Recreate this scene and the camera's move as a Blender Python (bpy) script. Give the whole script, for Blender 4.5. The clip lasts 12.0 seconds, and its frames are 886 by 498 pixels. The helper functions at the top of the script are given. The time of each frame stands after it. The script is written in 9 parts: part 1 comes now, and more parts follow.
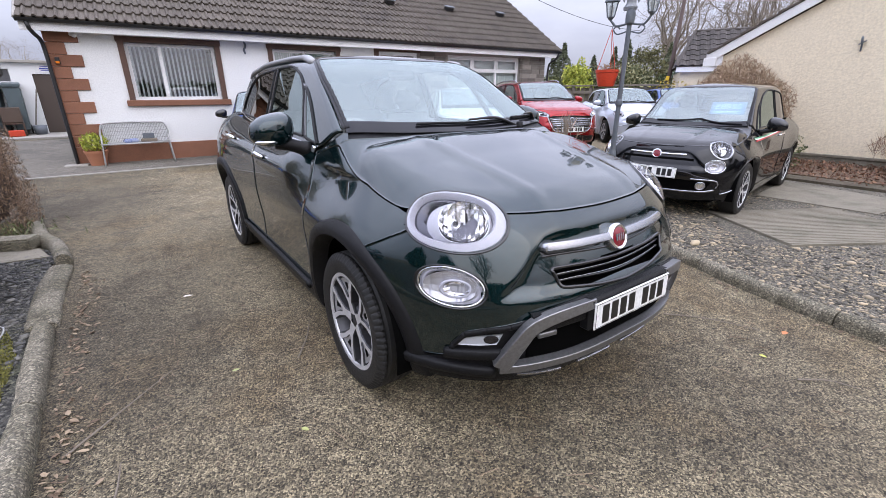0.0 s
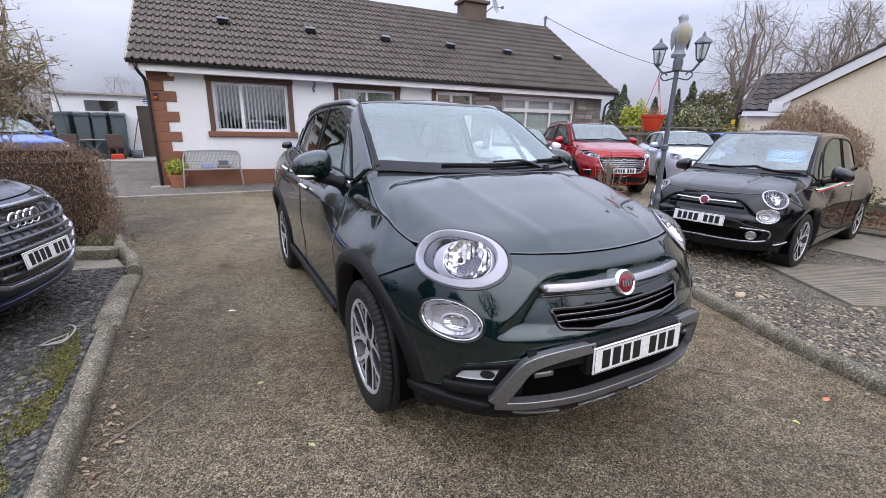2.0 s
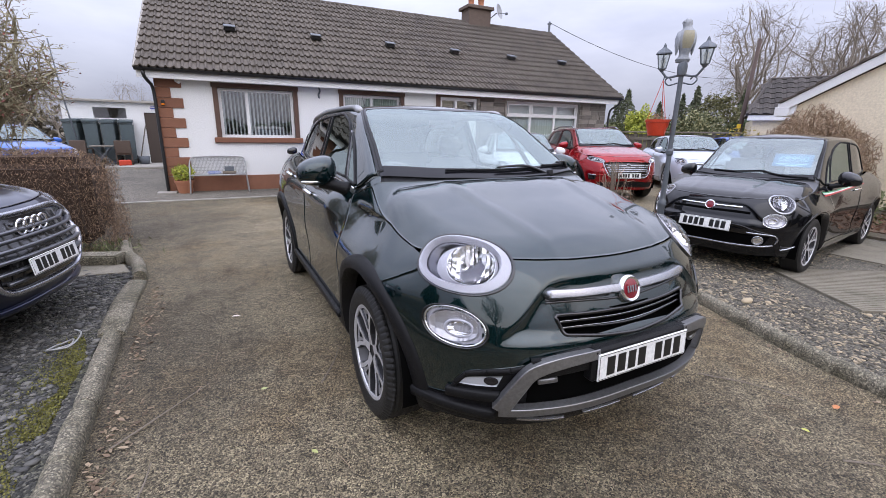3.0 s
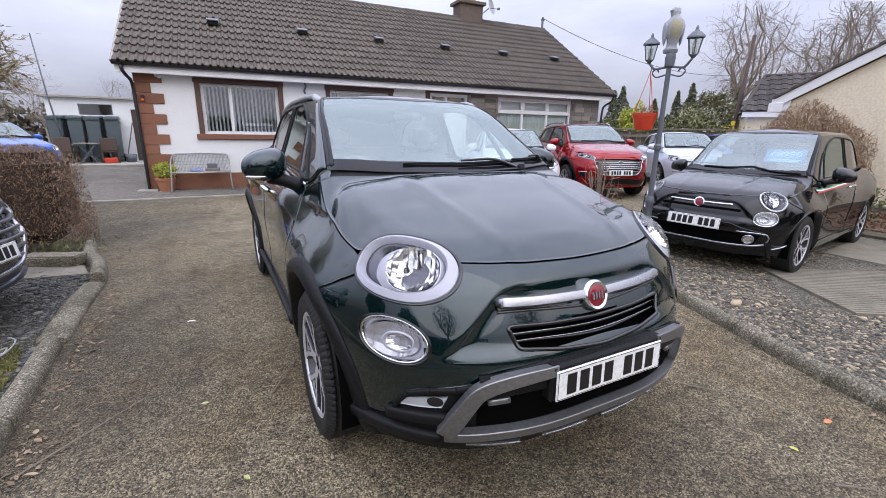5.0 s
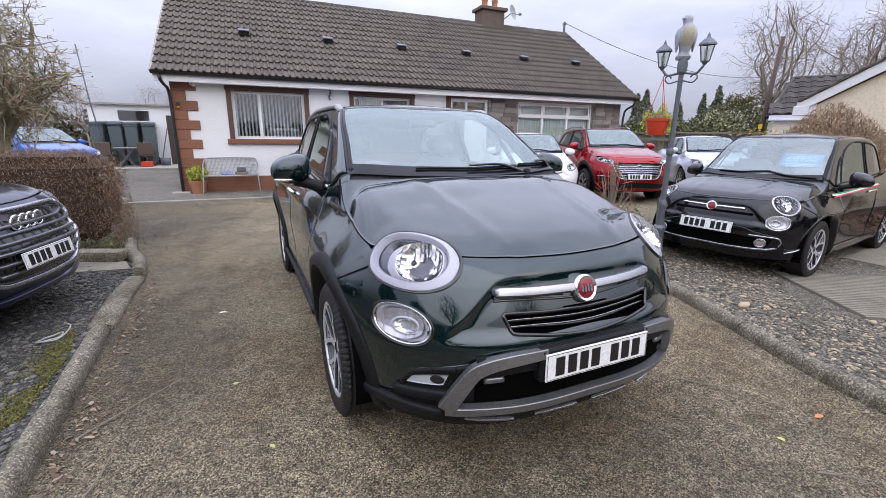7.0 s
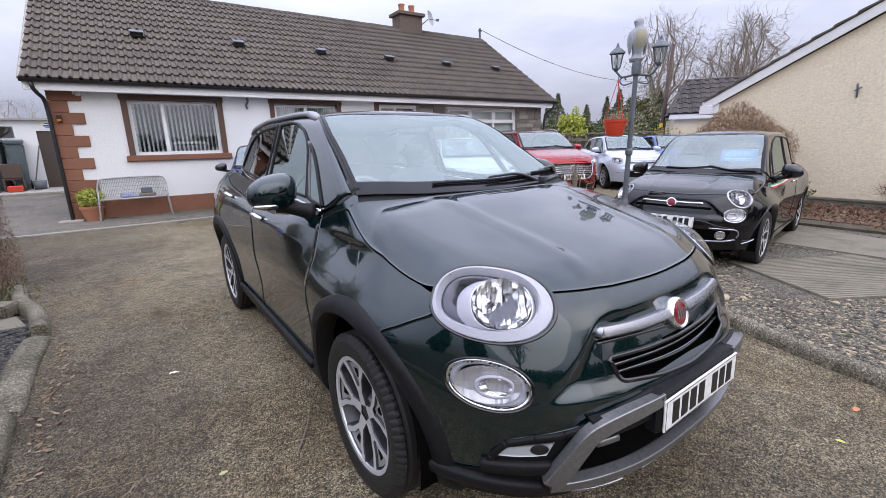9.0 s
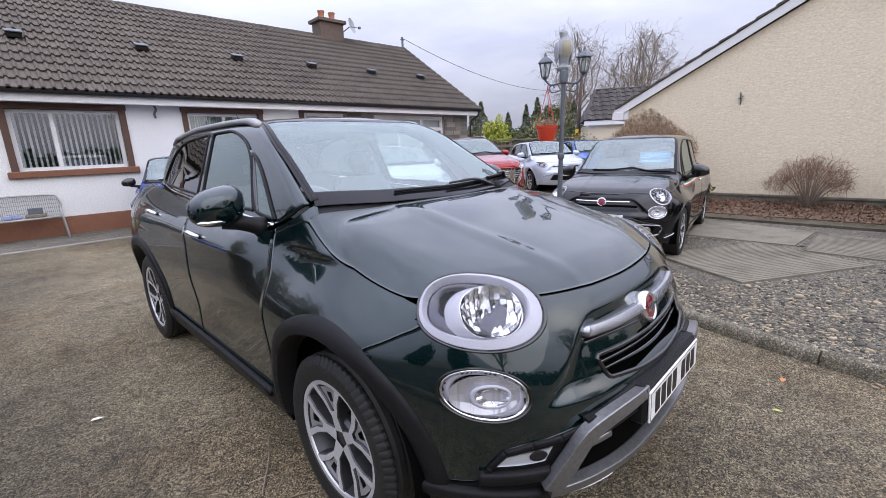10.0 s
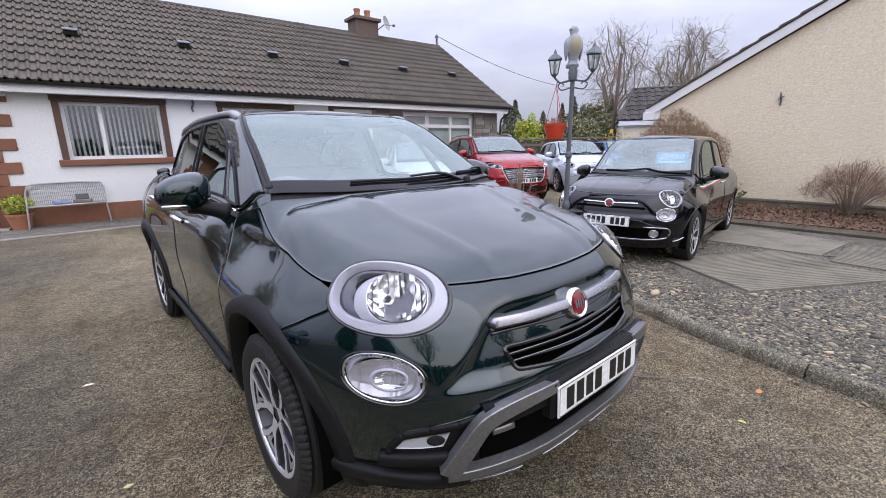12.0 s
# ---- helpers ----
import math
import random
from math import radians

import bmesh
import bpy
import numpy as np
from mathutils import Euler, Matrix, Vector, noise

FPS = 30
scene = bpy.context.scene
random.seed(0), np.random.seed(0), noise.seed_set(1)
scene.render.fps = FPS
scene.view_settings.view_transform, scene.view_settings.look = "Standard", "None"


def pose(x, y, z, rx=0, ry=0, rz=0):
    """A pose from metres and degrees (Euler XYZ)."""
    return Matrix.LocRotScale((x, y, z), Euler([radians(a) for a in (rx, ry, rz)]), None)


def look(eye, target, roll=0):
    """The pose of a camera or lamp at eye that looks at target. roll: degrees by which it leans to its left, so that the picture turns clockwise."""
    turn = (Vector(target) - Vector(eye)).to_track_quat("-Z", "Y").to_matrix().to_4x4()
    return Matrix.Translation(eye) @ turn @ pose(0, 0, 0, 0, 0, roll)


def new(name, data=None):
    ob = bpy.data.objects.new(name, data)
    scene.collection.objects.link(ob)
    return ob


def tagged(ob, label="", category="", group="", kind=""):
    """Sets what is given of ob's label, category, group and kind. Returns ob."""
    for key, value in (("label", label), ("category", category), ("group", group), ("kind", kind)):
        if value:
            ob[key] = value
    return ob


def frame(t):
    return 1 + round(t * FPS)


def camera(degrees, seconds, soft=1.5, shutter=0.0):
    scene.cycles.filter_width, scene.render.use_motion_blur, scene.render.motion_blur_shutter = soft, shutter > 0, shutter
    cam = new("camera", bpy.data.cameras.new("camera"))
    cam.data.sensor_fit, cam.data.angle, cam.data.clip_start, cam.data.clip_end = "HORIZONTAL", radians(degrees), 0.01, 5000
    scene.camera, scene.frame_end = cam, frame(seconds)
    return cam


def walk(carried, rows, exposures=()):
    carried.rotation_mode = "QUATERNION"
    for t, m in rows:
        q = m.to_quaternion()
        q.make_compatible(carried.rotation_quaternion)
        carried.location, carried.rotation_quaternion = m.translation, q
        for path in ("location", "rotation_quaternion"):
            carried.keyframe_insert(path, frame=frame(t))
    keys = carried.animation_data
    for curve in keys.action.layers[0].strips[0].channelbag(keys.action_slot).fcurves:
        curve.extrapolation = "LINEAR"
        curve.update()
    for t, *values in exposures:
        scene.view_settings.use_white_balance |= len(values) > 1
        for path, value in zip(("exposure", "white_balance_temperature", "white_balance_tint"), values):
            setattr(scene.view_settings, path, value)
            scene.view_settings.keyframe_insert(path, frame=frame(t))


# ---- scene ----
cam = camera(91.7, 12.0, soft=0.8)
PATH = [
    (0, (-1.567, -1.729, 1.355), (-0.475, -0.199, 0.672), -0.3),
    (0.5, (-1.465, -1.856, 1.37), (-0.533, -0.207, 0.73), 0.3),
    (1, (-1.43, -1.874, 1.397), (-0.502, -0.205, 0.801), 1.0),
    (1.5, (-1.443, -1.889, 1.397), (-0.523, -0.203, 0.838), 1.1),
    (2, (-1.466, -1.9, 1.395), (-0.552, -0.205, 0.856), 1.1),
    (2.5, (-1.475, -1.905, 1.399), (-0.568, -0.201, 0.875), 1.0),
    (3, (-1.459, -1.898, 1.396), (-0.561, -0.187, 0.879), 0.9),
    (3.2, (-1.45, -1.899, 1.396), (-0.552, -0.188, 0.881), 0.6),
    (4.8, (-1.251, -1.871, 1.366), (-0.35, -0.165, 0.84), 0.3),
    (5, (-1.188, -1.814, 1.359), (-0.28, -0.111, 0.835), 0.9),
    (5.5, (-1.106, -1.738, 1.325), (-0.195, -0.034, 0.81), -0.4),
    (6, (-1.121, -1.827, 1.316), (-0.249, -0.102, 0.802), -2.7),
    (6.5, (-1.139, -2.002, 1.347), (-0.326, -0.248, 0.836), 0.5),
    (6.7, (-1.161, -2.031, 1.373), (-0.36, -0.271, 0.863), 0.6),
    (8.3, (-1.445, -1.652, 1.388), (-0.396, -0.024, 0.888), 0.8),
    (8.5, (-1.448, -1.582, 1.396), (-0.397, 0.047, 0.901), -0.2),
    (9, (-1.487, -1.433, 1.393), (-0.35, 0.139, 0.908), -1.2),
    (9.5, (-1.571, -1.294, 1.388), (-0.233, 0.116, 0.914), -2.5),
    (10, (-1.577, -1.285, 1.388), (-0.191, 0.081, 0.928), -2.2),
    (10.5, (-1.559, -1.286, 1.398), (-0.137, 0.05, 0.959), -1.8),
    (11, (-1.514, -1.303, 1.392), (-0.031, -0.03, 0.968), -1.4),
    (11.5, (-1.431, -1.386, 1.374), (0.067, -0.132, 0.943), -1.9),
    (12, (-1.327, -1.583, 1.356), (-0.063, -0.105, 0.893), -1.1),
]
walk(cam, [(t, look(eye, target, roll)) for t, eye, target, roll in PATH],
     exposures=((0.0, 0.78), (0.5, 0.82), (1.0, 0.76), (1.5, 0.60), (2.0, 0.57), (3.0, 0.59), (6.0, 0.60), (9.0, 0.60), (11.0, 0.53), (12.0, 0.55)))

# ---- world, sun, exposure ----
SKY = bpy.data.worlds.new("sky")
SKY.use_nodes = True
scene.world = SKY


def build_sky():
    nt = SKY.node_tree
    nt.nodes.clear()
    out = nt.nodes.new("ShaderNodeOutputWorld")
    bg = nt.nodes.new("ShaderNodeBackground")
    sky = nt.nodes.new("ShaderNodeTexSky")
    sky.sky_type, sky.sun_disc = "NISHITA", False
    sky.sun_elevation, sky.sun_rotation = radians(32), radians(150)
    sky.dust_density, sky.ozone_density = 3.0, 1.0
    co = nt.nodes.new("ShaderNodeTexCoord")
    mp = nt.nodes.new("ShaderNodeMapping")
    mp.inputs["Scale"].default_value = (1.6, 1.6, 5.0)
    nz = nt.nodes.new("ShaderNodeTexNoise")
    nz.inputs["Scale"].default_value, nz.inputs["Detail"].default_value, nz.inputs["Roughness"].default_value = 1.7, 7, 0.55
    ramp = nt.nodes.new("ShaderNodeValToRGB")
    ramp.color_ramp.elements[0].position, ramp.color_ramp.elements[1].position = 0.34, 0.68
    ramp.color_ramp.elements[0].color = (4.9, 5.1, 6.6, 1)
    ramp.color_ramp.elements[1].color = (6.6, 6.75, 8.3, 1)
    mix = nt.nodes.new("ShaderNodeMix")
    mix.data_type = "RGBA"
    mix.inputs[0].default_value = 0.88
    nt.links.new(co.outputs["Generated"], mp.inputs[0])
    nt.links.new(mp.outputs[0], nz.inputs["Vector"])
    nt.links.new(nz.outputs["Fac"], ramp.inputs[0])
    nt.links.new(sky.outputs[0], mix.inputs[6])
    nt.links.new(ramp.outputs[0], mix.inputs[7])
    # an overcast sky is brighter overhead than at the horizon
    sep = nt.nodes.new("ShaderNodeSeparateXYZ")
    nt.links.new(co.outputs["Generated"], sep.inputs[0])
    rise = nt.nodes.new("ShaderNodeMapRange")
    rise.inputs[1].default_value, rise.inputs[2].default_value = 0.0, 1.0
    rise.inputs[3].default_value, rise.inputs[4].default_value = 0.38, 2.55
    nt.links.new(sep.outputs[2], rise.inputs[0])
    lift = nt.nodes.new("ShaderNodeVectorMath")
    lift.operation = "SCALE"
    nt.links.new(mix.outputs[2], lift.inputs[0])
    nt.links.new(rise.outputs[0], lift.inputs["Scale"])
    nt.links.new(lift.outputs[0], bg.inputs[0])
    bg.inputs[1].default_value = 0.125
    scene.view_settings.exposure = 0.50
    nt.links.new(bg.outputs[0], out.inputs[0])


build_sky()
sun = new("sun", bpy.data.lights.new("sun", "SUN"))
sun.data.energy, sun.data.angle, sun.data.color = 0.7, radians(70), (1.0, 0.96, 0.90)
sun.matrix_world = look((-6, -12, 11), (0, 0, 0))


# ---- geometry tools ----
def pchip(xs, ys):
    """A smooth curve through a few values that never overshoots."""
    xs, ys = np.array(xs, float), np.array(ys, float)
    h, d = np.diff(xs), np.diff(ys) / np.diff(xs)
    m = np.zeros(len(xs))
    for i in range(1, len(xs) - 1):
        if d[i - 1] * d[i] > 0:
            w1, w2 = 2 * h[i] + h[i - 1], h[i] + 2 * h[i - 1]
            m[i] = (w1 + w2) / (w1 / d[i - 1] + w2 / d[i])
    m[0], m[-1] = d[0], d[-1]

    def at(x):
        x = np.asarray(x, float)
        i = np.clip(np.searchsorted(xs, x) - 1, 0, len(xs) - 2)
        t = np.clip((x - xs[i]) / h[i], -1.5, 2.5)
        inside = (t >= 0) & (t <= 1)
        t2, t3 = t * t, t * t * t
        v = (2 * t3 - 3 * t2 + 1) * ys[i] + (t3 - 2 * t2 + t) * h[i] * m[i] + (3 * t2 - 2 * t3) * ys[i + 1] + (t3 - t2) * h[i] * m[i + 1]
        lin = np.where(t < 0, ys[i] + t * h[i] * m[i], ys[i + 1] + (t - 1) * h[i] * m[i + 1])
        return np.where(inside, v, lin)

    return at


def line(pts, n):
    """n points along a smooth curve through control points, by chord length."""
    pts = np.array(pts, float)
    if len(pts) == 2:
        return pts[0] + (pts[1] - pts[0]) * np.linspace(0, 1, n)[:, None]
    s = np.concatenate([[0], np.cumsum(np.linalg.norm(np.diff(pts, axis=0), axis=1))])
    t = np.linspace(0, s[-1], n)
    return np.stack([pchip(s, pts[:, k])(t) for k in range(pts.shape[1])], 1)


def coons(c0, c1, d0, d1):
    """A patch between four curves: c0, c1 run along u at v = 0, 1; d0, d1 along v at u = 0, 1."""
    nu, nv = len(c0), len(d0)
    u, v = np.linspace(0, 1, nu)[:, None, None], np.linspace(0, 1, nv)[None, :, None]
    p = (1 - v) * c0[:, None] + v * c1[:, None] + (1 - u) * d0[None] + u * d1[None]
    return p - ((1 - u) * (1 - v) * c0[0] + u * (1 - v) * c0[-1] + (1 - u) * v * c1[0] + u * v * c1[-1])


def grid_faces(nu, nv, closed_u=False, closed_v=False, base=0):
    out = []
    for i in range(nu if closed_u else nu - 1):
        for j in range(nv if closed_v else nv - 1):
            a, b = i % nu, (i + 1) % nu
            c, d = j % nv, (j + 1) % nv
            out.append((base + a * nv + c, base + b * nv + c, base + b * nv + d, base + a * nv + d))
    return out


def link(name, me, parent=None, label="", matrix=None):
    ob = new(name, me)
    if parent is not None:
        ob.parent = parent
    if matrix is not None:
        ob.matrix_basis = matrix
    if label:
        ob["label"] = label
    return ob


def mesh(name, verts, faces, mats, smooth=True, index=None, auto=None):
    me = bpy.data.meshes.new(name)
    me.from_pydata([tuple(map(float, v)) for v in verts], [], [tuple(int(i) for i in f) for f in faces])
    for m in (mats if isinstance(mats, (list, tuple)) else [mats]):
        me.materials.append(m)
    if index is not None:
        me.polygons.foreach_set("material_index", index)
    me.polygons.foreach_set("use_smooth", [bool(smooth)] * len(me.polygons))
    if smooth and auto:
        me.set_sharp_from_angle(angle=radians(auto))
    me.update()
    return me


def part(name, bm, mat, parent, label="", smooth=False, auto=None):
    """Links a bmesh, or a pair of verts and faces, as one mesh object under a thing or a part."""
    if isinstance(bm, tuple):
        return link(name, mesh(name, bm[0], bm[1], mat, smooth or bool(auto), auto=auto), parent, label)
    me = bpy.data.meshes.new(name)
    bm.normal_update()
    bm.to_mesh(me)
    bm.free()
    me.materials.append(mat)
    me.polygons.foreach_set("use_smooth", [bool(smooth or auto)] * len(me.polygons))
    if auto:
        me.set_sharp_from_angle(angle=radians(auto))
    return link(name, me, parent, label)


def growth(*args, **kw):
    """A part that nobody could count: twigs, leaves, needles."""
    return tagged(part(*args, **kw), kind="stuff")


def box(x0, x1, y0, y1, z0, z1, bevel=0.0, segments=1, bm=None):
    """A box, with its edges rounded, as a bmesh."""
    bm = bm or bmesh.new()
    made = bmesh.ops.create_cube(bm, size=1)["verts"]
    for v in made:
        v.co = Vector(((x0 + x1) / 2 + v.co.x * (x1 - x0), (y0 + y1) / 2 + v.co.y * (y1 - y0), (z0 + z1) / 2 + v.co.z * (z1 - z0)))
    if bevel:
        edges = list({e for v in made for e in v.link_edges})
        bmesh.ops.bevel(bm, geom=edges, offset=bevel, segments=segments, affect="EDGES", clamp_overlap=True)
    return bm


def lathe(profile, n=32, axis="z", arc=1.0):
    """Verts and faces of a turned shape: profile rows of radius, height."""
    prof = np.array(profile, float)
    closed = arc >= 1
    a = np.linspace(0, 2 * math.pi * arc, n, endpoint=not closed)
    v = np.stack([np.cos(a)[:, None] * prof[:, 0], np.sin(a)[:, None] * prof[:, 0], np.ones((n, 1)) * prof[:, 1]], 2)
    if axis == "x":
        v = v[:, :, [2, 0, 1]]
    elif axis == "y":
        v = v[:, :, [1, 2, 0]]
    return v.reshape(-1, 3), grid_faces(n, len(prof), closed_u=closed)


def tube(pts, radii, n=6, caps=True):
    """Verts and faces of a tube along points."""
    pts = np.array(pts, float)
    radii = np.broadcast_to(np.array(radii, float), (len(pts),))
    t = np.gradient(pts, axis=0)
    t /= np.linalg.norm(t, axis=1)[:, None] + 1e-9
    ref = np.array([0, 0, 1.0]) if abs(t[:, 2]).mean() < 0.8 else np.array([1.0, 0, 0])
    e1 = np.cross(t, ref)
    e1 /= np.linalg.norm(e1, axis=1)[:, None] + 1e-9
    e2 = np.cross(t, e1)
    a = np.linspace(0, 2 * math.pi, n, endpoint=False)
    v = pts[:, None] + radii[:, None, None] * (np.cos(a)[None, :, None] * e1[:, None] + np.sin(a)[None, :, None] * e2[:, None])
    f = grid_faces(len(pts), n, closed_v=True)
    if caps:
        f += [tuple(range(n)), tuple(len(pts) * n - 1 - i for i in range(n))]
    return v.reshape(-1, 3), f


def merge(*pairs):
    vs, fs, base = [], [], 0
    for v, f in pairs:
        v = np.asarray(v, float).reshape(-1, 3)
        vs.append(v)
        fs += [tuple(i + base for i in g) for g in f]
        base += len(v)
    return np.concatenate(vs), fs


def flip(pair):
    """The mirror image in x."""
    v, f = pair
    return np.asarray(v) * (-1, 1, 1), [tuple(reversed(g)) for g in f]


def box_pair(x0, x1, y0, y1, z0, z1):
    v = [(x, y, z) for x in (x0, x1) for y in (y0, y1) for z in (z0, z1)]
    return np.array(v, float), [(0, 1, 3, 2), (4, 6, 7, 5), (0, 4, 5, 1), (2, 3, 7, 6), (0, 2, 6, 4), (1, 5, 7, 3)]


def thing(name, label, category, m=None, group="", kind=""):
    ob = new(name)
    if m is not None:
        ob.matrix_basis = m
    return tagged(ob, label, category, group, kind)


# ---- materials ----
def material(name, color, rough=0.6, metal=0.0, spot=None, scale=8.0, amount=0.5, fine=80.0, bump=0.0, bump_scale=60.0, coat=0.0, spec=0.5, vary=0.0, grime=None, grime_scale=1.2, stretch=None):
    """A surface with two scales of variation and fine relief. spot: the second colour; vary: per-object change of brightness; grime: colour of large stains."""
    m = bpy.data.materials.new(name)
    m.use_nodes = True
    nt = m.node_tree
    b = nt.nodes["Principled BSDF"]
    b.inputs["Roughness"].default_value, b.inputs["Metallic"].default_value = rough, metal
    b.inputs["Coat Weight"].default_value, b.inputs["Coat Roughness"].default_value = coat, 0.03
    b.inputs["Specular IOR Level"].default_value = spec
    b.inputs["Base Color"].default_value = (*color, 1)
    co = nt.nodes.new("ShaderNodeTexCoord").outputs["Object"]
    if stretch:
        mp = nt.nodes.new("ShaderNodeMapping")
        mp.inputs["Scale"].default_value = stretch
        nt.links.new(co, mp.inputs[0])
        co = mp.outputs[0]

    def noise_node(s, detail=6, r=0.6):
        n = nt.nodes.new("ShaderNodeTexNoise")
        n.inputs["Scale"].default_value, n.inputs["Detail"].default_value, n.inputs["Roughness"].default_value = s, detail, r
        nt.links.new(co, n.inputs["Vector"])
        return n.outputs["Fac"]

    def blend(fac, c1, c2):
        x = nt.nodes.new("ShaderNodeMix")
        x.data_type = "RGBA"
        nt.links.new(fac, x.inputs[0])
        for sock, c in ((x.inputs[6], c1), (x.inputs[7], c2)):
            if isinstance(c, tuple):
                sock.default_value = (*c, 1)
            else:
                nt.links.new(c, sock)
        return x.outputs[2]

    def ramp(fac, lo, hi, top=1.0):
        r = nt.nodes.new("ShaderNodeMapRange")
        r.inputs[1].default_value, r.inputs[2].default_value, r.inputs[4].default_value = lo, hi, top
        nt.links.new(fac, r.inputs[0])
        return r.outputs[0]

    col = None
    if spot:
        col = blend(ramp(noise_node(scale), 0.35, 0.65, amount), color, spot)
        col = blend(ramp(noise_node(fine, 3), 0.4, 0.62, amount * 0.7), col, tuple(c * 0.6 for c in spot) if sum(spot) < sum(color) else tuple(min(1, c * 1.2) for c in spot))
    if grime:
        col = blend(ramp(noise_node(grime_scale, 8, 0.7), 0.5, 0.68, 0.8), col or color, grime)
    if vary:
        info = nt.nodes.new("ShaderNodeObjectInfo")
        hsv = nt.nodes.new("ShaderNodeHueSaturation")
        nt.links.new(ramp(info.outputs["Random"], 0, 1, 2 * vary), hsv.inputs["Value"])
        add = nt.nodes.new("ShaderNodeMath")
        add.inputs[1].default_value = 1 - vary
        nt.links.new(hsv.inputs["Value"].links[0].from_socket, add.inputs[0])
        nt.links.new(add.outputs[0], hsv.inputs["Value"])
        if col is None:
            hsv.inputs["Color"].default_value = (*color, 1)
        else:
            nt.links.new(col, hsv.inputs["Color"])
        col = hsv.outputs[0]
    if col is not None:
        nt.links.new(col, b.inputs["Base Color"])
    if bump:
        bp = nt.nodes.new("ShaderNodeBump")
        bp.inputs["Strength"].default_value, bp.inputs["Distance"].default_value = min(1.0, bump), 0.01
        nt.links.new(noise_node(bump_scale, 5), bp.inputs["Height"])
        nt.links.new(bp.outputs[0], b.inputs["Normal"])
    return m


def glass(name, tint=(1, 1, 1), rough=0.0, sheen=(1, 1, 1), mixin=0.0, ior=1.65, dark=(0.01, 0.012, 0.012)):
    """Thin glass: a clear pane with a mirror sheen by Fresnel; mixin: share of diffuse veil in the colour dark."""
    m = bpy.data.materials.new(name)
    m.use_nodes = True
    nt = m.node_tree
    nt.nodes.clear()
    out = nt.nodes.new("ShaderNodeOutputMaterial")
    clear = nt.nodes.new("ShaderNodeBsdfTransparent")
    clear.inputs[0].default_value = (*tint, 1)
    shine = nt.nodes.new("ShaderNodeBsdfGlossy")
    shine.inputs["Roughness"].default_value = rough
    shine.inputs["Color"].default_value = (*sheen, 1)
    # the sheen grows towards grazing, alike from both sides of the thin pane
    f0 = ((ior - 1) / (ior + 1)) ** 2
    lw = nt.nodes.new("ShaderNodeLayerWeight")
    lw.inputs[0].default_value = 0.5
    power = nt.nodes.new("ShaderNodeMath")
    power.operation = "POWER"
    power.inputs[1].default_value = 5.0
    nt.links.new(lw.outputs["Facing"], power.inputs[0])
    fr = nt.nodes.new("ShaderNodeMath")
    fr.operation = "MULTIPLY_ADD"
    fr.inputs[1].default_value, fr.inputs[2].default_value = 1 - f0, f0
    nt.links.new(power.outputs[0], fr.inputs[0])
    mx = nt.nodes.new("ShaderNodeMixShader")
    nt.links.new(fr.outputs[0], mx.inputs[0])
    base = clear.outputs[0]
    if mixin:
        dk = nt.nodes.new("ShaderNodeBsdfDiffuse")
        dk.inputs[0].default_value = (*dark, 1)
        m2 = nt.nodes.new("ShaderNodeMixShader")
        m2.inputs[0].default_value = mixin
        nt.links.new(base, m2.inputs[1])
        nt.links.new(dk.outputs[0], m2.inputs[2])
        base = m2.outputs[0]
    nt.links.new(base, mx.inputs[1])
    nt.links.new(shine.outputs[0], mx.inputs[2])
    nt.links.new(mx.outputs[0], out.inputs[0])
    return m


def paint(name, color, metal=0.35, rough=0.3, ior=1.5):
    """Metallic or plain base under a clear lacquer, which alone mirrors the sky."""
    m = material(name, color, rough=rough, metal=metal, coat=1.0, spec=0.05)
    b = m.node_tree.nodes["Principled BSDF"]
    b.inputs["Coat Roughness"].default_value, b.inputs["Coat IOR"].default_value = 0.012, ior
    return m


GREEN_PAINT = paint("dark green metallic paint", (0.0025, 0.0150, 0.0170), 0.65, 0.22, 1.68)
BLACK_PAINT = paint("black car paint", (0.003, 0.003, 0.004), 0.0)
NAVY_PAINT = paint("navy car paint", (0.0055, 0.009, 0.034), 0.7)
RED_PAINT = paint("red car paint", (0.26, 0.004, 0.008), 0.5, 0.25)
WHITE_PAINT = paint("white car paint", (0.72, 0.73, 0.75), 0.0)
SILVER_BLUE_PAINT = paint("pale silver car paint", (0.5, 0.54, 0.62), 0.3)
BLUE_PAINT = paint("mid blue car paint", (0.03, 0.11, 0.42), 0.2)
DEEP_BLUE_PAINT = paint("deep blue car paint", (0.012, 0.04, 0.19), 0.2)
TRIM = material("black textured plastic", (0.0065, 0.0065, 0.007), 0.42, spot=(0.011, 0.011, 0.012), scale=30, bump=0.2, bump_scale=900, spec=0.17)
GLOSS_BLACK = material("gloss black plastic", (0.006, 0.006, 0.007), 0.12, coat=0.5)
# darker than any plastic: shade of hollows, liners and undersides painted in
DARK = material("near-black hollow shade", (0.002, 0.002, 0.002), 0.9, spec=0.03)
RUBBER = material("tyre rubber", (0.011, 0.011, 0.0115), 0.55, spec=0.3, spot=(0.024, 0.023, 0.021), scale=14, fine=140, bump=0.15, bump_scale=300)
ALLOY = material("machined alloy", (0.66, 0.66, 0.68), 0.32, 0.45, spot=(0.56, 0.56, 0.58), scale=20, fine=300)
CLEAR_LAMP = material("clear lamp glass", (0.40, 0.42, 0.45), 0.3, 0.1, coat=1.0)
ALLOY_MID = material("grey painted spoke infill", (0.36, 0.36, 0.37), 0.4, 0.4, spot=(0.29, 0.29, 0.30), scale=20, fine=200)
ALLOY_DARK = material("grey painted alloy", (0.06, 0.06, 0.065), 0.4, 0.6)
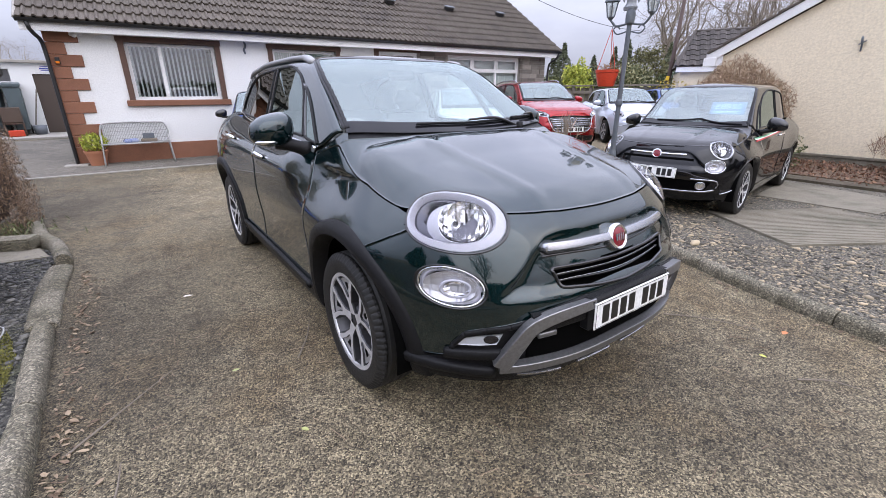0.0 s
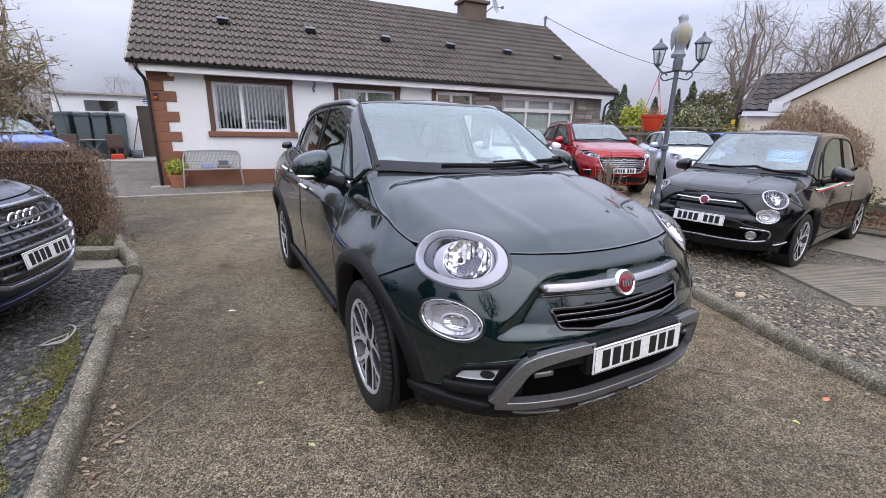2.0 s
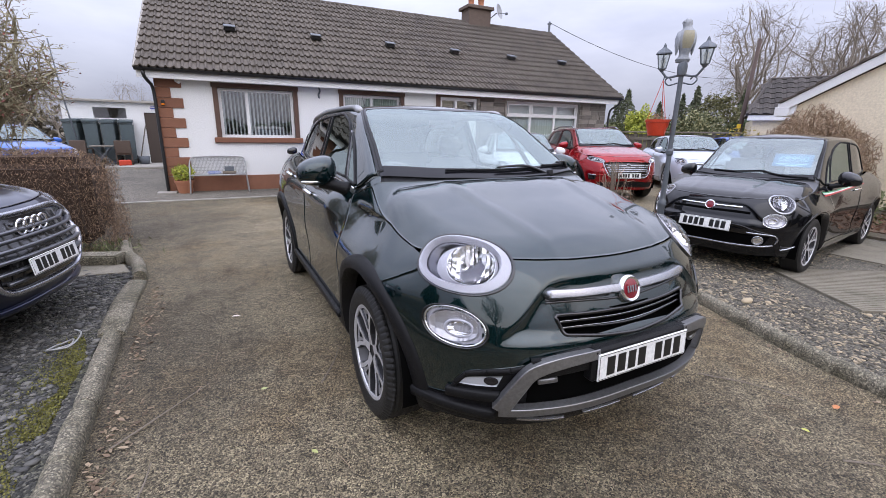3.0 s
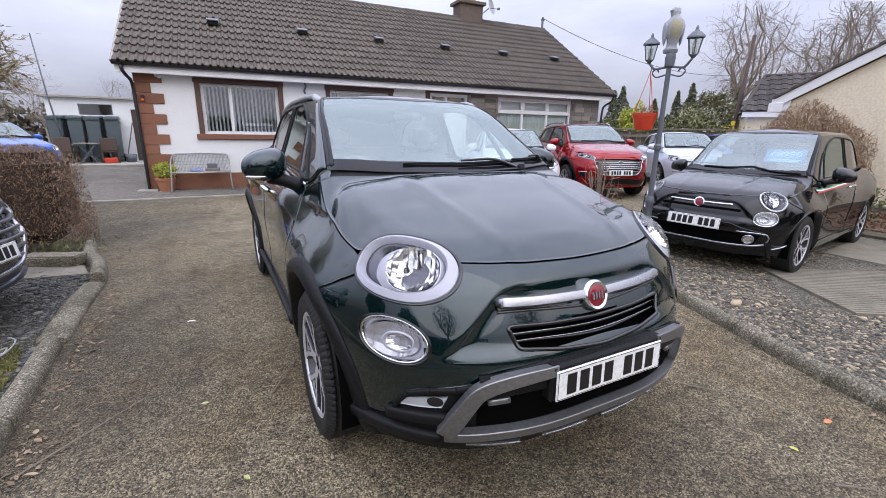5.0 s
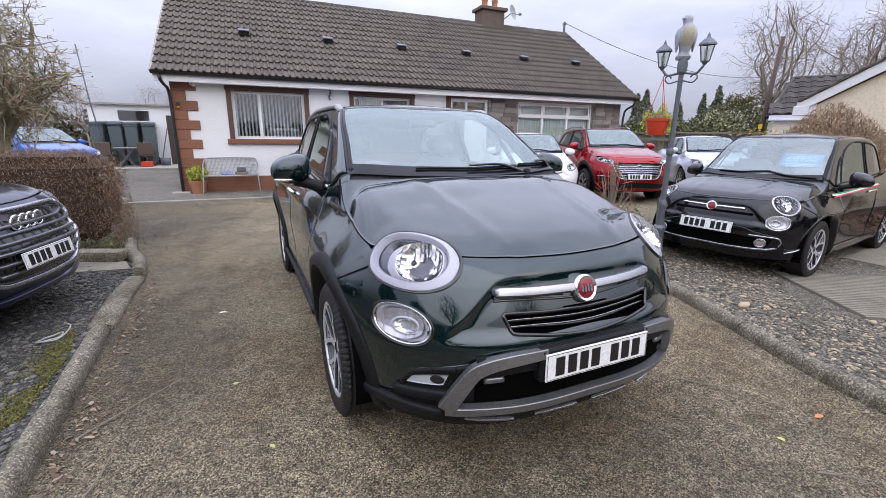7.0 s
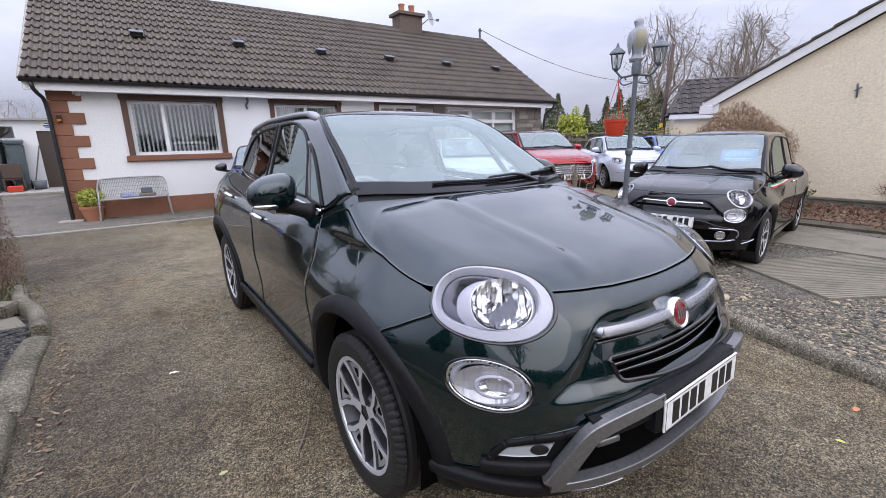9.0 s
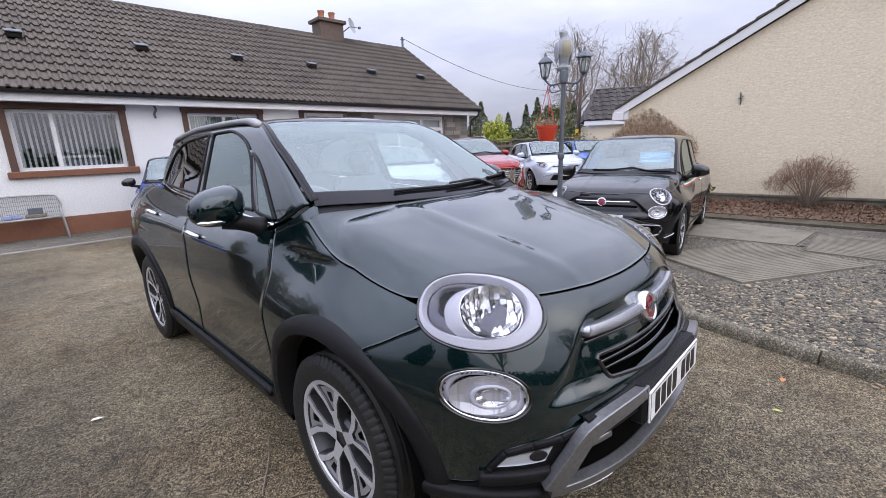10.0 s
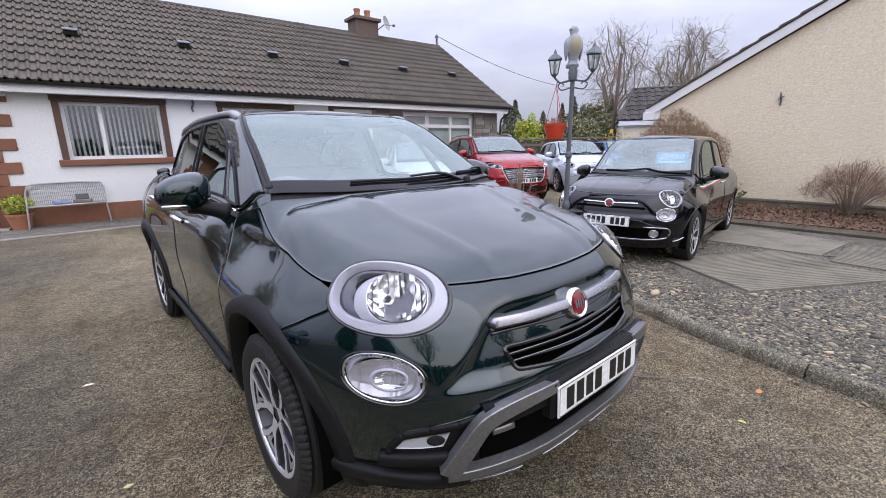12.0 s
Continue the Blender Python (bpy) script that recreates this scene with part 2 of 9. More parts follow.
CHROME = material("chrome", (0.82, 0.82, 0.84), 0.07, 1.0)
SATIN = material("satin silver trim", (0.42, 0.425, 0.45), 0.26, 0.9)
RAIL_GREY = material("satin grey roof rail paint", (0.36, 0.36, 0.37), 0.42, 0.5, spot=(0.30, 0.30, 0.31), scale=12)
SLAT_GREY = material("grey metal grille slat", (0.20, 0.205, 0.22), 0.32, 0.85, spot=(0.16, 0.16, 0.17), scale=20)
GUNMETAL = material("gunmetal painted plastic", (0.25, 0.25, 0.255), 0.32, 0.75, spot=(0.22, 0.22, 0.225), scale=8)
LAMP_GREY = material("pearl grey lamp ring", (0.38, 0.38, 0.43), 0.3, 0.0)
LAMP_FACE = material("glossy grey lamp face", (0.075, 0.075, 0.088), 0.20, 0.9)
LAMP_RIBBED = material("ribbed bright lamp face", (0.46, 0.46, 0.49), 0.25, 0.6)
FRIT = material("black screen print under glass", (0.008, 0.008, 0.010), 0.08, spec=0.2)
REFLECTOR = material("lamp reflector", (0.84, 0.84, 0.86), 0.16, 1.0)
LENS = glass("lamp lens", ior=1.30)
# both screens: a pale diffuse share paints bright haze over the pane
SCREEN = glass("hazed windscreen glass", (0.84, 0.91, 0.90), ior=1.95, sheen=(0.88, 1.0, 0.98), mixin=0.17, dark=(0.62, 0.72, 0.74))
CLEAR_SCREEN = glass("lightly hazed windscreen glass", (0.80, 0.88, 0.87), ior=2.2, sheen=(0.9, 1.0, 0.98), mixin=0.15, dark=(0.5, 0.56, 0.58))
SIDE_GLASS = glass("side window glass", (0.56, 0.64, 0.62), ior=2.5, sheen=(0.88, 1.0, 0.97))
PRIVACY = glass("privacy glass", (0.1, 0.115, 0.11), ior=2.1)
PLATE_WHITE = material("white number plate", (0.8, 0.8, 0.78), 0.35, spot=(0.72, 0.72, 0.7), scale=30)
PLATE_BLACK = material("black plate characters", (0.008, 0.008, 0.008), 0.4)
BADGE_RED = material("dark red enamel", (0.22, 0.01, 0.02), 0.15, 0.3, coat=1)
AMBER = material("amber lamp", (0.6, 0.16, 0.01), 0.2)
SEAT = material("charcoal seat cloth", (0.12, 0.122, 0.13), 0.9, spot=(0.24, 0.24, 0.25), scale=60)
# paler than the dashboard: sky light on the rim is in this colour
RIM_SKYLIT = material("steering wheel grey with sky light painted in", (0.20, 0.20, 0.21), 0.5)
DASH = material("dark dashboard", (0.055, 0.056, 0.059), 0.7, spot=(0.07, 0.07, 0.073), scale=40)



def aggregate(name, tones, patch, track=None, cell=150.0, depth=0.5):
    """Bound stones: cells of chance tone over large patches, each stone standing out a little."""
    m = bpy.data.materials.new(name)
    m.use_nodes = True
    nt = m.node_tree
    b = nt.nodes["Principled BSDF"]
    b.inputs["Roughness"].default_value = 0.9
    co = nt.nodes.new("ShaderNodeTexCoord").outputs["Object"]
    vo = nt.nodes.new("ShaderNodeTexVoronoi")
    vo.inputs["Scale"].default_value = cell
    nt.links.new(co, vo.inputs["Vector"])
    sep = nt.nodes.new("ShaderNodeSeparateColor")
    nt.links.new(vo.outputs["Color"], sep.inputs[0])
    ramp = nt.nodes.new("ShaderNodeValToRGB")
    for i, (p, c) in enumerate(tones):
        el = ramp.color_ramp.elements[i] if i < 2 else ramp.color_ramp.elements.new(p)
        el.position, el.color = p, (*c, 1)
    nt.links.new(sep.outputs[0], ramp.inputs[0])
    col = ramp.outputs[0]
    for scale, lo, hi, tint, fac in patch:
        nz = nt.nodes.new("ShaderNodeTexNoise")
        nz.inputs["Scale"].default_value, nz.inputs["Detail"].default_value, nz.inputs["Roughness"].default_value = scale, 8, 0.65
        nt.links.new(co, nz.inputs["Vector"])
        mr = nt.nodes.new("ShaderNodeMapRange")
        mr.inputs[1].default_value, mr.inputs[2].default_value, mr.inputs[4].default_value = lo, hi, fac
        nt.links.new(nz.outputs["Fac"], mr.inputs[0])
        mx = nt.nodes.new("ShaderNodeMix")
        mx.data_type, mx.blend_type = "RGBA", "MULTIPLY"
        nt.links.new(mr.outputs[0], mx.inputs[0])
        nt.links.new(col, mx.inputs[6])
        mx.inputs[7].default_value = (*tint, 1)
        col = mx.outputs[2]
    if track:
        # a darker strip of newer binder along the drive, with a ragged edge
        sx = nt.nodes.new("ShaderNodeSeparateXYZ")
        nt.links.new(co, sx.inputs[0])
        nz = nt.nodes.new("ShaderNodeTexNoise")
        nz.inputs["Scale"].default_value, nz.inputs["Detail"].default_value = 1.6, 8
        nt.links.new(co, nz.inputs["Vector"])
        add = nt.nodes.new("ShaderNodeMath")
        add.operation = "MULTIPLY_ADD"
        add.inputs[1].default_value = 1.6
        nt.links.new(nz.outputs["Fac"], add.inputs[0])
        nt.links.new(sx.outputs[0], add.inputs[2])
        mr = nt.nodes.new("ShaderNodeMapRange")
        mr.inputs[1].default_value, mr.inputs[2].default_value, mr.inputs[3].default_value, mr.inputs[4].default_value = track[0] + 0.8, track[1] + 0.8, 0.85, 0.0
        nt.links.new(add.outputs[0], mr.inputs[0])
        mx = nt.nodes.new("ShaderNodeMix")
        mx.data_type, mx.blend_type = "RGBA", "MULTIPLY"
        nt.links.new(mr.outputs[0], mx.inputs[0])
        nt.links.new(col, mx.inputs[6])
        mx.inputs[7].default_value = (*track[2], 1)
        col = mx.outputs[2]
    nt.links.new(col, b.inputs["Base Color"])
    bp = nt.nodes.new("ShaderNodeBump")
    bp.inputs["Strength"].default_value, bp.inputs["Distance"].default_value = 1.0, 0.006 * depth
    bp.invert = True
    nt.links.new(vo.outputs["Distance"], bp.inputs["Height"])
    nt.links.new(bp.outputs[0], b.inputs["Normal"])
    return m


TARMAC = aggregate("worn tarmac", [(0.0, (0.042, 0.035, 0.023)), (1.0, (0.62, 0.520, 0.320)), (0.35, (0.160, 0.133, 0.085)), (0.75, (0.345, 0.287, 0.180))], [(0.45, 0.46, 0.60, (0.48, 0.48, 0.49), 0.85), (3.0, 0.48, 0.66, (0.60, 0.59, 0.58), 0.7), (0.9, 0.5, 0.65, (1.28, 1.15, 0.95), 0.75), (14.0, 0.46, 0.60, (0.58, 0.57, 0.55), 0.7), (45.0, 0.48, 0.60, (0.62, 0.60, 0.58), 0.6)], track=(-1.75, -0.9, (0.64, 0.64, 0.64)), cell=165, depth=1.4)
GRAVEL = aggregate("grey stone gravel", [(0.0, (0.05, 0.046, 0.037)), (1.0, (0.36, 0.31, 0.225)), (0.4, (0.105, 0.097, 0.078)), (0.8, (0.20, 0.18, 0.14))], [(1.1, 0.48, 0.66, (0.62, 0.6, 0.56), 0.9), (7.0, 0.5, 0.7, (0.6, 0.6, 0.58), 0.6)], cell=95, depth=2.0)
DARK_GRAVEL = aggregate("dark damp gravel", [(0.0, (0.018, 0.017, 0.015)), (1.0, (0.20, 0.185, 0.15)), (0.4, (0.048, 0.046, 0.040)), (0.8, (0.10, 0.094, 0.079))], [(1.3, 0.46, 0.62, (0.75, 0.85, 0.42), 0.75), (0.6, 0.48, 0.66, (0.6, 0.6, 0.6), 0.8)], cell=75, depth=3.0)
KERB = aggregate("weathered aggregate kerb", [(0.0, (0.08, 0.072, 0.054)), (1.0, (0.46, 0.41, 0.30)), (0.4, (0.155, 0.14, 0.104)), (0.8, (0.26, 0.23, 0.17))], [(3.0, 0.45, 0.62, (0.5, 0.5, 0.42), 0.85), (22.0, 0.5, 0.66, (0.55, 0.53, 0.5), 0.7)], cell=150, depth=0.8)
APRON = aggregate("smooth dark tarmac", [(0.0, (0.055, 0.050, 0.041)), (1.0, (0.36, 0.32, 0.25)), (0.35, (0.115, 0.103, 0.083)), (0.75, (0.20, 0.18, 0.145))], [(0.5, 0.45, 0.62, (0.68, 0.68, 0.68), 0.9), (4.0, 0.48, 0.66, (0.7, 0.7, 0.69), 0.7), (20.0, 0.48, 0.62, (0.7, 0.69, 0.68), 0.6)], cell=120, depth=1.0)
CONCRETE = material("grey concrete", (0.36, 0.34, 0.30), 0.9, spot=(0.27, 0.25, 0.22), scale=3, fine=90, bump=0.5, bump_scale=120)
ROUGHCAST = material("white roughcast", (0.77, 0.775, 0.77), 0.9, spot=(0.70, 0.70, 0.69), scale=1.4, fine=40, amount=0.4, bump=0.45, bump_scale=55)
CREAM = material("cream roughcast", (0.80, 0.70, 0.52), 0.9, spot=(0.70, 0.61, 0.455), scale=9, fine=26, amount=0.4, bump=1.0, bump_scale=24, grime=(0.74, 0.65, 0.49), grime_scale=0.7)
BROWN = material("red-brown masonry paint", (0.24, 0.105, 0.06), 0.8, spot=(0.19, 0.085, 0.05), scale=5, fine=70, bump=0.5, bump_scale=60, vary=0.1)
SURROUND = material("dark brown window surround", (0.11, 0.060, 0.042), 0.75, spot=(0.08, 0.046, 0.034), scale=6, bump=0.3)
TILE = material("brown concrete roof tile", (0.070, 0.056, 0.044), 0.9, spot=(0.130, 0.113, 0.094), scale=6, amount=0.6, fine=70, bump=0.6, bump_scale=90, vary=0.15, grime=(0.06, 0.05, 0.045), grime_scale=1.3)
UPVC = material("white plastic frame", (0.80, 0.80, 0.80), 0.4, spot=(0.74, 0.74, 0.74), scale=3)
BLACK_PIPE = material("black plastic gutter", (0.012, 0.012, 0.013), 0.4)
BLIND = material("pale blind slats", (0.75, 0.78, 0.8), 0.8)
CURTAIN = material("pale green curtain", (0.45, 0.52, 0.48), 0.85)
# ceiling, floor and wall share this dark colour; indoor shade is painted in
DARK_ROOM = material("room with painted dimness", (0.05, 0.05, 0.055), 0.9, spot=(0.08, 0.08, 0.08), scale=1)
STONE = material("grey-brown cladding stone", (0.165, 0.145, 0.125), 0.9, spot=(0.22, 0.20, 0.18), scale=7, bump=0.7, bump_scale=40, vary=0.4)
MORTAR = material("mortar", (0.38, 0.36, 0.33), 0.95, spot=(0.24, 0.22, 0.2), scale=12)
BRICK = material("chimney render brown", (0.10, 0.075, 0.06), 0.9, spot=(0.15, 0.11, 0.09), scale=8, bump=0.5)
TERRACOTTA = material("terracotta", (0.40, 0.17, 0.09), 0.85, spot=(0.33, 0.14, 0.08), scale=8)
HOUSE_GLASS = glass("house window glass", (0.88, 0.92, 0.92), ior=2.7)
GREY_METAL = material("grey painted metal", (0.10, 0.115, 0.135), 0.5, 0.2, spot=(0.14, 0.15, 0.16), scale=12, fine=80)
BENCH_METAL = material("dull silver bench metal", (0.42, 0.42, 0.41), 0.45, 0.6, spot=(0.34, 0.33, 0.31), scale=20)
BARE_WOOD = material("bare grey-brown branches", (0.16, 0.13, 0.10), 0.9, spot=(0.22, 0.19, 0.15), scale=10)
PALE_BARK = material("pale lichened bark", (0.19, 0.16, 0.11), 0.9, spot=(0.30, 0.29, 0.17), scale=12)
# bark of the far trees, lightened so that distance haze is in the colour
HAZED_BARK = material("grey-brown winter bark with painted haze", (0.20, 0.17, 0.14), 0.9, spot=(0.27, 0.24, 0.20), scale=4)
FENCE_WOOD = material("weathered fence boards", (0.22, 0.19, 0.155), 0.9, spot=(0.16, 0.14, 0.11), scale=6, stretch=(1, 1, 8), vary=0.2)
SLAB = material("weathered grey-brown slab", (0.158, 0.140, 0.106), 0.9, spot=(0.215, 0.193, 0.148), scale=5, amount=0.8, fine=70, bump=0.7, bump_scale=90, grime=(0.085, 0.082, 0.055), grime_scale=1.9)
OLD_EDGING = material("old brown-stained edging", (0.125, 0.105, 0.075), 0.95, spot=(0.07, 0.055, 0.035), scale=3, amount=0.9, fine=40, bump=1.0, bump_scale=30, grime=(0.06, 0.065, 0.025), grime_scale=1.5)
EARTH = material("brown earth with litter", (0.085, 0.058, 0.038), 0.95, spot=(0.14, 0.09, 0.055), scale=20, amount=0.8, fine=90, bump=1.0, bump_scale=60)


def foliage(name, dark, light, mid=None, rough=0.7):
    """Leaves and twigs: each island takes a tint of its own."""
    m = material(name, dark, rough)
    nt = m.node_tree
    b = nt.nodes["Principled BSDF"]
    geo = nt.nodes.new("ShaderNodeNewGeometry")
    ramp = nt.nodes.new("ShaderNodeValToRGB")
    ramp.color_ramp.elements[0].color, ramp.color_ramp.elements[1].color = (*dark, 1), (*light, 1)
    if mid:
        ramp.color_ramp.elements.new(0.5).color = (*mid, 1)
    nt.links.new(geo.outputs["Random Per Island"], ramp.inputs[0])
    nt.links.new(ramp.outputs[0], b.inputs["Base Color"])
    return m


BEECH = foliage("brown hedge twigs and dead leaves", (0.070, 0.046, 0.028), (0.34, 0.225, 0.135), (0.165, 0.106, 0.064))
TWIG_BROWN = foliage("straw-brown twigs", (0.15, 0.095, 0.055), (0.38, 0.265, 0.165))
RED_TWIG = foliage("reddish twigs", (0.11, 0.062, 0.042), (0.30, 0.18, 0.115))
LICHEN_TWIG = foliage("brown and lichened twigs", (0.125, 0.095, 0.060), (0.40, 0.37, 0.23), (0.23, 0.19, 0.115))
EVERGREEN = foliage("dark evergreen", (0.018, 0.030, 0.012), (0.07, 0.10, 0.035))
CONIFER = foliage("conifer needles", (0.048, 0.060, 0.034), (0.15, 0.165, 0.09))
LIME = foliage("yellow-green shrub leaves", (0.15, 0.20, 0.025), (0.55, 0.56, 0.09))
GREENS = foliage("mixed garden green", (0.045, 0.06, 0.02), (0.18, 0.19, 0.075))
PEBBLES = foliage("slate and river pebbles", (0.042, 0.039, 0.032), (0.46, 0.37, 0.24), (0.128, 0.115, 0.088), 0.85)
LITTER = foliage("dead leaves", (0.10, 0.066, 0.042), (0.36, 0.28, 0.185), (0.20, 0.14, 0.09), 0.8)
BUDS = foliage("red buds and dead leaves", (0.14, 0.03, 0.03), (0.42, 0.14, 0.12))
MOSS = foliage("moss", (0.065, 0.066, 0.014), (0.19, 0.175, 0.034))

rng = np.random.default_rng(4)


def leaf_quads(centres, length, width, up=0.0, spread=1.0, bend=0.0):
    """Small quads, one at each centre, turned at random; up: how far they stand upright."""
    n = len(centres)
    d = rng.normal(size=(n, 3)) * (spread, spread, spread)
    d[:, 2] += up * 2.5
    d /= np.linalg.norm(d, axis=1)[:, None]
    s = np.cross(d, rng.normal(size=(n, 3)))
    s /= np.linalg.norm(s, axis=1)[:, None] + 1e-9
    ln = (length * rng.uniform(0.6, 1.4, n))[:, None]
    wd = (width * rng.uniform(0.7, 1.3, n))[:, None]
    v = np.stack([centres - d * ln / 2, centres + s * wd / 2, centres + d * ln / 2, centres - s * wd / 2], 1).reshape(-1, 3)
    return v, [(4 * i, 4 * i + 1, 4 * i + 2, 4 * i + 3) for i in range(n)]


# ---- ground ----
def build_ground():
    """One sheet out to the horizon, fine where the camera stands."""
    xs = np.unique(np.concatenate([[-400, -120, -50, -25], np.arange(-14, 16.1, 0.5), [25, 50, 120, 400]]))
    ys = np.unique(np.concatenate([[-400, -120, -50, -25], np.arange(-8, 24.1, 0.5), [40, 60, 120, 400]]))
    v = np.array([(x, y, 0.012 * noise.noise((x * 0.45, y * 0.45, 0)) if -13 < x < 15 and -7 < y < 23 else 0.0) for x in xs for y in ys])
    v[:, 2] *= np.clip(np.minimum.reduce([np.hypot(v[:, 0] - a, v[:, 1] - b) for a, b in ((-0.8, 0), (0.8, 0), (-0.8, 2.57), (0.8, 2.57))]) - 0.4, 0, 1)
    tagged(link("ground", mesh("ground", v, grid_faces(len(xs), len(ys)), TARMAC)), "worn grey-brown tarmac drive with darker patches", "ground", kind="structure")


build_ground()


def flat_area(name, outline, z, mat, label, category, thick=0.03, smooth=False):
    n = len(outline)
    v = [(x, y, z) for x, y in outline] + [(x, y, z - thick) for x, y in outline]
    f = [tuple(range(n))] + [(i, i + n, (i + 1) % n + n, (i + 1) % n) for i in range(n)]
    return tagged(link(name, mesh(name, v, f, mat, False)), label, category, kind="structure")


LEFT_KERB = [(-2.22, -4.0), (-2.18, -2.0), (-2.155, -0.5), (-2.17, 0.5), (-2.185, 0.9), (-2.205, 1.5)]
RIGHT_KERB = [(1.50, -4.2), (1.60, -2.2), (1.74, -1.35), (1.86, -0.80), (2.03, -0.30), (2.2, 0.15), (2.42, 0.8), (2.62, 1.6), (2.75, 2.6)]
flat_area("gravel_bed", [(-2.27, -4.0), (-2.21, -2.0), (-2.18, -0.5), (-2.18, 0.8), (-2.20, 1.5), (-2.3, 3.0), (-2.7, 3.9), (-9, 7.0), (-12, 4), (-12, -4)], 0.018, DARK_GRAVEL, "dark gravel parking bay with moss", "gravel")
flat_area("gravel_bed", [tuple(p) for p in RIGHT_KERB] + [(3.2, 3.0), (6.5, 3.0), (9.0, 1.5), (9.0, -6.0), (1.5, -6.0)], 0.022, GRAVEL, "grey stone gravel parking bay", "gravel")


def kerb_run(pts, width, height, seed, cuts, parent_label):
    """Round-topped edging stones laid end to end along a line."""
    r = np.random.default_rng(seed)
    run = thing("kerb", parent_label, "kerb", kind="structure")
    path = line([(x, y, 0) for x, y in pts], 200)
    s = np.concatenate([[0], np.cumsum(np.linalg.norm(np.diff(path, axis=0), axis=1))])
    ends = [0] + cuts + [s[-1]]
    for a, b in zip(ends[:-1], ends[1:]):
        t = np.linspace(a + 0.005, b - 0.005, max(6, int((b - a) / 0.06)))
        p = np.stack([np.interp(t, s, path[:, k]) for k in range(3)], 1)
        d = np.gradient(p, axis=0)
        d /= np.linalg.norm(d, axis=1)[:, None]
        q = np.stack([-d[:, 1], d[:, 0], np.zeros(len(d))], 1)
        prof = [(-0.5, -0.3), (-0.5, 0.45), (-0.42, 0.75), (-0.2, 0.97), (0.05, 1.0), (0.3, 0.9), (0.46, 0.66), (0.5, 0.3), (0.5, -0.3)]
        v = []
        for i in range(len(t)):
            e = 0.93 if i in (0, len(t) - 1) else 1.0
            for a_, b_ in prof:
                w = noise.noise((p[i, 0] * 9 + a_ * 3, p[i, 1] * 9, b_ * 3)) * 0.006 + noise.noise((p[i, 0] * 30, p[i, 1] * 30, a_ * 5)) * 0.0025
                v.append(p[i] + q[i] * (a_ * width * e + w) + np.array((0, 0, b_ * height * e + (w if b_ > 0 else 0))))
        f = grid_faces(len(t), len(prof)) + [tuple(range(len(prof))), tuple(len(v) - 1 - i for i in range(len(prof)))]
        part("kerb_stone", (np.array(v), [tuple(reversed(g)) for g in f]), KERB, run, smooth=True, auto=60)


kerb_run(LEFT_KERB, 0.104, 0.09, 2, [1.8, 3.2, 4.6], "mossy round-topped concrete kerb beside gravel")
kerb_run([(-2.22, 1.55), (-2.24, 2.2), (-2.22, 2.75)], 0.17, 0.055, 3, [], "broken sunken concrete kerb edge")
kerb_run([(-2.20, 2.82), (-2.27, 3.3), (-2.42, 3.75), (-2.52, 4.3)], 0.12, 0.12, 5, [], "curved concrete kerb at hedge end")
kerb_run(RIGHT_KERB, 0.098, 0.09, 7, [1.0, 2.05, 2.98, 3.95, 5.0, 6.0], "weathered round-topped concrete kerb beside gravel")
flat_area("edging_slab", [(-2.32, 3.12), (-2.42, 3.45), (-3.1, 3.85), (-3.3, 3.5), (-2.9, 3.2)], 0.03, SLAB, "worn concrete slab at hedge foot", "slab")
tagged(part("stone_block", box(-0.26, 0.26, -0.1, 0.1, 0, 0.11, 0.015, 2), KERB, None), "rough concrete block at hedge foot", "block").matrix_basis = pose(-2.68, 3.62, 0.02, 0, 0, -22)


def pebble_field(name, label, inside, n, z, size, seed, mat=PEBBLES):
    """Loose stones, each a squashed lump of its own."""
    r = np.random.default_rng(seed)
    ico = bmesh.new()
    bmesh.ops.create_icosphere(ico, subdivisions=1, radius=1)
    iv = np.array([v.co for v in ico.verts])
    fi = [tuple(v.index for v in f.verts) for f in ico.faces]
    ico.free()
    vs, fs = [], []
    k = 0
    for x, y in inside(r, n):
        sc = size * r.lognormal(0, 0.45)
        a = r.uniform(0, 6.28)
        w = iv * (1 + r.normal(size=iv.shape) * 0.13) * (sc, sc * r.uniform(0.45, 0.9), sc * r.uniform(0.18, 0.42))
        c, s = math.cos(a), math.sin(a)
        w = np.stack([w[:, 0] * c - w[:, 1] * s, w[:, 0] * s + w[:, 1] * c, w[:, 2]], 1)
        vs.append(w + (x, y, z + sc * 0.15))
        fs += [tuple(i + k for i in f) for f in fi]
        k += len(iv)
    return tagged(link(name, mesh(name, np.concatenate(vs), fs, mat, True)), label, "gravel", kind="stuff")


def right_bay(r, n):
    kx = pchip([q[1] for q in RIGHT_KERB], [q[0] for q in RIGHT_KERB])
    out = []
    while len(out) < n:
        y = r.uniform(-3.2, 2.8)
        x = float(kx(y)) + 0.05 + abs(r.normal()) * 1.5
        if x < 8 and not (x > 2.9 + 1.1 * abs(y + 0.3) and x < 5 and -1.3 < y < 0.3):
            out.append((x, y))
    return out


def left_bay(r, n):
    return [(-2.28 - abs(r.normal()) * 0.75, r.uniform(-1.6, 3.4)) for _ in range(n)]


pebble_field("pebbles", "mixed grey and buff river pebbles", right_bay, 24000, 0.022, 0.0100, 1)
pebble_field("gravel_chips", "dark grey stone chips", left_bay, 13000, 0.018, 0.0105, 2, foliage("dark stone chips", (0.022, 0.022, 0.021), (0.17, 0.16, 0.14), (0.06, 0.058, 0.054)))


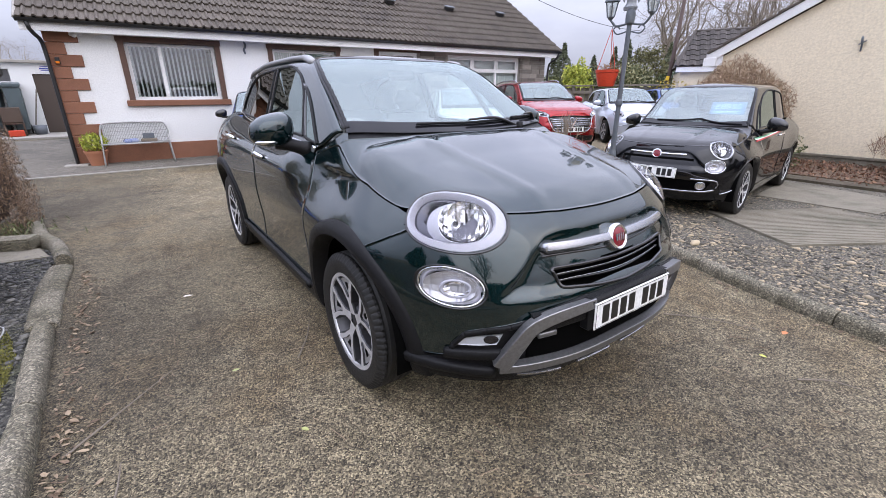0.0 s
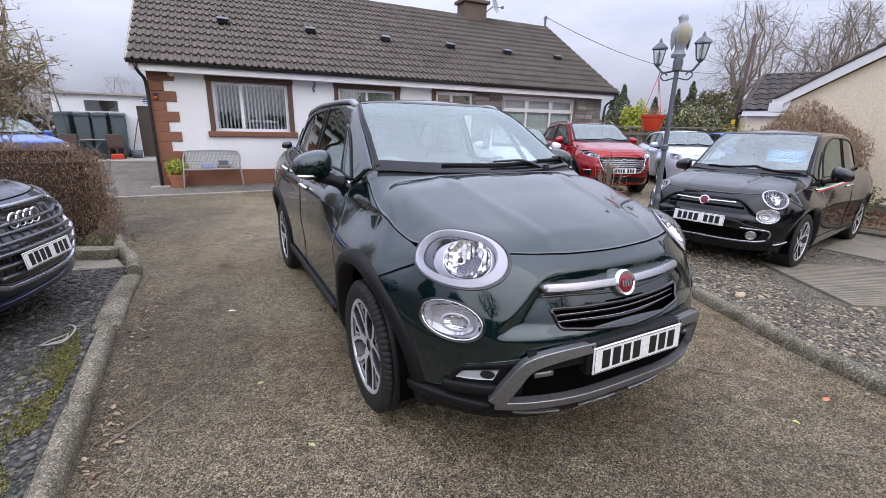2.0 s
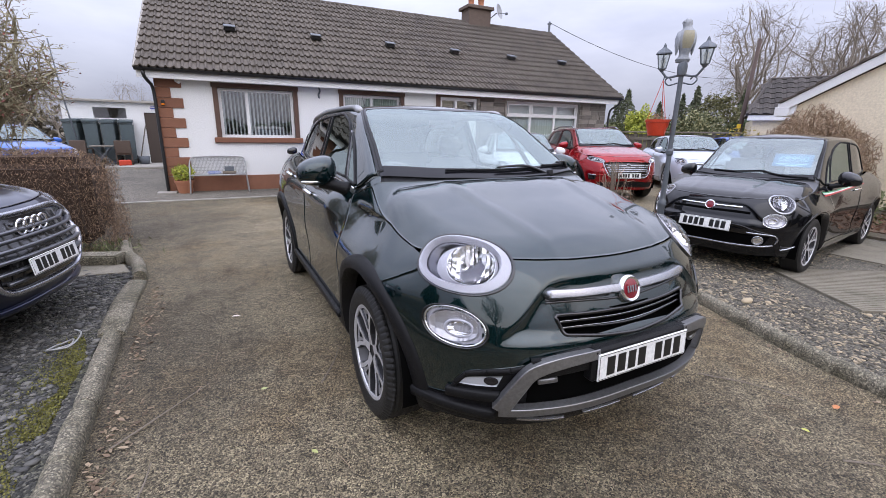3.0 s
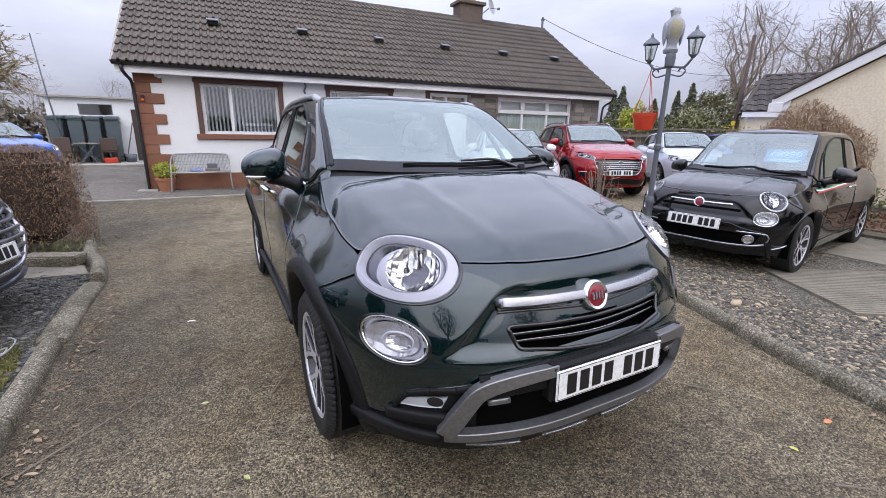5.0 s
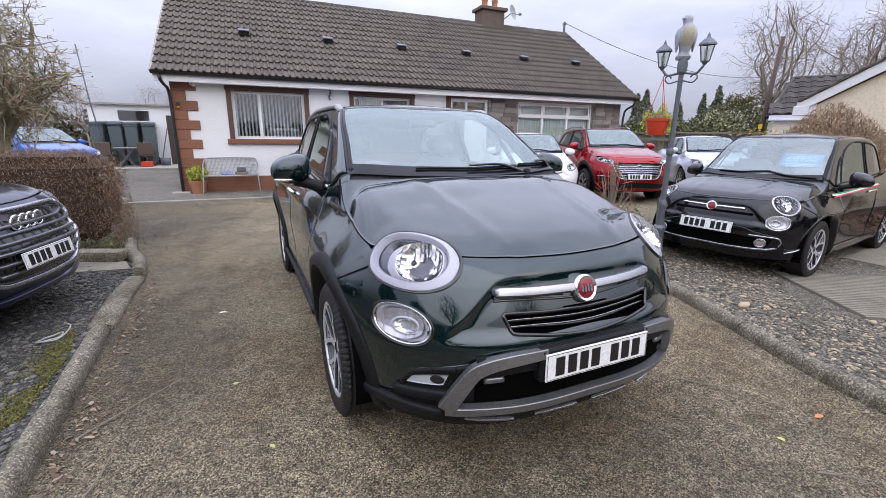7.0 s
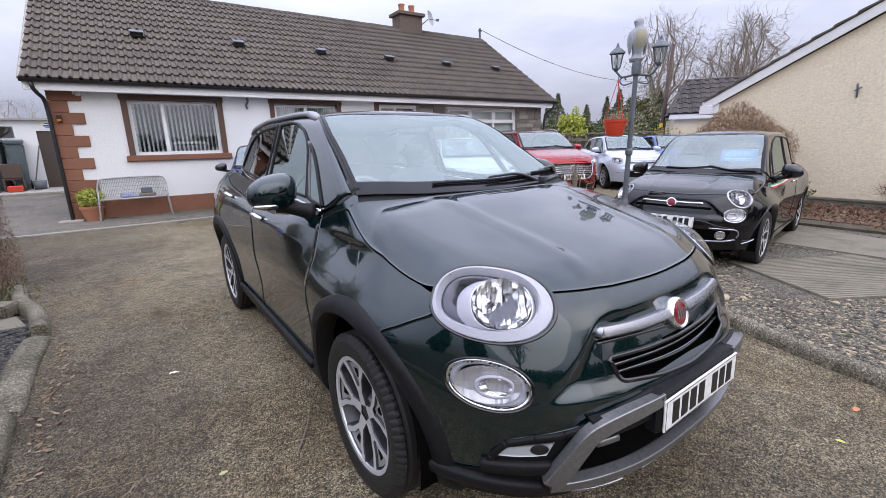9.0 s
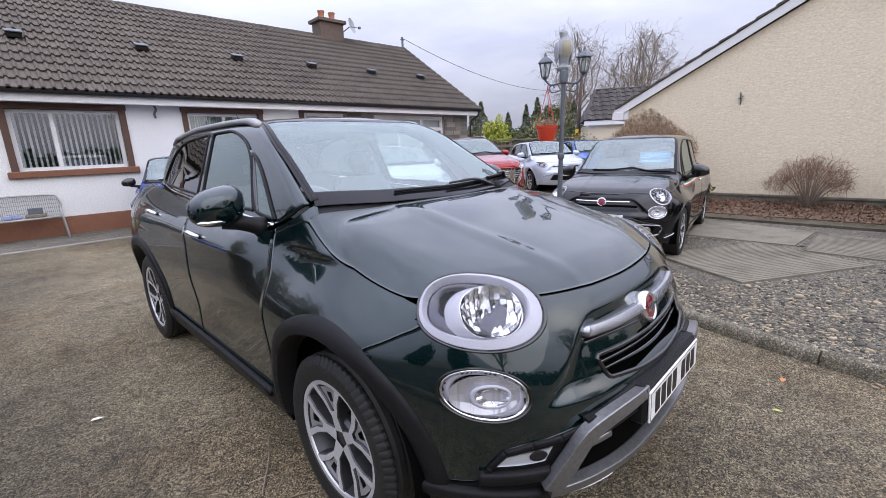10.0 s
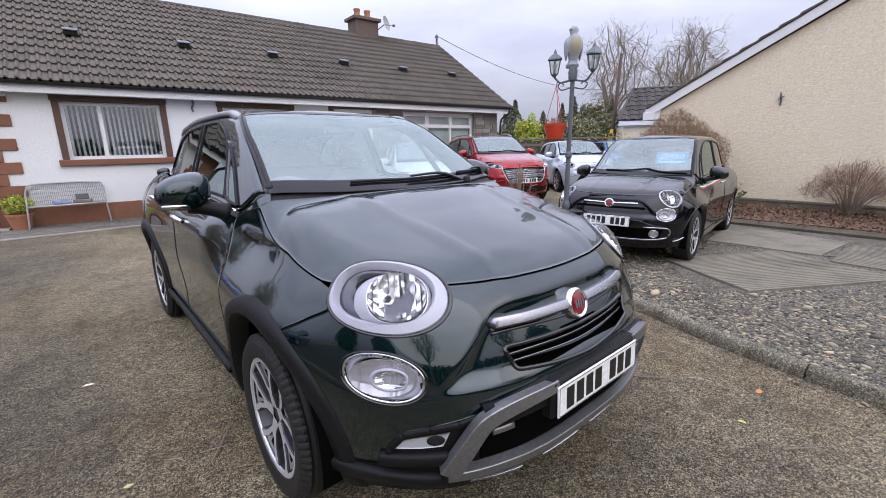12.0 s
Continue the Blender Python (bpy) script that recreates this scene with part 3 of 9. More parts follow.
def moss_patch():
    pts = []
    r = np.random.default_rng(11)
    for _ in range(17000):
        y = r.uniform(-2.2, 1.6)
        x = -2.29 - abs(r.normal()) * (0.09 if y > 0.4 else 0.26)
        if noise.noise((x * 3, y * 2.2, 4)) > -0.05:
            pts.append((x, y, 0.022 + r.uniform(0, 0.012)))
    v, f = leaf_quads(np.array(pts), 0.011, 0.008, 0.4)
    tagged(link("moss", mesh("moss", v, f, MOSS, False)), "yellow-green moss along the kerb", "moss", kind="stuff")


moss_patch()


def dead_leaves():
    """Curled leaves gathered by the left kerb, and a few over the drive."""
    r = np.random.default_rng(21)
    spots = [(-2.08 + abs(r.normal()) * 0.07, r.uniform(-1.6, 2.6), 0.0135) for _ in range(420)] + [(r.uniform(-2.0, 1.6), r.uniform(-1.6, 4), 0.014) for _ in range(46)]
    spots += [(float(pchip([q[1] for q in RIGHT_KERB], [q[0] for q in RIGHT_KERB])(y)) - 0.09 - abs(r.normal()) * 0.05, y, 0.015) for y in r.uniform(-2.2, 0.6, 90)]
    vs, fs = [], []
    for x, y, sz in spots:
        sz *= r.uniform(0.5, 1.7)
        a, curl = r.uniform(0, 6.28), r.uniform(0.1, 0.5)
        k = sum(len(q) for q in vs)
        w = np.array([(-1, 0, 0.1), (-0.4, 0.45, curl), (0.4, 0.42, curl), (1, 0, 0.25), (0.4, -0.42, curl * 0.8), (-0.4, -0.45, curl * 0.7), (0, 0, 0)]) * sz * (1 + r.normal(size=(7, 3)) * 0.22) * (1, r.uniform(0.45, 1.1), 1)
        c, s = math.cos(a), math.sin(a)
        vs.append(np.stack([w[:, 0] * c - w[:, 1] * s + x, w[:, 0] * s + w[:, 1] * c + y, w[:, 2] + 0.006], 1))
        fs += [(k + i, k + (i + 1) % 6, k + 6) for i in range(6)]
    tagged(link("leaf_litter", mesh("leaf_litter", np.concatenate(vs), fs, LITTER, False)), "curled brown dead leaves on tarmac", "leaves", kind="stuff")
    for x, y, sz, col, lb in ((-1.44, 1.55, 0.032, (0.8, 0.76, 0.68), "pale fallen leaf on tarmac"), (1.35, -1.10, 0.03, (0.5, 0.2, 0.08), "orange-brown fallen leaf on tarmac"), (0.98, -1.12, 0.02, (0.5, 0.5, 0.12), "yellow fallen leaf on tarmac"), (-1.35, 0.42, 0.02, (0.42, 0.45, 0.2), "greenish fallen leaf on tarmac"), (-1.2, -0.2, 0.02, (0.4, 0.42, 0.16), "yellow-green fallen leaf on tarmac")):
        v = np.array([(-1, 0, 0.15), (-0.3, 0.5, 0.3), (0.5, 0.35, 0.3), (1, 0, 0.1), (0.5, -0.4, 0.25), (-0.3, -0.45, 0.2), (0, 0, 0.1)]) * sz
        ob = tagged(link("fallen_leaf", mesh("fallen_leaf", v, [(i, (i + 1) % 6, 6) for i in range(6)], material("leaf tint", col, 0.7), False)), lb, "leaf")
        ob.matrix_basis = pose(x, y, 0.012, 0, 0, r.uniform(0, 360))
    for a, b in (((-2.02, 0.22), (-1.62, 0.62)), ((1.02, -0.55), (1.28, -1.0)), ((-1.05, 0.35), (-0.86, 0.72)), ((0.9, -1.3), (1.05, -1.5)), ((-1.9, -0.25), (-1.84, 0.05))):
        p = np.array([a + (0.008,), ((a[0] + b[0]) / 2 + 0.02, (a[1] + b[1]) / 2, 0.02), b + (0.01,)])
        tagged(part("fallen_twig", tube(line(p, 8), np.linspace(0.005, 0.002, 8), 5), BARE_WOOD, None), "thin dry twig lying on tarmac", "twig")
    tw = []
    for _ in range(230):
        x, y, a, ln = r.uniform(-1.9, 1.5), r.uniform(-1.7, 2.5), r.uniform(0, 6.28), r.uniform(0.03, 0.11)
        tw.append(tube(line([(x, y, 0.012), (x + math.cos(a) * ln * 0.5 + r.normal() * 0.008, y + math.sin(a) * ln * 0.5, 0.017), (x + math.cos(a) * ln, y + math.sin(a) * ln, 0.012)], 4), 0.0019, 3, False))
    tagged(part("dry_straw", merge(*tw), LITTER, None), "dry straw stalks scattered on tarmac", "litter", kind="stuff")
    v, f = leaf_quads(np.stack([r.uniform(-2.0, 1.7, 900), r.uniform(-1.8, 4.5, 900), np.full(900, 0.012)], 1), 0.028, 0.003, 0, 1)
    v[:, 2] = 0.01 + (v[:, 2] - 0.012) * 0.15
    tagged(link("dry_stalks", mesh("dry_stalks", v, f, LITTER, False)), "scattered dry stalks and needles", "litter", kind="stuff")


dead_leaves()
wire = tagged(part("wire_frame", merge(tube(line([(-0.12, 0.02, 0.02), (0.02, -0.05, 0.03), (0.14, 0.06, 0.10), (0.10, 0.10, 0.12)], 14), 0.007, 6), tube(line([(-0.12, 0.02, 0.02), (-0.02, 0.09, 0.02), (0.08, 0.06, 0.05), (0.05, 0.0, 0.03), (-0.08, 0.0, 0.02)], 16), 0.007, 6)), BENCH_METAL, None, smooth=True), "bent grey metal loop on gravel", "scrap")
wire.matrix_basis = pose(-2.44, 1.42, 0.03, 0, 0, 20) @ Matrix.Diagonal((0.72, 0.72, 0.72, 1))

# mats and slabs of the right-hand bay
def ridged_mat(name, a, b, c, d, z, ridges, label, mat=SLAB, along=True):
    """A slab with fine ridges, between four corners."""
    a, b, c, d = (np.array(q, float) for q in (a, b, c, d))
    rows = []
    for i in range(ridges):
        for t, dz in ((i + 0.0, 0.0), (i + 0.60, 0.0), (i + 0.66, -0.016), (i + 0.94, -0.016)):
            p, q = a + (d - a) * (t / ridges), b + (c - b) * (t / ridges)
            rows.append([(*p, z + dz), (*q, z + dz)])
    rows.append([(*d, z), (*c, z)])
    v = np.array(rows).reshape(-1, 3)
    f = grid_faces(len(rows), 2)
    k = len(v)
    rim = [(*a, z), (*b, z), (*c, z), (*d, z), (*a, -0.01), (*b, -0.01), (*c, -0.01), (*d, -0.01)]
    v = np.concatenate([v, rim])
    f += [(k, k + 1, k + 5, k + 4), (k + 1, k + 2, k + 6, k + 5), (k + 2, k + 3, k + 7, k + 6), (k + 3, k, k + 4, k + 7)]
    return tagged(link(name, mesh(name, v, [tuple(reversed(g)) for g in f], mat, False)), label, "mat")


ridged_mat("ground_mat", (3.14, -0.58), (4.57, -1.48), (5.1, -0.36), (3.76, 0.42), 0.045, 26, "ridged grey-brown mat laid on gravel")
ridged_mat("ground_mat", (4.95, -0.88), (4.72, -2.6), (6.3, -2.75), (6.14, -0.93), 0.04, 16, "ridged pale mat laid on gravel")
flat_area("paving_slab", [(5.2, 0.45), (5.2, -0.76), (6.3, -0.88), (6.65, 0.6)], 0.035, SLAB, "smooth grey-brown concrete slab", "slab")
flat_area("paving_slab", [(3.78, -1.73), (3.0, -2.35), (3.8, -3.2), (4.6, -2.5)], 0.035, SLAB, "flat grey-brown concrete slab", "slab")
flat_area("bed_edging", [(6.85, 1.6), (6.75, -4.5), (7.15, -4.5), (7.25, 1.6)], 0.06, OLD_EDGING, "low mossy concrete edging before flower bed", "edging", 0.09)
flat_area("flower_bed", [(7.25, 1.9), (7.15, -4.5), (9.1, -4.5), (9.1, 1.9)], 0.075, EARTH, "bare earth bed with dead leaves", "bed", 0.09)
v, f = leaf_quads(np.stack([6.95 + 2.1 * rng.random(4200) ** 0.8, rng.uniform(-4, 1.8, 4200), rng.uniform(0.075, 0.14, 4200)], 1), 0.055, 0.026)
tagged(link("bed_litter", mesh("bed_litter", v, f, foliage("russet leaf litter", (0.07, 0.038, 0.022), (0.30, 0.17, 0.10), (0.15, 0.075, 0.045)), False)), "russet dead leaves on flower bed", "leaves", kind="stuff")


# ---- the white bungalow ----
def wall_with_openings(x0, x1, z0, z1, y0, y1, holes):
    """A wall of thickness y0 to y1 with rectangular openings right through it."""
    xs = sorted({x0, x1, *[h[0] for h in holes], *[h[1] for h in holes]})
    zs = sorted({z0, z1, *[h[2] for h in holes], *[h[3] for h in holes]})
    solid = lambda i, j: 0 <= i < len(xs) - 1 and 0 <= j < len(zs) - 1 and not any(h[0] <= (xs[i] + xs[i + 1]) / 2 <= h[1] and h[2] <= (zs[j] + zs[j + 1]) / 2 <= h[3] for h in holes)
    v, f = [], []

    def quad(*q):
        k = len(v)
        v.extend(q)
        f.append((k, k + 1, k + 2, k + 3))

    for i in range(len(xs) - 1):
        for j in range(len(zs) - 1):
            if not solid(i, j):
                continue
            a, b, c, d = xs[i], xs[i + 1], zs[j], zs[j + 1]
            quad((a, y0, c), (b, y0, c), (b, y0, d), (a, y0, d))
            quad((b, y1, c), (a, y1, c), (a, y1, d), (b, y1, d))
            if not solid(i - 1, j):
                quad((a, y1, c), (a, y0, c), (a, y0, d), (a, y1, d))
            if not solid(i + 1, j):
                quad((b, y0, c), (b, y1, c), (b, y1, d), (b, y0, d))
            if not solid(i, j - 1):
                quad((a, y1, c), (b, y1, c), (b, y0, c), (a, y0, c))
            if not solid(i, j + 1):
                quad((a, y0, d), (b, y0, d), (b, y1, d), (a, y1, d))
    return np.array(v), f


def house_window(house, x0, x1, z0, z1, mullions, transom=None, blinds=None, surround=True):
    """A framed window with panes, and blinds behind them."""
    w = link("window", None, house)
    y = 0.10
    fw = 0.065
    part("window_frame", merge(box_pair(x0, x1, y, y + 0.07, z0, z0 + fw), box_pair(x0, x1, y, y + 0.07, z1 - fw, z1), box_pair(x0, x0 + fw, y, y + 0.07, z0 + fw, z1 - fw), box_pair(x1 - fw, x1, y, y + 0.07, z0 + fw, z1 - fw)), UPVC, w)
    edges = [x0 + fw] + list(mullions) + [x1 - fw]
    for m in mullions:
        part("mullion", box(m - 0.035, m + 0.035, y - 0.004, y + 0.066, (z0 if transom is None else z0) + fw, z1 - fw, 0.006), UPVC, w)
    if transom:
        part("transom", box(x0 + fw, x1 - fw, y - 0.008, y + 0.06, transom - 0.035, transom + 0.035, 0.006), UPVC, w)
    for a, b in zip(edges[:-1], edges[1:]):
        for c, d in ([(z0 + fw, z1 - fw)] if transom is None else [(z0 + fw, transom), (transom, z1 - fw)]):
            p = part("pane", (np.array([(a, y + 0.03, c), (b, y + 0.03, c), (b, y + 0.03, d), (a, y + 0.03, d)]), [(0, 1, 2, 3)]), HOUSE_GLASS, w)
            p.visible_shadow = False
            if transom and c == transom:
                part("sash", merge(box_pair(a + 0.03, b - 0.03, y - 0.012, y + 0.02, c + 0.03, c + 0.07), box_pair(a + 0.03, b - 0.03, y - 0.012, y + 0.02, d - 0.045, d - 0.005), box_pair(a + 0.03, a + 0.07, y - 0.012, y + 0.02, c + 0.07, d - 0.045), box_pair(b - 0.07, b - 0.03, y - 0.012, y + 0.02, c + 0.07, d - 0.045)), UPVC, w)
    if blinds == "slats":
        k = int((x1 - x0) / 0.085)
        r = np.random.default_rng(8)
        for i in range(k):
            x = x0 + 0.09 + i * (x1 - x0 - 0.18) / (k - 1)
            a = radians(62 + r.uniform(-5, 5))
            dx, dy = 0.042 * math.cos(a), 0.042 * math.sin(a)
            part("blind_slat", (np.array([(x - dx, 0.25 - dy, z0 + 0.03), (x + dx, 0.25 + dy, z0 + 0.03), (x + dx, 0.25 + dy, z1), (x - dx, 0.25 - dy, z1)]), [(0, 1, 2, 3)]), BLIND, w)
    elif blinds == "curtain":
        n = 140
        t = np.linspace(0, 1, n)
        xx = x0 + (x1 - x0) * t
        yy = 0.28 + 0.03 * np.sin(t * 190) + 0.01 * np.sin(t * 47)
        v = np.concatenate([np.stack([xx, yy, np.full(n, z0)], 1), np.stack([xx, yy, np.full(n, (transom or z1))], 1)])
        part("net_curtain", (v, [(i, i + 1, n + i + 1, n + i) for i in range(n - 1)]), CURTAIN, w, smooth=True)
        part("roller_blind", (np.array([(x0, 0.3, transom or z0), (x1, 0.3, transom or z0), (x1, 0.3, z1), (x0, 0.3, z1)]), [(0, 1, 2, 3)]), BLIND, w)
    if surround:
        s = 0.105
        part("window_surround", merge(box_pair(x0 - s, x0, -0.025, 0.1, z0, z1), box_pair(x1, x1 + s, -0.025, 0.1, z0, z1), box_pair(x0 - s - 0.02, x1 + s + 0.02, -0.03, 0.1, z1, z1 + s)), SURROUND, w, "dark brown painted surround")
        part("window_sill", box(x0 - s - 0.06, x1 + s + 0.06, -0.07, 0.1, z0 - 0.12, z0, 0.012), BROWN, w, "red-brown sill")
    return w


def roof_tile_mesh():
    """A double-roll roof tile, its length along y, laid to overlap the next course."""
    w, ln, n = 0.300, 0.42, 21
    x = np.linspace(0, w, n)
    ph = (x / w * 2) % 1
    h = 0.040 * np.clip(np.sin(np.clip((ph - 0.50) / 0.46, 0, 1) * math.pi), 0, 1) ** 0.8
    top = [np.stack([x, np.full(n, 0.0), h + 0.042], 1), np.stack([x, np.full(n, ln), h + 0.0], 1), np.stack([x, np.full(n, 0.004), h + 0.006], 1)]
    v = np.concatenate(top)
    f = [(i, i + 1, n + i + 1, n + i) for i in range(n - 1)] + [(2 * n + i, 2 * n + i + 1, i + 1, i) for i in range(n - 1)]
    return mesh("roof_tile", v, f, TILE, False)


def build_bungalow():
    m = pose(-2.56, 9.75, 0, 0, 0, -2.3)
    house = thing("bungalow", "white roughcast bungalow with brown quoins and tiled roof", "house", m)
    w1, w2 = (1.32, 2.96, 1.24, 2.34), (4.18, 5.73, 1.24, 2.34)
    wr, dr = (9.15, 12.0, 0.75, 2.40), (6.92, 8.12, 0.05, 2.40)
    part("front_wall", wall_with_openings(0.14, 6.80, 0, 2.52, 0.0, 0.3, [w1, w2]), ROUGHCAST, house, "white roughcast front wall")
    stone = part("stone_wall", wall_with_openings(6.80, 13.15, 0, 2.52, 0.02, 0.3, [wr, dr]), MORTAR, house, "grey-brown stone clad wall")
    part("side_wall", merge(box_pair(0.14, 0.44, 0.3, 7.3, 0, 2.52), box_pair(12.85, 13.15, 0.3, 7.3, 0, 2.52), box_pair(0.14, 13.15, 7.3, 7.6, 0, 2.52)), ROUGHCAST, house, "white roughcast walls")
    for x in (0.14, 13.15 - 0.3):
        part("gable", (np.array([(x, 0.0, 2.52), (x, 7.6, 2.52), (x, 3.75, 5.2), (x + 0.3, 0.0, 2.52), (x + 0.3, 7.6, 2.52), (x + 0.3, 3.75, 5.2)]), [(0, 2, 1), (3, 4, 5), (0, 3, 5, 2), (2, 5, 4, 1)]), ROUGHCAST, house)
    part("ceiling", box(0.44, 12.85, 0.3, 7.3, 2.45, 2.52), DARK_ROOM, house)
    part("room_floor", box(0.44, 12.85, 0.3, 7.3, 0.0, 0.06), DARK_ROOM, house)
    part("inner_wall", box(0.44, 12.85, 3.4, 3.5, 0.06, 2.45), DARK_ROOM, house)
    part("plinth", box(0.10, 6.78, -0.035, -0.001, 0, 0.36, 0.006), BROWN, house, "red-brown painted plinth")
    # quoins
    z = 0.37
    for i in range(10):
        h = 0.213
        part("quoin", box(0.11, 0.62 if i % 2 else 0.40, -0.032, 0.0 - 0.001, z, z + h - 0.004, 0.008), BROWN, house)
        z += h
    house_window(house, *w1, (1.92,), None, "slats")
    house_window(house, *w2, (4.95,), None, "curtain")
    house_window(house, *wr, (10.1, 11.05), 1.98, "curtain", False)
    # door with side light
    d = link("front_door", None, house)
    part("door_frame", merge(box_pair(6.92, 7.0, 0.06, 0.14, 0.05, 2.40), box_pair(8.04, 8.12, 0.06, 0.14, 0.05, 2.40), box_pair(7.0, 8.04, 0.06, 0.14, 2.32, 2.40), box_pair(7.40, 7.47, 0.06, 0.14, 0.05, 2.32)), UPVC, d)
    part("door_leaf", box(7.47, 8.04, 0.08, 0.13, 0.05, 2.05, 0.01), UPVC, d, "white panelled door")
    part("fanlight", (np.array([(7.47, 0.1, 2.06), (8.04, 0.1, 2.06), (8.04, 0.1, 2.32), (7.47, 0.1, 2.32)]), [(0, 1, 2, 3)]), HOUSE_GLASS, d)
    part("side_light", (np.array([(7.0, 0.1, 0.05), (7.4, 0.1, 0.05), (7.4, 0.1, 2.32), (7.0, 0.1, 2.32)]), [(0, 1, 2, 3)]), HOUSE_GLASS, d)
    part("door_surround", merge(box_pair(6.78, 6.91, -0.03, 0.06, 0, 2.5), box_pair(6.91, 8.2, -0.03, 0.06, 2.41, 2.5)), SURROUND, house)
    # eaves
    part("soffit", box(-0.12, 13.45, -0.26, 0.0, 2.53, 2.56), UPVC, house)
    part("fascia_board", box(-0.14, 13.47, -0.285, -0.26, 2.44, 2.62, 0.004), UPVC, house, "white fascia board")
    gut = [(-0.06 * math.cos(a), -0.06 * math.sin(a)) for a in np.linspace(0, math.pi, 9)]
    gv = np.array([(x, -0.345 + a, 2.63 + b) for x in np.linspace(-0.16, 13.5, 2) for a, b in gut])
    part("gutter", (gv, grid_faces(2, 9)), BLACK_PIPE, house, "black half-round gutter", True)
    part("downpipe", tube(line([(-0.02, -0.34, 2.58), (0.0, -0.30, 2.45), (0.09, -0.09, 2.28), (0.10, -0.07, 2.0), (0.10, -0.07, 0.02)], 24), 0.034, 10), BLACK_PIPE, house, "black downpipe", True)
    part("downpipe", tube(line([(13.42, -0.34, 2.58), (13.4, -0.30, 2.45), (13.25, -0.09, 2.25), (13.22, -0.07, 1.9), (13.22, -0.07, 0.02)], 24), 0.034, 10), BLACK_PIPE, house, "black downpipe", True)
    part("drain_slab", box(-0.10, 0.28, -0.32, -0.04, 0.005, 0.04, 0.008), CONCRETE, house)
    # roof
    e0, e1 = np.array((-0.36, 2.64)), np.array((3.75, 5.36))
    sl = float(np.linalg.norm(e1 - e0))
    ang = math.degrees(math.atan2(*(e1 - e0)[::-1]))
    roof = part("roof", (np.array([(-0.15, e0[0], e0[1] - 0.02), (13.5, e0[0], e0[1] - 0.02), (13.5, e1[0], e1[1] - 0.02), (-0.15, e1[0], e1[1] - 0.02), (-0.15, 7.9, 2.62), (13.5, 7.9, 2.62)]), [(0, 1, 2, 3), (3, 2, 5, 4)]), TILE, house, "brown tiled roof")
    for x in (-0.15, 13.5):
        part("verge", tube([(x, e0[0], e0[1] - 0.01), (x, e1[0], e1[1] - 0.01)], 0.035, 6), MORTAR, house)
    tm = roof_tile_mesh()
    base = pose(0, e0[0], e0[1], ang)
    rows, cols = 14, 46
    gauge = (sl - 0.06) / rows
    far = []
    tv = np.array([q.co for q in tm.vertices])
    tf = [tuple(p.vertices) for p in tm.polygons]
    r = np.random.default_rng(3)
    for j in range(rows):
        for i in range(cols):
            x = -0.14 + i * 13.62 / cols
            jig = pose(x, j * gauge - 0.03 + r.uniform(-0.004, 0.004), 0.0 + r.uniform(0, 0.003), 0, 0, r.uniform(-0.15, 0.15))
            if i < 23 and j < 13:
                link("roof_tile", tm, roof, matrix=base @ jig)
            else:
                mm = np.array(base @ jig)
                far.append((tv @ mm[:3, :3].T + mm[:3, 3], tf))
    tagged(part("roof_tiles", merge(*far), TILE, roof), kind="stuff")
    part("ridge_tiles", merge(*[(lambda vf: (vf[0] * (1, 1, 0.75) + (0, 3.75, 5.33), vf[1]))(tube([(-0.15 + k * 0.455, 0, 0.0 + 0.006 * (k % 2)), (-0.15 + k * 0.455 + 0.45, 0, 0.006 * (k % 2))], 0.10, 10)) for k in range(30)]), TILE, house, smooth=True)
    for k in range(6):
        x = 1.72 + k * 2.085
        # black body, paler cap: the sky's light on the top is put in by colour
        vent = part("roof_vent", box(-0.12, 0.12, -0.10, 0.14, 0.0, 0.100, 0.02, 2), BLACK_PIPE, roof, "low roof vent, black body, cap coloured lighter as if skylit")
        vent.matrix_basis = base @ pose(x, 2.03, 0.045, -14)
        part("vent_cap", box(-0.135, 0.135, -0.13, 0.10, 0.10, 0.128, 0.008), GREY_METAL, vent)
    # chimney
    ch = link("chimney", None, house)
    part("chimney_body", box(9.60, 10.50, 3.45, 4.05, 5.0, 5.76, 0.01), BRICK, ch)
    part("chimney_cap", box(9.51, 10.59, 3.36, 4.14, 5.76, 5.87, 0.015), BRICK, ch)
    for x in (9.83, 10.24):
        part("chimney_pot", lathe([(0.13, 0), (0.12, 0.05), (0.10, 0.12), (0.105, 0.24), (0.12, 0.27), (0.12, 0.30), (0.085, 0.30), (0.08, 0.1)], 20), TERRACOTTA, ch, "terracotta pot", True, 40).matrix_basis = Matrix.Translation((x, 3.75, 5.86))
    dish = link("satellite_dish", None, house)
    part("dish", lathe([(0.0, 0.0), (0.12, 0.012), (0.24, 0.05), (0.26, 0.06)], 28), material("grey dish", (0.34, 0.35, 0.36), 0.5), dish, "", True).matrix_basis = pose(10.72, 3.32, 5.72, 78, 0, 35)
    part("dish_arm", merge(tube([(10.72, 3.34, 5.70), (10.9, 3.05, 5.62)], 0.012, 6), tube([(10.50, 3.6, 5.5), (10.7, 3.36, 5.7)], 0.018, 6), box_pair(10.87, 10.94, 3.0, 3.08, 5.59, 5.66)), GREY_METAL, dish)
    part("cable_bracket", merge(box_pair(13.36, 13.42, 3.7, 3.76, 5.3, 5.78), box_pair(13.30, 13.46, 3.70, 3.74, 5.66, 5.71)), GREY_METAL, house)
    # small fittings on the front
    cam_box = link("security_camera", None, house)
    part("camera_body", lathe([(0, -0.04), (0.04, -0.04), (0.05, 0.0), (0.045, 0.05), (0.02, 0.06)], 14, "y"), UPVC, cam_box, "white dome camera", True).matrix_basis = Matrix.Translation((0.58, -0.07, 2.42))
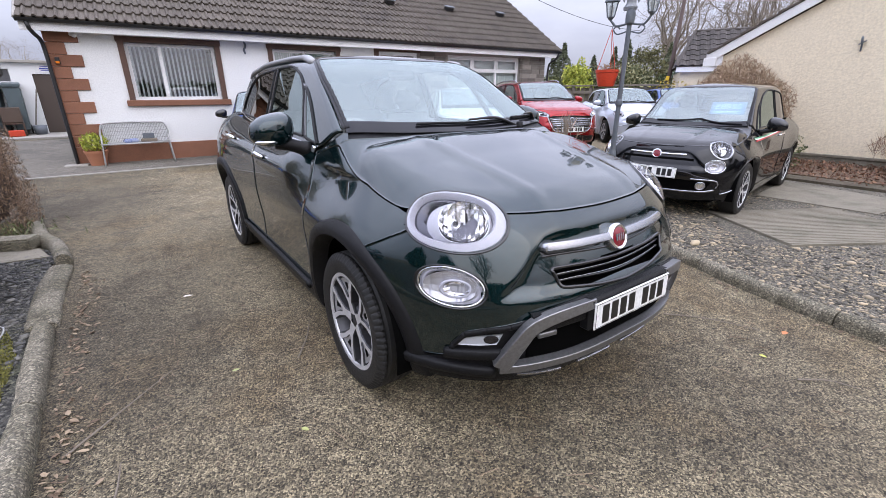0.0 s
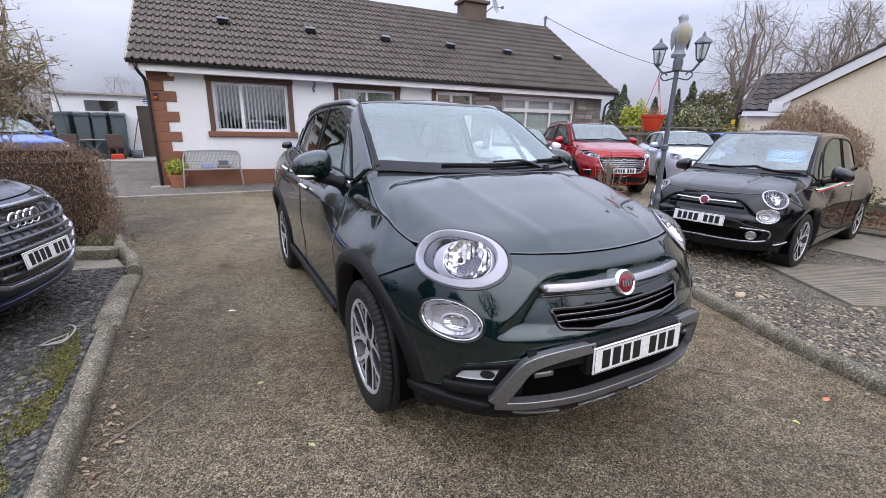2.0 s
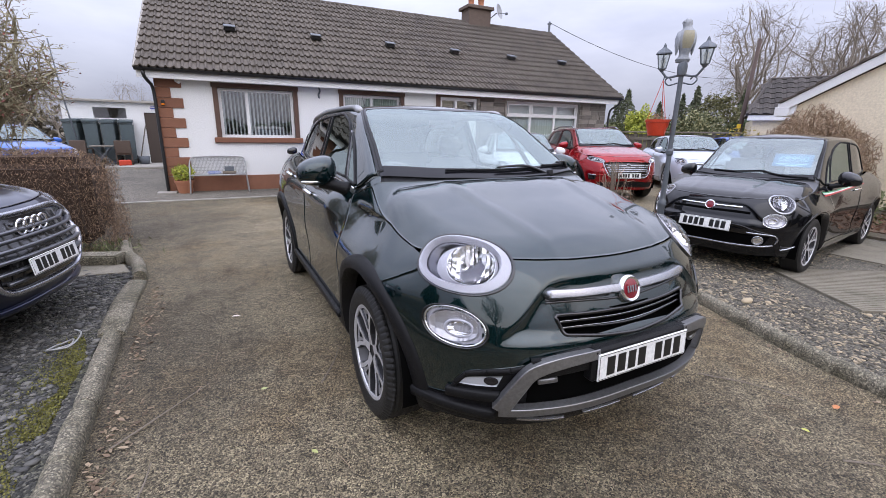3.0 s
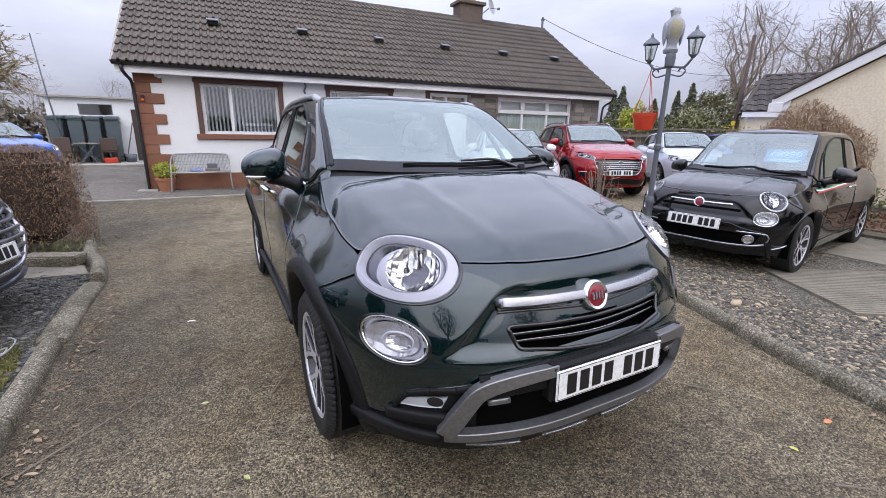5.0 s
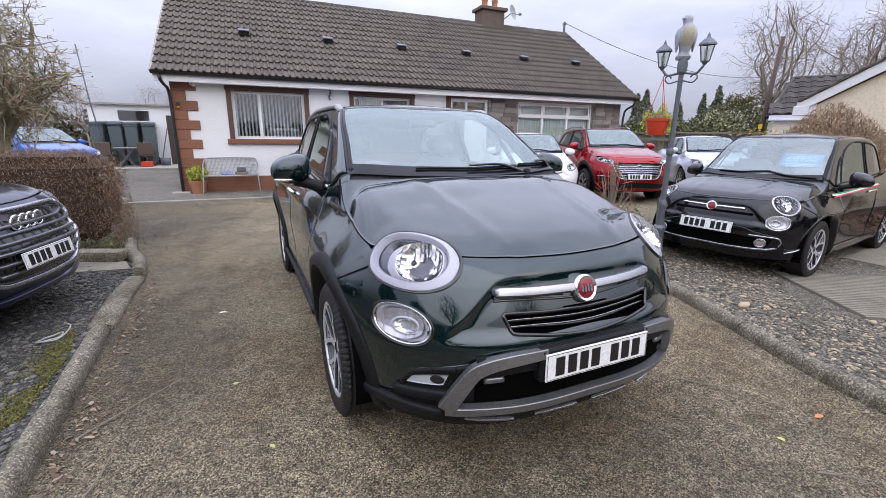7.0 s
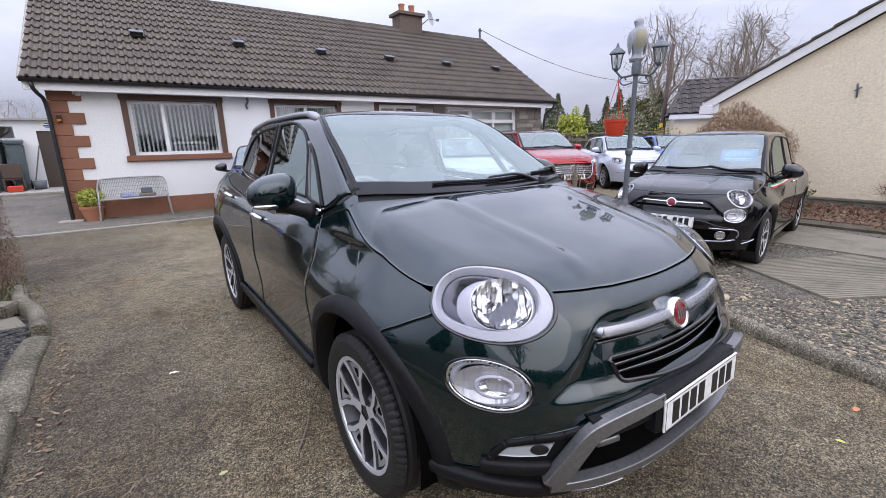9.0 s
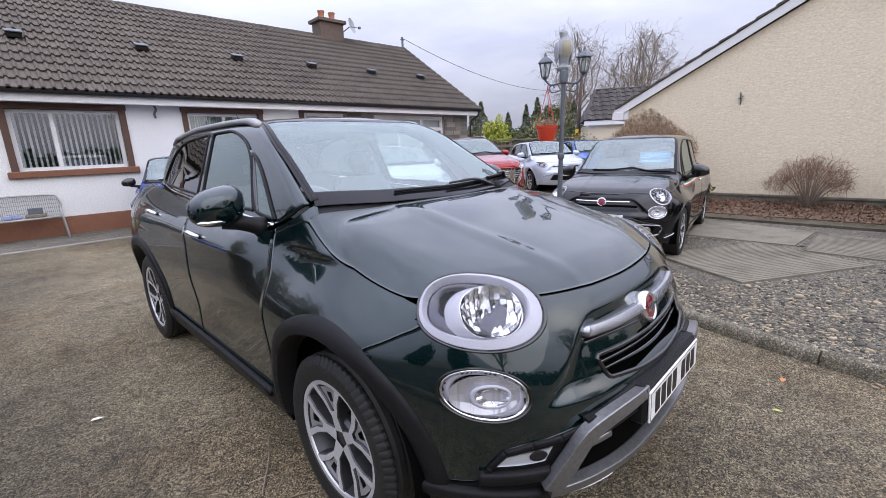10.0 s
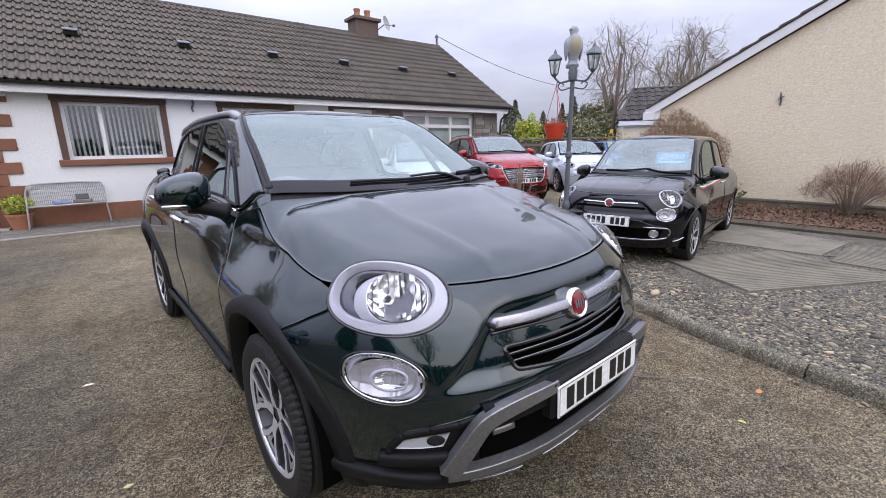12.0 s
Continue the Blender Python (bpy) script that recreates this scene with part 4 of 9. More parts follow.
    part("camera_base", box(0.50, 0.70, -0.04, -0.001, 2.40, 2.50, 0.01), UPVC, cam_box)
    part("alarm_light", box(0.20, 0.27, -0.09, -0.033, 1.90, 2.02, 0.01), BLACK_PIPE, house)
    part("alarm_lens", box(0.205, 0.265, -0.094, -0.088, 1.91, 1.95), AMBER, house)
    orn = link("wall_ornament", None, house)
    part("ornament_rod", tube(line([(3.58, -0.03, 2.46), (3.60, -0.05, 2.38), (3.56, -0.04, 2.28), (3.585, -0.03, 2.20)], 14), [0.008] + [0.022] * 12 + [0.004], 8), GREY_METAL, orn, "dark iron wall ornament", True)
    # stones of the cladding
    sm = mesh("stone", *(lambda b: (np.array([v.co for v in b.verts]), [tuple(v.index for v in f.verts) for f in b.faces]))(box(0, 1, -1, 0, 0, 1)), STONE, False)
    r = np.random.default_rng(17)
    z, count = 0.02, 0
    while z < 2.44:
        h = float(r.choice([0.115, 0.13, 0.15]))
        h = min(h, 2.5 - z)
        x = 6.86 + r.uniform(0, 0.1)
        while x < 13.1:
            ln = float(r.uniform(0.26, 0.48))
            ln = min(ln, 13.13 - x)
            a, b = x, x + ln
            for hole in (wr, dr):
                if z + h > hole[2] - 0.01 and z < hole[3]:
                    if a < hole[0] < b:
                        b = hole[0]
                    if hole[0] <= a < hole[1]:
                        a, b = hole[1], max(b, hole[1] + 0.1)
            if b - a > 0.06 and (z > 1.0 or x > 12) and count < 300:
                link("stone", sm, stone, matrix=Matrix.Translation((a, 0.02, z)) @ Matrix.Diagonal((b - a - 0.012, 0.02 + r.uniform(0, 0.018), h - 0.012, 1)))
                count += 1
            x = b
        z += h
    return house


build_bungalow()
flat_area("drive_edging", [(-3.6, 8.27), (-0.2, 8.20), (4.0, 8.08), (4.0, 8.17), (-0.2, 8.29), (-3.6, 8.36)], 0.018, CONCRETE, "thin pale concrete edging strip across drive", "edging")
flat_area("apron", [(-2.62, 8.35), (9.5, 8.0), (10.8, 9.2), (-2.45, 9.75), (-2.9, 16.9), (-9, 17.2), (-9, 16.0), (-3.4, 8.36)], 0.012, APRON, "smooth darker tarmac apron by house", "apron")
flat_area("yard_slab", [(-2.3, 17.6), (-9, 17.6), (-9, 20), (-2.3, 20)], 0.05, CONCRETE, "pale concrete yard before shed", "slab", 0.06)


# ---- cars ----
# A car stands with its front axle at y = 0, its nose towards -y, and the ground at z = 0.
HALF = pchip([0.15, 0.3, 0.5, 0.7, 0.85, 1.0, 1.15], [0.80, 0.868, 0.888, 0.893, 0.884, 0.862, 0.80])
NOSE = pchip([0.15, 0.3, 0.45, 0.58, 0.70, 0.80, 0.87, 0.93, 1.05, 1.2], [0.68, 0.800, 0.838, 0.848, 0.815, 0.770, 0.728, 0.686, 0.59, 0.45])
BONNET = pchip([-0.9, -0.7, -0.5, -0.2, 0.13, 0.5, 1.2, 2.0, 2.8, 3.4], [0.86, 0.945, 1.012, 1.088, 1.158, 1.15, 1.15, 1.19, 1.23, 1.22])
ROOF = pchip([0.8, 1.0, 1.4, 1.9, 2.5, 3.1], [1.545, 1.585, 1.604, 1.600, 1.560, 1.475])


def smax(a, b, k):
    h = np.clip(0.5 + 0.5 * (a - b) / k, 0, 1)
    return b + (a - b) * h + k * h * (1 - h)


def smin(a, b, k):
    return -smax(-a, -b, k)


PAD_EDGE = pchip([0.0, 0.30, 0.37, 0.414, 0.495, 0.56, 0.70], [0.873, 0.872, 0.860, 0.83, 0.757, 0.69, 0.55])


def body_field(p):
    """Signed distance, roughly, to the body's skin; below zero inside."""
    x, y, z = np.abs(p[..., 0]), p[..., 1], p[..., 2]
    bulge = 0.022 * np.exp(-((y / 0.50) ** 2) - ((z - 0.74) / 0.2) ** 2) + 0.028 * np.exp(-(((y - 2.6) / 0.55) ** 2) - ((z - 0.80) / 0.22) ** 2)
    hollow = 0.016 * np.exp(-(((y - 1.35) / 0.8) ** 2) - ((z - 0.52) / 0.14) ** 2)
    crease = 0.008 * np.clip(1 - np.abs(z - 0.93 - 0.015 * y) / 0.05, 0, 1) * np.clip((y - 0.3) / 0.6, 0, 1)
    # the front wing leans in from the arch up to the bonnet
    ease = lambda q: q * q * (3 - 2 * q)
    lean = ease(np.clip((z - 0.74) / 0.30, 0, 1)) * ease(np.clip((y + 0.52) / 0.28, 0, 1)) * (1 - ease(np.clip((y - 0.25) / 0.6, 0, 1)))
    w = HALF(z) + bulge - hollow + crease - 0.115 * lean
    u = x / w
    vf = np.clip((0.15 - y) / (NOSE(z) + 0.15), 0, None)
    vr = np.clip((y - 2.65) / (0.74 - 0.18 * np.clip(z - 0.8, 0, 1)), 0, None)
    g = (u ** 2.8 + vf ** 2.8 + vr ** 3.0) ** (1 / 2.8) - 1
    # the nose steps back below a crease over the grille
    dip = np.clip((PAD_EDGE(x) - z) / 0.05, 0, 1)
    shelf = np.clip((z - 0.635) / 0.05, 0, 1)
    side = g * 0.9 + 0.017 * dip * dip * (3 - 2 * dip) * shelf * shelf * (3 - 2 * shelf) * (y < 0) * (x < 0.62)
    ridge = 0.008 * np.exp(-((x - 0.30 - 0.12 * np.clip(y + 0.6, 0, 1)) / 0.04) ** 2) * np.clip(0.3 - y, 0, 0.3) / 0.3
    top = (z - (BONNET(y) - 0.085 * x ** 2 - 0.10 * x ** 6 + ridge)) * 0.95
    low = smax(smax(side, top, 0.10), 0.2 - z, 0.05)
    gw = 0.752 - 0.36 * (z - 1.08) - 0.10 * np.clip(y - 2.0, 0, None) ** 1.5
    ws = (0.13 + (z - 1.15) * 1.72 + 0.33 * x ** 2 - y) * 0.52
    rear = (y - (3.22 - (z - 1.15) * 1.25)) * 0.62
    roof = z - (ROOF(y) - 0.045 * (x / 0.6) ** 2)
    up = smax(smax(smax((x - gw) * 0.94, ws, 0.05), rear, 0.12), roof, 0.06)
    up = smax(up, 1.0 - z, 0.02)
    return smin(low, up, 0.02)


KEPT = {}


def project(p, field=body_field, rounds=5):
    p = p.copy()
    e = 0.001
    for _ in range(rounds):
        f = field(p)
        g = np.stack([(field(p + e * np.eye(3)[k]) - f) / e for k in range(3)], -1)
        step = (f / np.maximum((g ** 2).sum(-1), 0.05))[..., None] * g
        n = np.linalg.norm(step, axis=-1, keepdims=True)
        p -= step * np.minimum(1, 0.06 / np.maximum(n, 1e-9))
    return p


def normals(p, field=body_field):
    e = 0.002
    g = np.stack([field(p + e * np.eye(3)[k]) - field(p - e * np.eye(3)[k]) for k in range(3)], -1)
    return g / (np.linalg.norm(g, axis=-1, keepdims=True) + 1e-12)


def panel(c0, c1, d0, d1, nu, nv, hole=None, lift=0.0, flange=0.014):
    """A body panel between four curves, laid onto the skin, with its edges turned in. hole(p): true where it is cut out."""
    key = str((c0, c1, d0, d1, nu, nv))
    if key not in KEPT:
        q = project(coons(line(c0, nu), line(c1, nu), line(d0, nv), line(d1, nv)))
        KEPT[key] = (q, normals(q))
    p, n = KEPT[key]
    v = (p + n * lift).reshape(-1, 3)
    faces = grid_faces(nu, nv)
    if hole is not None:
        mid = np.array([p.reshape(-1, 3)[list(f)].mean(0) for f in faces])
        cut = hole(mid)
        faces = [f for f, c in zip(faces, cut) if not c]
    # outward facing
    a, b, c = (v[list(faces[len(faces) // 2])[k]] for k in range(3))
    if np.dot(np.cross(b - a, c - a), n.reshape(-1, 3)[faces[len(faces) // 2][0]]) < 0:
        faces = [tuple(reversed(f)) for f in faces]
    if flange:
        gone = hole(p.reshape(-1, 3)) if hole is not None else np.zeros(nu * nv, bool)
        rim = [i * nv for i in range(nu)] + [(nu - 1) * nv + j for j in range(1, nv)] + [i * nv + nv - 1 for i in range(nu - 2, -1, -1)] + [j for j in range(nv - 2, 0, -1)]
        base = len(v)
        v = np.concatenate([v, v[rim] - flange * n.reshape(-1, 3)[rim]])
        faces = faces + [(rim[k], rim[(k + 1) % len(rim)], base + (k + 1) % len(rim), base + k) for k in range(len(rim)) if not (gone[rim[k]] or gone[rim[(k + 1) % len(rim)]])]
    return v, faces


def on_skin(pts, n, lift=0.0):
    """A curve laid onto the skin, and its normals."""
    p = project(line(pts, n))
    m = normals(p)
    return p + m * lift, m


def strip(pts, n, width, height, lift=0.0, taper=None, rounded=True):
    """A moulded strip along a curve on the skin."""
    p, m = on_skin(pts, n, lift)
    t = np.gradient(p, axis=0)
    t /= np.linalg.norm(t, axis=1)[:, None]
    s = np.cross(t, m)
    k = np.ones(n) if taper is None else np.array(taper(np.linspace(0, 1, n)))
    prof = [(-0.5, -0.3), (-0.5, 0.55), (-0.36, 0.92), (0, 1.0), (0.36, 0.92), (0.5, 0.55), (0.5, -0.3)] if rounded else [(-0.5, -0.3), (-0.5, 0.9), (-0.44, 1), (0.44, 1), (0.5, 0.9), (0.5, -0.3)]
    v = np.stack([p + s * (a * width * k)[:, None] + m * (b * height) for a, b in prof], 1)
    f = grid_faces(n, len(prof)) + [tuple(range(len(prof))), tuple(n * len(prof) - 1 - i for i in range(len(prof)))]
    return v.reshape(-1, 3), [tuple(reversed(g)) for g in f]


class Oval:
    """An oval region on the skin: centre, half axes and tilt in the skin's plane."""

    def __init__(self, c, a, b, tilt=0.0, power=2.0):
        self.c = project(np.array([c], float))[0]
        n = normals(self.c[None])[0]
        e1 = np.cross((0, 0, 1.0), n)
        e1 /= np.linalg.norm(e1)
        e2 = np.cross(n, e1)
        ct, st = math.cos(radians(tilt)), math.sin(radians(tilt))
        self.e1, self.e2, self.n, self.a, self.b, self.power = ct * e1 + st * e2, -st * e1 + ct * e2, n, a, b, power

    def radius(self, p):
        d = p - self.c
        q = self.power
        r = (np.abs(d @ self.e1 / self.a) ** q + np.abs(d @ self.e2 / self.b) ** q) ** (1 / q)
        return np.where(d @ self.n > -0.2, r, 9)

    def inset(self, dx, dy, ka, kb, power):
        """A smaller oval within this one: its shift and its size as shares of the half axes."""
        return Oval(self.c + self.e1 * dx * self.a + self.e2 * dy * self.b, self.a * ka, self.b * kb, 0, power)

    def rings(self, radii, offsets, n=48, shift=(0, 0), flat=False):
        """Rings about the centre, each at a share of the oval and an offset from the skin."""
        t = np.linspace(0, 2 * math.pi, n, endpoint=False)
        q = 2 / self.power
        cx, sy = np.sign(np.cos(t)) * np.abs(np.cos(t)) ** q, np.sign(np.sin(t)) * np.abs(np.sin(t)) ** q
        out = []
        for r, o in zip(radii, offsets):
            k = 1 - r
            p = self.c + ((r * cx + shift[0] * k) * self.a)[:, None] * self.e1 + ((r * sy + shift[1] * k) * self.b)[:, None] * self.e2
            p = project(p)
            m = normals(p)
            if flat:
                m = np.broadcast_to(self.n, m.shape)
            out.append(p + m * o)
        v = np.stack(out, 1)
        return v.reshape(-1, 3), [tuple(reversed(f)) for f in grid_faces(n, len(radii), closed_u=True)]


def wheel_meshes(r=0.335, width=0.215, spokes=5, twin=True, rim_r=0.235, detailed=True):
    """Meshes of a wheel whose axle runs along x, its outer face at -x."""
    h = width / 2
    prof = [(rim_r - 0.005, -h * 0.75), (rim_r + 0.006, -h * 0.92), (r - 0.055, -h), (r - 0.03, -h * 0.98), (r - 0.012, -h * 0.86)]
    grooves = 4 if detailed else 0
    xs = np.linspace(-h * 0.8, h * 0.8, 2 + grooves * 4)
    for i, xx in enumerate(xs):
        prof.append((r - (0.011 if grooves and i % 4 in (2,) else 0.0) - 0.004 * (xx / h) ** 2, xx))
    prof += [(r - 0.012, h * 0.86), (r - 0.03, h * 0.98), (r - 0.055, h), (rim_r, h * 0.8)]
    n = 216 if detailed else 28
    tyre = lathe(prof, n, "x")
    if detailed:
        # tread blocks: sipes across the shoulder
        v, f = tyre
        m = len(prof)
        v = v.reshape(n, m, 3)
        for i in range(n):
            if i % 3 < 1:
                for j in (3, 4, 5, 6, m - 6, m - 5, m - 4):
                    q = v[i, j]
                    q[1:] *= 1 - (0.002 if j == 3 else 0.008) / np.linalg.norm(q[1:])
        tyre = (v.reshape(-1, 3), f)
    barrel = lathe([(rim_r + 0.004, -h * 0.80), (rim_r + 0.004, -h * 0.86), (rim_r - 0.012, -h * 0.84), (rim_r - 0.02, -h * 0.6), (rim_r - 0.035, -h * 0.2), (rim_r - 0.04, h * 0.6)], n, "x")
    face, edge, web = [], [], []
    hub_r = 0.07

    def spoke(a0, r0, w0, a1, r1, w1):
        rows = []
        for s in (0.0, 0.5, 1.0):
            rr, aa, ww = r0 + (r1 - r0) * s, a0 + (a1 - a0) * s, w0 + (w1 - w0) * s
            d = np.array([0, math.cos(aa), math.sin(aa)])
            t = np.array([0, -math.sin(aa), math.cos(aa)])
            xo = -h * (0.66 + 0.20 * (rr / rim_r))
            rows.append([d * rr - t * ww + (xo + 0.045, 0, 0), d * rr - t * ww + (xo + 0.005, 0, 0), d * rr - t * (ww - 0.004) + (xo, 0, 0), d * rr + t * (ww - 0.004) + (xo, 0, 0), d * rr + t * ww + (xo + 0.005, 0, 0), d * rr + t * ww + (xo + 0.045, 0, 0)])
        v = np.array(rows).reshape(-1, 3)
        g = grid_faces(3, 6)
        face.append((v, [f for f in g if f[0] % 6 == 2]))
        edge.append((v, [f for f in g if f[0] % 6 != 2]))

    for k in range(spokes):
        base = 2 * math.pi * k / spokes + math.pi / 2
        spoke(base, 0.03, 0.030, base, 0.115, 0.021)
        for side in (-1, 1):
            spoke(base + side * 0.10, 0.085, 0.012, base + side * 0.40, rim_r - 0.004, 0.019)
        # painted web between the arms of a spoke, with a slot left towards the rim
        rows = []
        for rr, aa in ((0.118, 0.10), (0.150, 0.20), (0.190, 0.27), (0.212, 0.30)):
            xo = -h * (0.66 + 0.20 * (rr / rim_r)) + 0.009
            rows.append([(xo, rr * math.cos(base + e * aa), rr * math.sin(base + e * aa)) for e in (-1, -0.35, 0.35, 1)])
        g = grid_faces(4, 4)
        web.append((np.array(rows).reshape(-1, 3), [f for k, f in enumerate(g) if k != 4]))
    lipring = lathe([(rim_r - 0.016, -h * 0.80), (rim_r - 0.014, -h * 0.865), (rim_r + 0.002, -h * 0.885), (rim_r + 0.006, -h * 0.86)], n, "x")
    face.append(lipring)
    hub = lathe([(0.0, -h * 0.66), (0.026, -h * 0.655), (0.03, -h * 0.63), (0.031, -h * 0.60), (hub_r, -h * 0.58), (hub_r + 0.01, -h * 0.45), (hub_r + 0.01, 0.0)], 28, "x")
    disc = lathe([(0.03, h * 0.05), (0.15, h * 0.05), (0.15, h * 0.2), (0.03, h * 0.2)], 32, "x")
    # near-black disc closing the rim, painted as the shade behind the spokes
    back = lathe([(0.0, h * 0.35), (rim_r - 0.03, h * 0.35)], 24, "x")
    return (mesh("tyre", *tyre, RUBBER, True, auto=35), mesh("rim", *barrel, ALLOY_DARK, True, auto=30), mesh("spokes", *merge(*face), ALLOY, False),
            mesh("spoke_sides", *merge(*edge), ALLOY_DARK, False), mesh("hub_cap", *hub, ALLOY_DARK, True, auto=35), mesh("brake_disc", *disc, ALLOY_DARK, True, auto=30), mesh("wheel_well", *back, DARK, False), [mesh("spoke_web", *q, ALLOY_MID, False) for q in web])


def add_wheel(car, meshes, x, y, z, left=False, scale=1.0, steer=0.0, full=True):
    w = new("wheel")
    w.parent = car
    w.matrix_basis = pose(x, y, z, 0, 0, (180 if left else 0) + steer) @ Matrix.Diagonal((scale, scale, scale, 1)) @ pose(0, 0, 0, random.uniform(0, 70))
    for nm, me in zip(("tyre", "rim", "spokes", "spoke_sides", "hub_cap", "brake_disc", "wheel_well"), meshes):
        link(nm, me, w)
    for me in meshes[7]:
        link("spoke_web", me, w)
    return w


def plate_bars(car, place, width=0.52, height=0.111, groups=(4, 3), front=True):
    """A number plate whose characters are plain bars."""
    pl = part("number_plate", box(-width / 2, width / 2, -0.004, 0.004, -height / 2, height / 2, 0.003), PLATE_WHITE, car, "white plate with dark bars")
    pl.matrix_basis = place
    v = []
    total = sum(groups)
    step = width * 0.86 / (total + 0.7)
    x = -width * 0.43 + step * 0.5
    for gi, g in enumerate(groups):
        for _ in range(g):
            v.append(box_pair(x - step * 0.36, x + step * 0.36, -0.0055, -0.0035, -height * 0.34, height * 0.34))
            x += step
        x += step * 0.7
    for q in v:
        part("bar", q, PLATE_BLACK, pl)
    e = []
    for s in (-1, 1):
        e.append(box_pair(-width / 2 + 0.006, width / 2 - 0.006, -0.0048, -0.0035, s * (height / 2 - 0.006) - 0.001, s * (height / 2 - 0.006) + 0.001))
        e.append(box_pair(s * (width / 2 - 0.006) - 0.001, s * (width / 2 - 0.006) + 0.001, -0.0048, -0.0035, -height / 2 + 0.006, height / 2 - 0.006))
    part("border", merge(*e), PLATE_BLACK, pl)
    return pl


def both(name, pair, mat, parent, label="", smooth=True, auto=None, warp=None):
    """A part on the right side of the car and its mirror image on the left."""
    made = []
    for q in (pair, flip(pair)):
        v = q[0] if warp is None else warp(q[0])
        made.append(part(name, (v, q[1]), mat, parent, label, smooth, auto))
    return made


def shaped(name, pair, mat, parent, label="", smooth=True, auto=None, warp=None):
    v = pair[0] if warp is None else warp(pair[0])
    return part(name, (v, pair[1]), mat, parent, label, smooth, auto)


ARCH_F, ARCH_R, ARCH = (0.0, 0.345), (2.57, 0.345), 0.425


def in_arch(p, r=ARCH):
    f = np.hypot(p[:, 1] - ARCH_F[0], p[:, 2] - ARCH_F[1]) < r
    b = np.hypot(p[:, 1] - ARCH_R[0], p[:, 2] - ARCH_R[1]) < r
    return (f | b) & (np.abs(p[:, 0]) > 0.5)


def in_poly(y, z, poly):
    inside = np.zeros(len(y), bool)
    n = len(poly)
    for i in range(n):
        (y0, z0), (y1, z1) = poly[i], poly[(i + 1) % n]
        hit = ((z0 > z) != (z1 > z)) & (y < (y1 - y0) * (z - z0) / (z1 - z0 + 1e-12) + y0)
        inside ^= hit
    return inside


# curves of the right-hand side, shared by neighbouring panels
LIP = [(-0.66, -0.47, 0.93), (-0.45, -0.62, 0.94), (-0.22, -0.69, 0.945), (0, -0.71, 0.948)]
HOOD_SIDE = [(-0.66, -0.47, 0.93), (-0.765, -0.28, 0.95), (-0.785, -0.05, 1.00), (-0.765, 0.15, 1.055), (-0.725, 0.31, 1.12)]
DOOR_FRONT = [(-0.775, 0.545, 1.06), (-0.868, 0.47, 0.85), (-0.885, 0.47, 0.55), (-0.86, 0.50, 0.32)]
DOOR_MID = [(-0.755, 1.56, 1.12), (-0.875, 1.50, 0.85), (-0.885, 1.47, 0.55), (-0.86, 1.47, 0.33)]
DOOR_REAR = [(-0.70, 2.72, 1.19), (-0.87, 2.62, 0.85), (-0.87, 2.35, 0.50), (-0.86, 2.20, 0.33)]
FASCIA_LOW = [(-0.87, -0.37, 0.39), (-0.80, -0.48, 0.385), (-0.745, -0.56, 0.395), (-0.72, -0.60, 0.45), (-0.69, -0.635, 0.515), (-0.60, -0.71, 0.543), (-0.50, -0.79, 0.567), (-0.38, -0.82, 0.605), (-0.24, -0.86, 0.62), (0, -0.88, 0.628)]
WIN_F = [(0.815, 1.125), (1.56, 1.155), (1.60, 1.515), (1.36, 1.522), (1.15, 1.48), (1.01, 1.405)]
WIN_Q = [(0.575, 1.100), (0.77, 1.12), (0.965, 1.392), (0.915, 1.370)]
WIN_R = [(1.66, 1.16), (2.35, 1.20), (2.62, 1.24), (2.40, 1.425), (2.1, 1.49), (1.68, 1.515)]


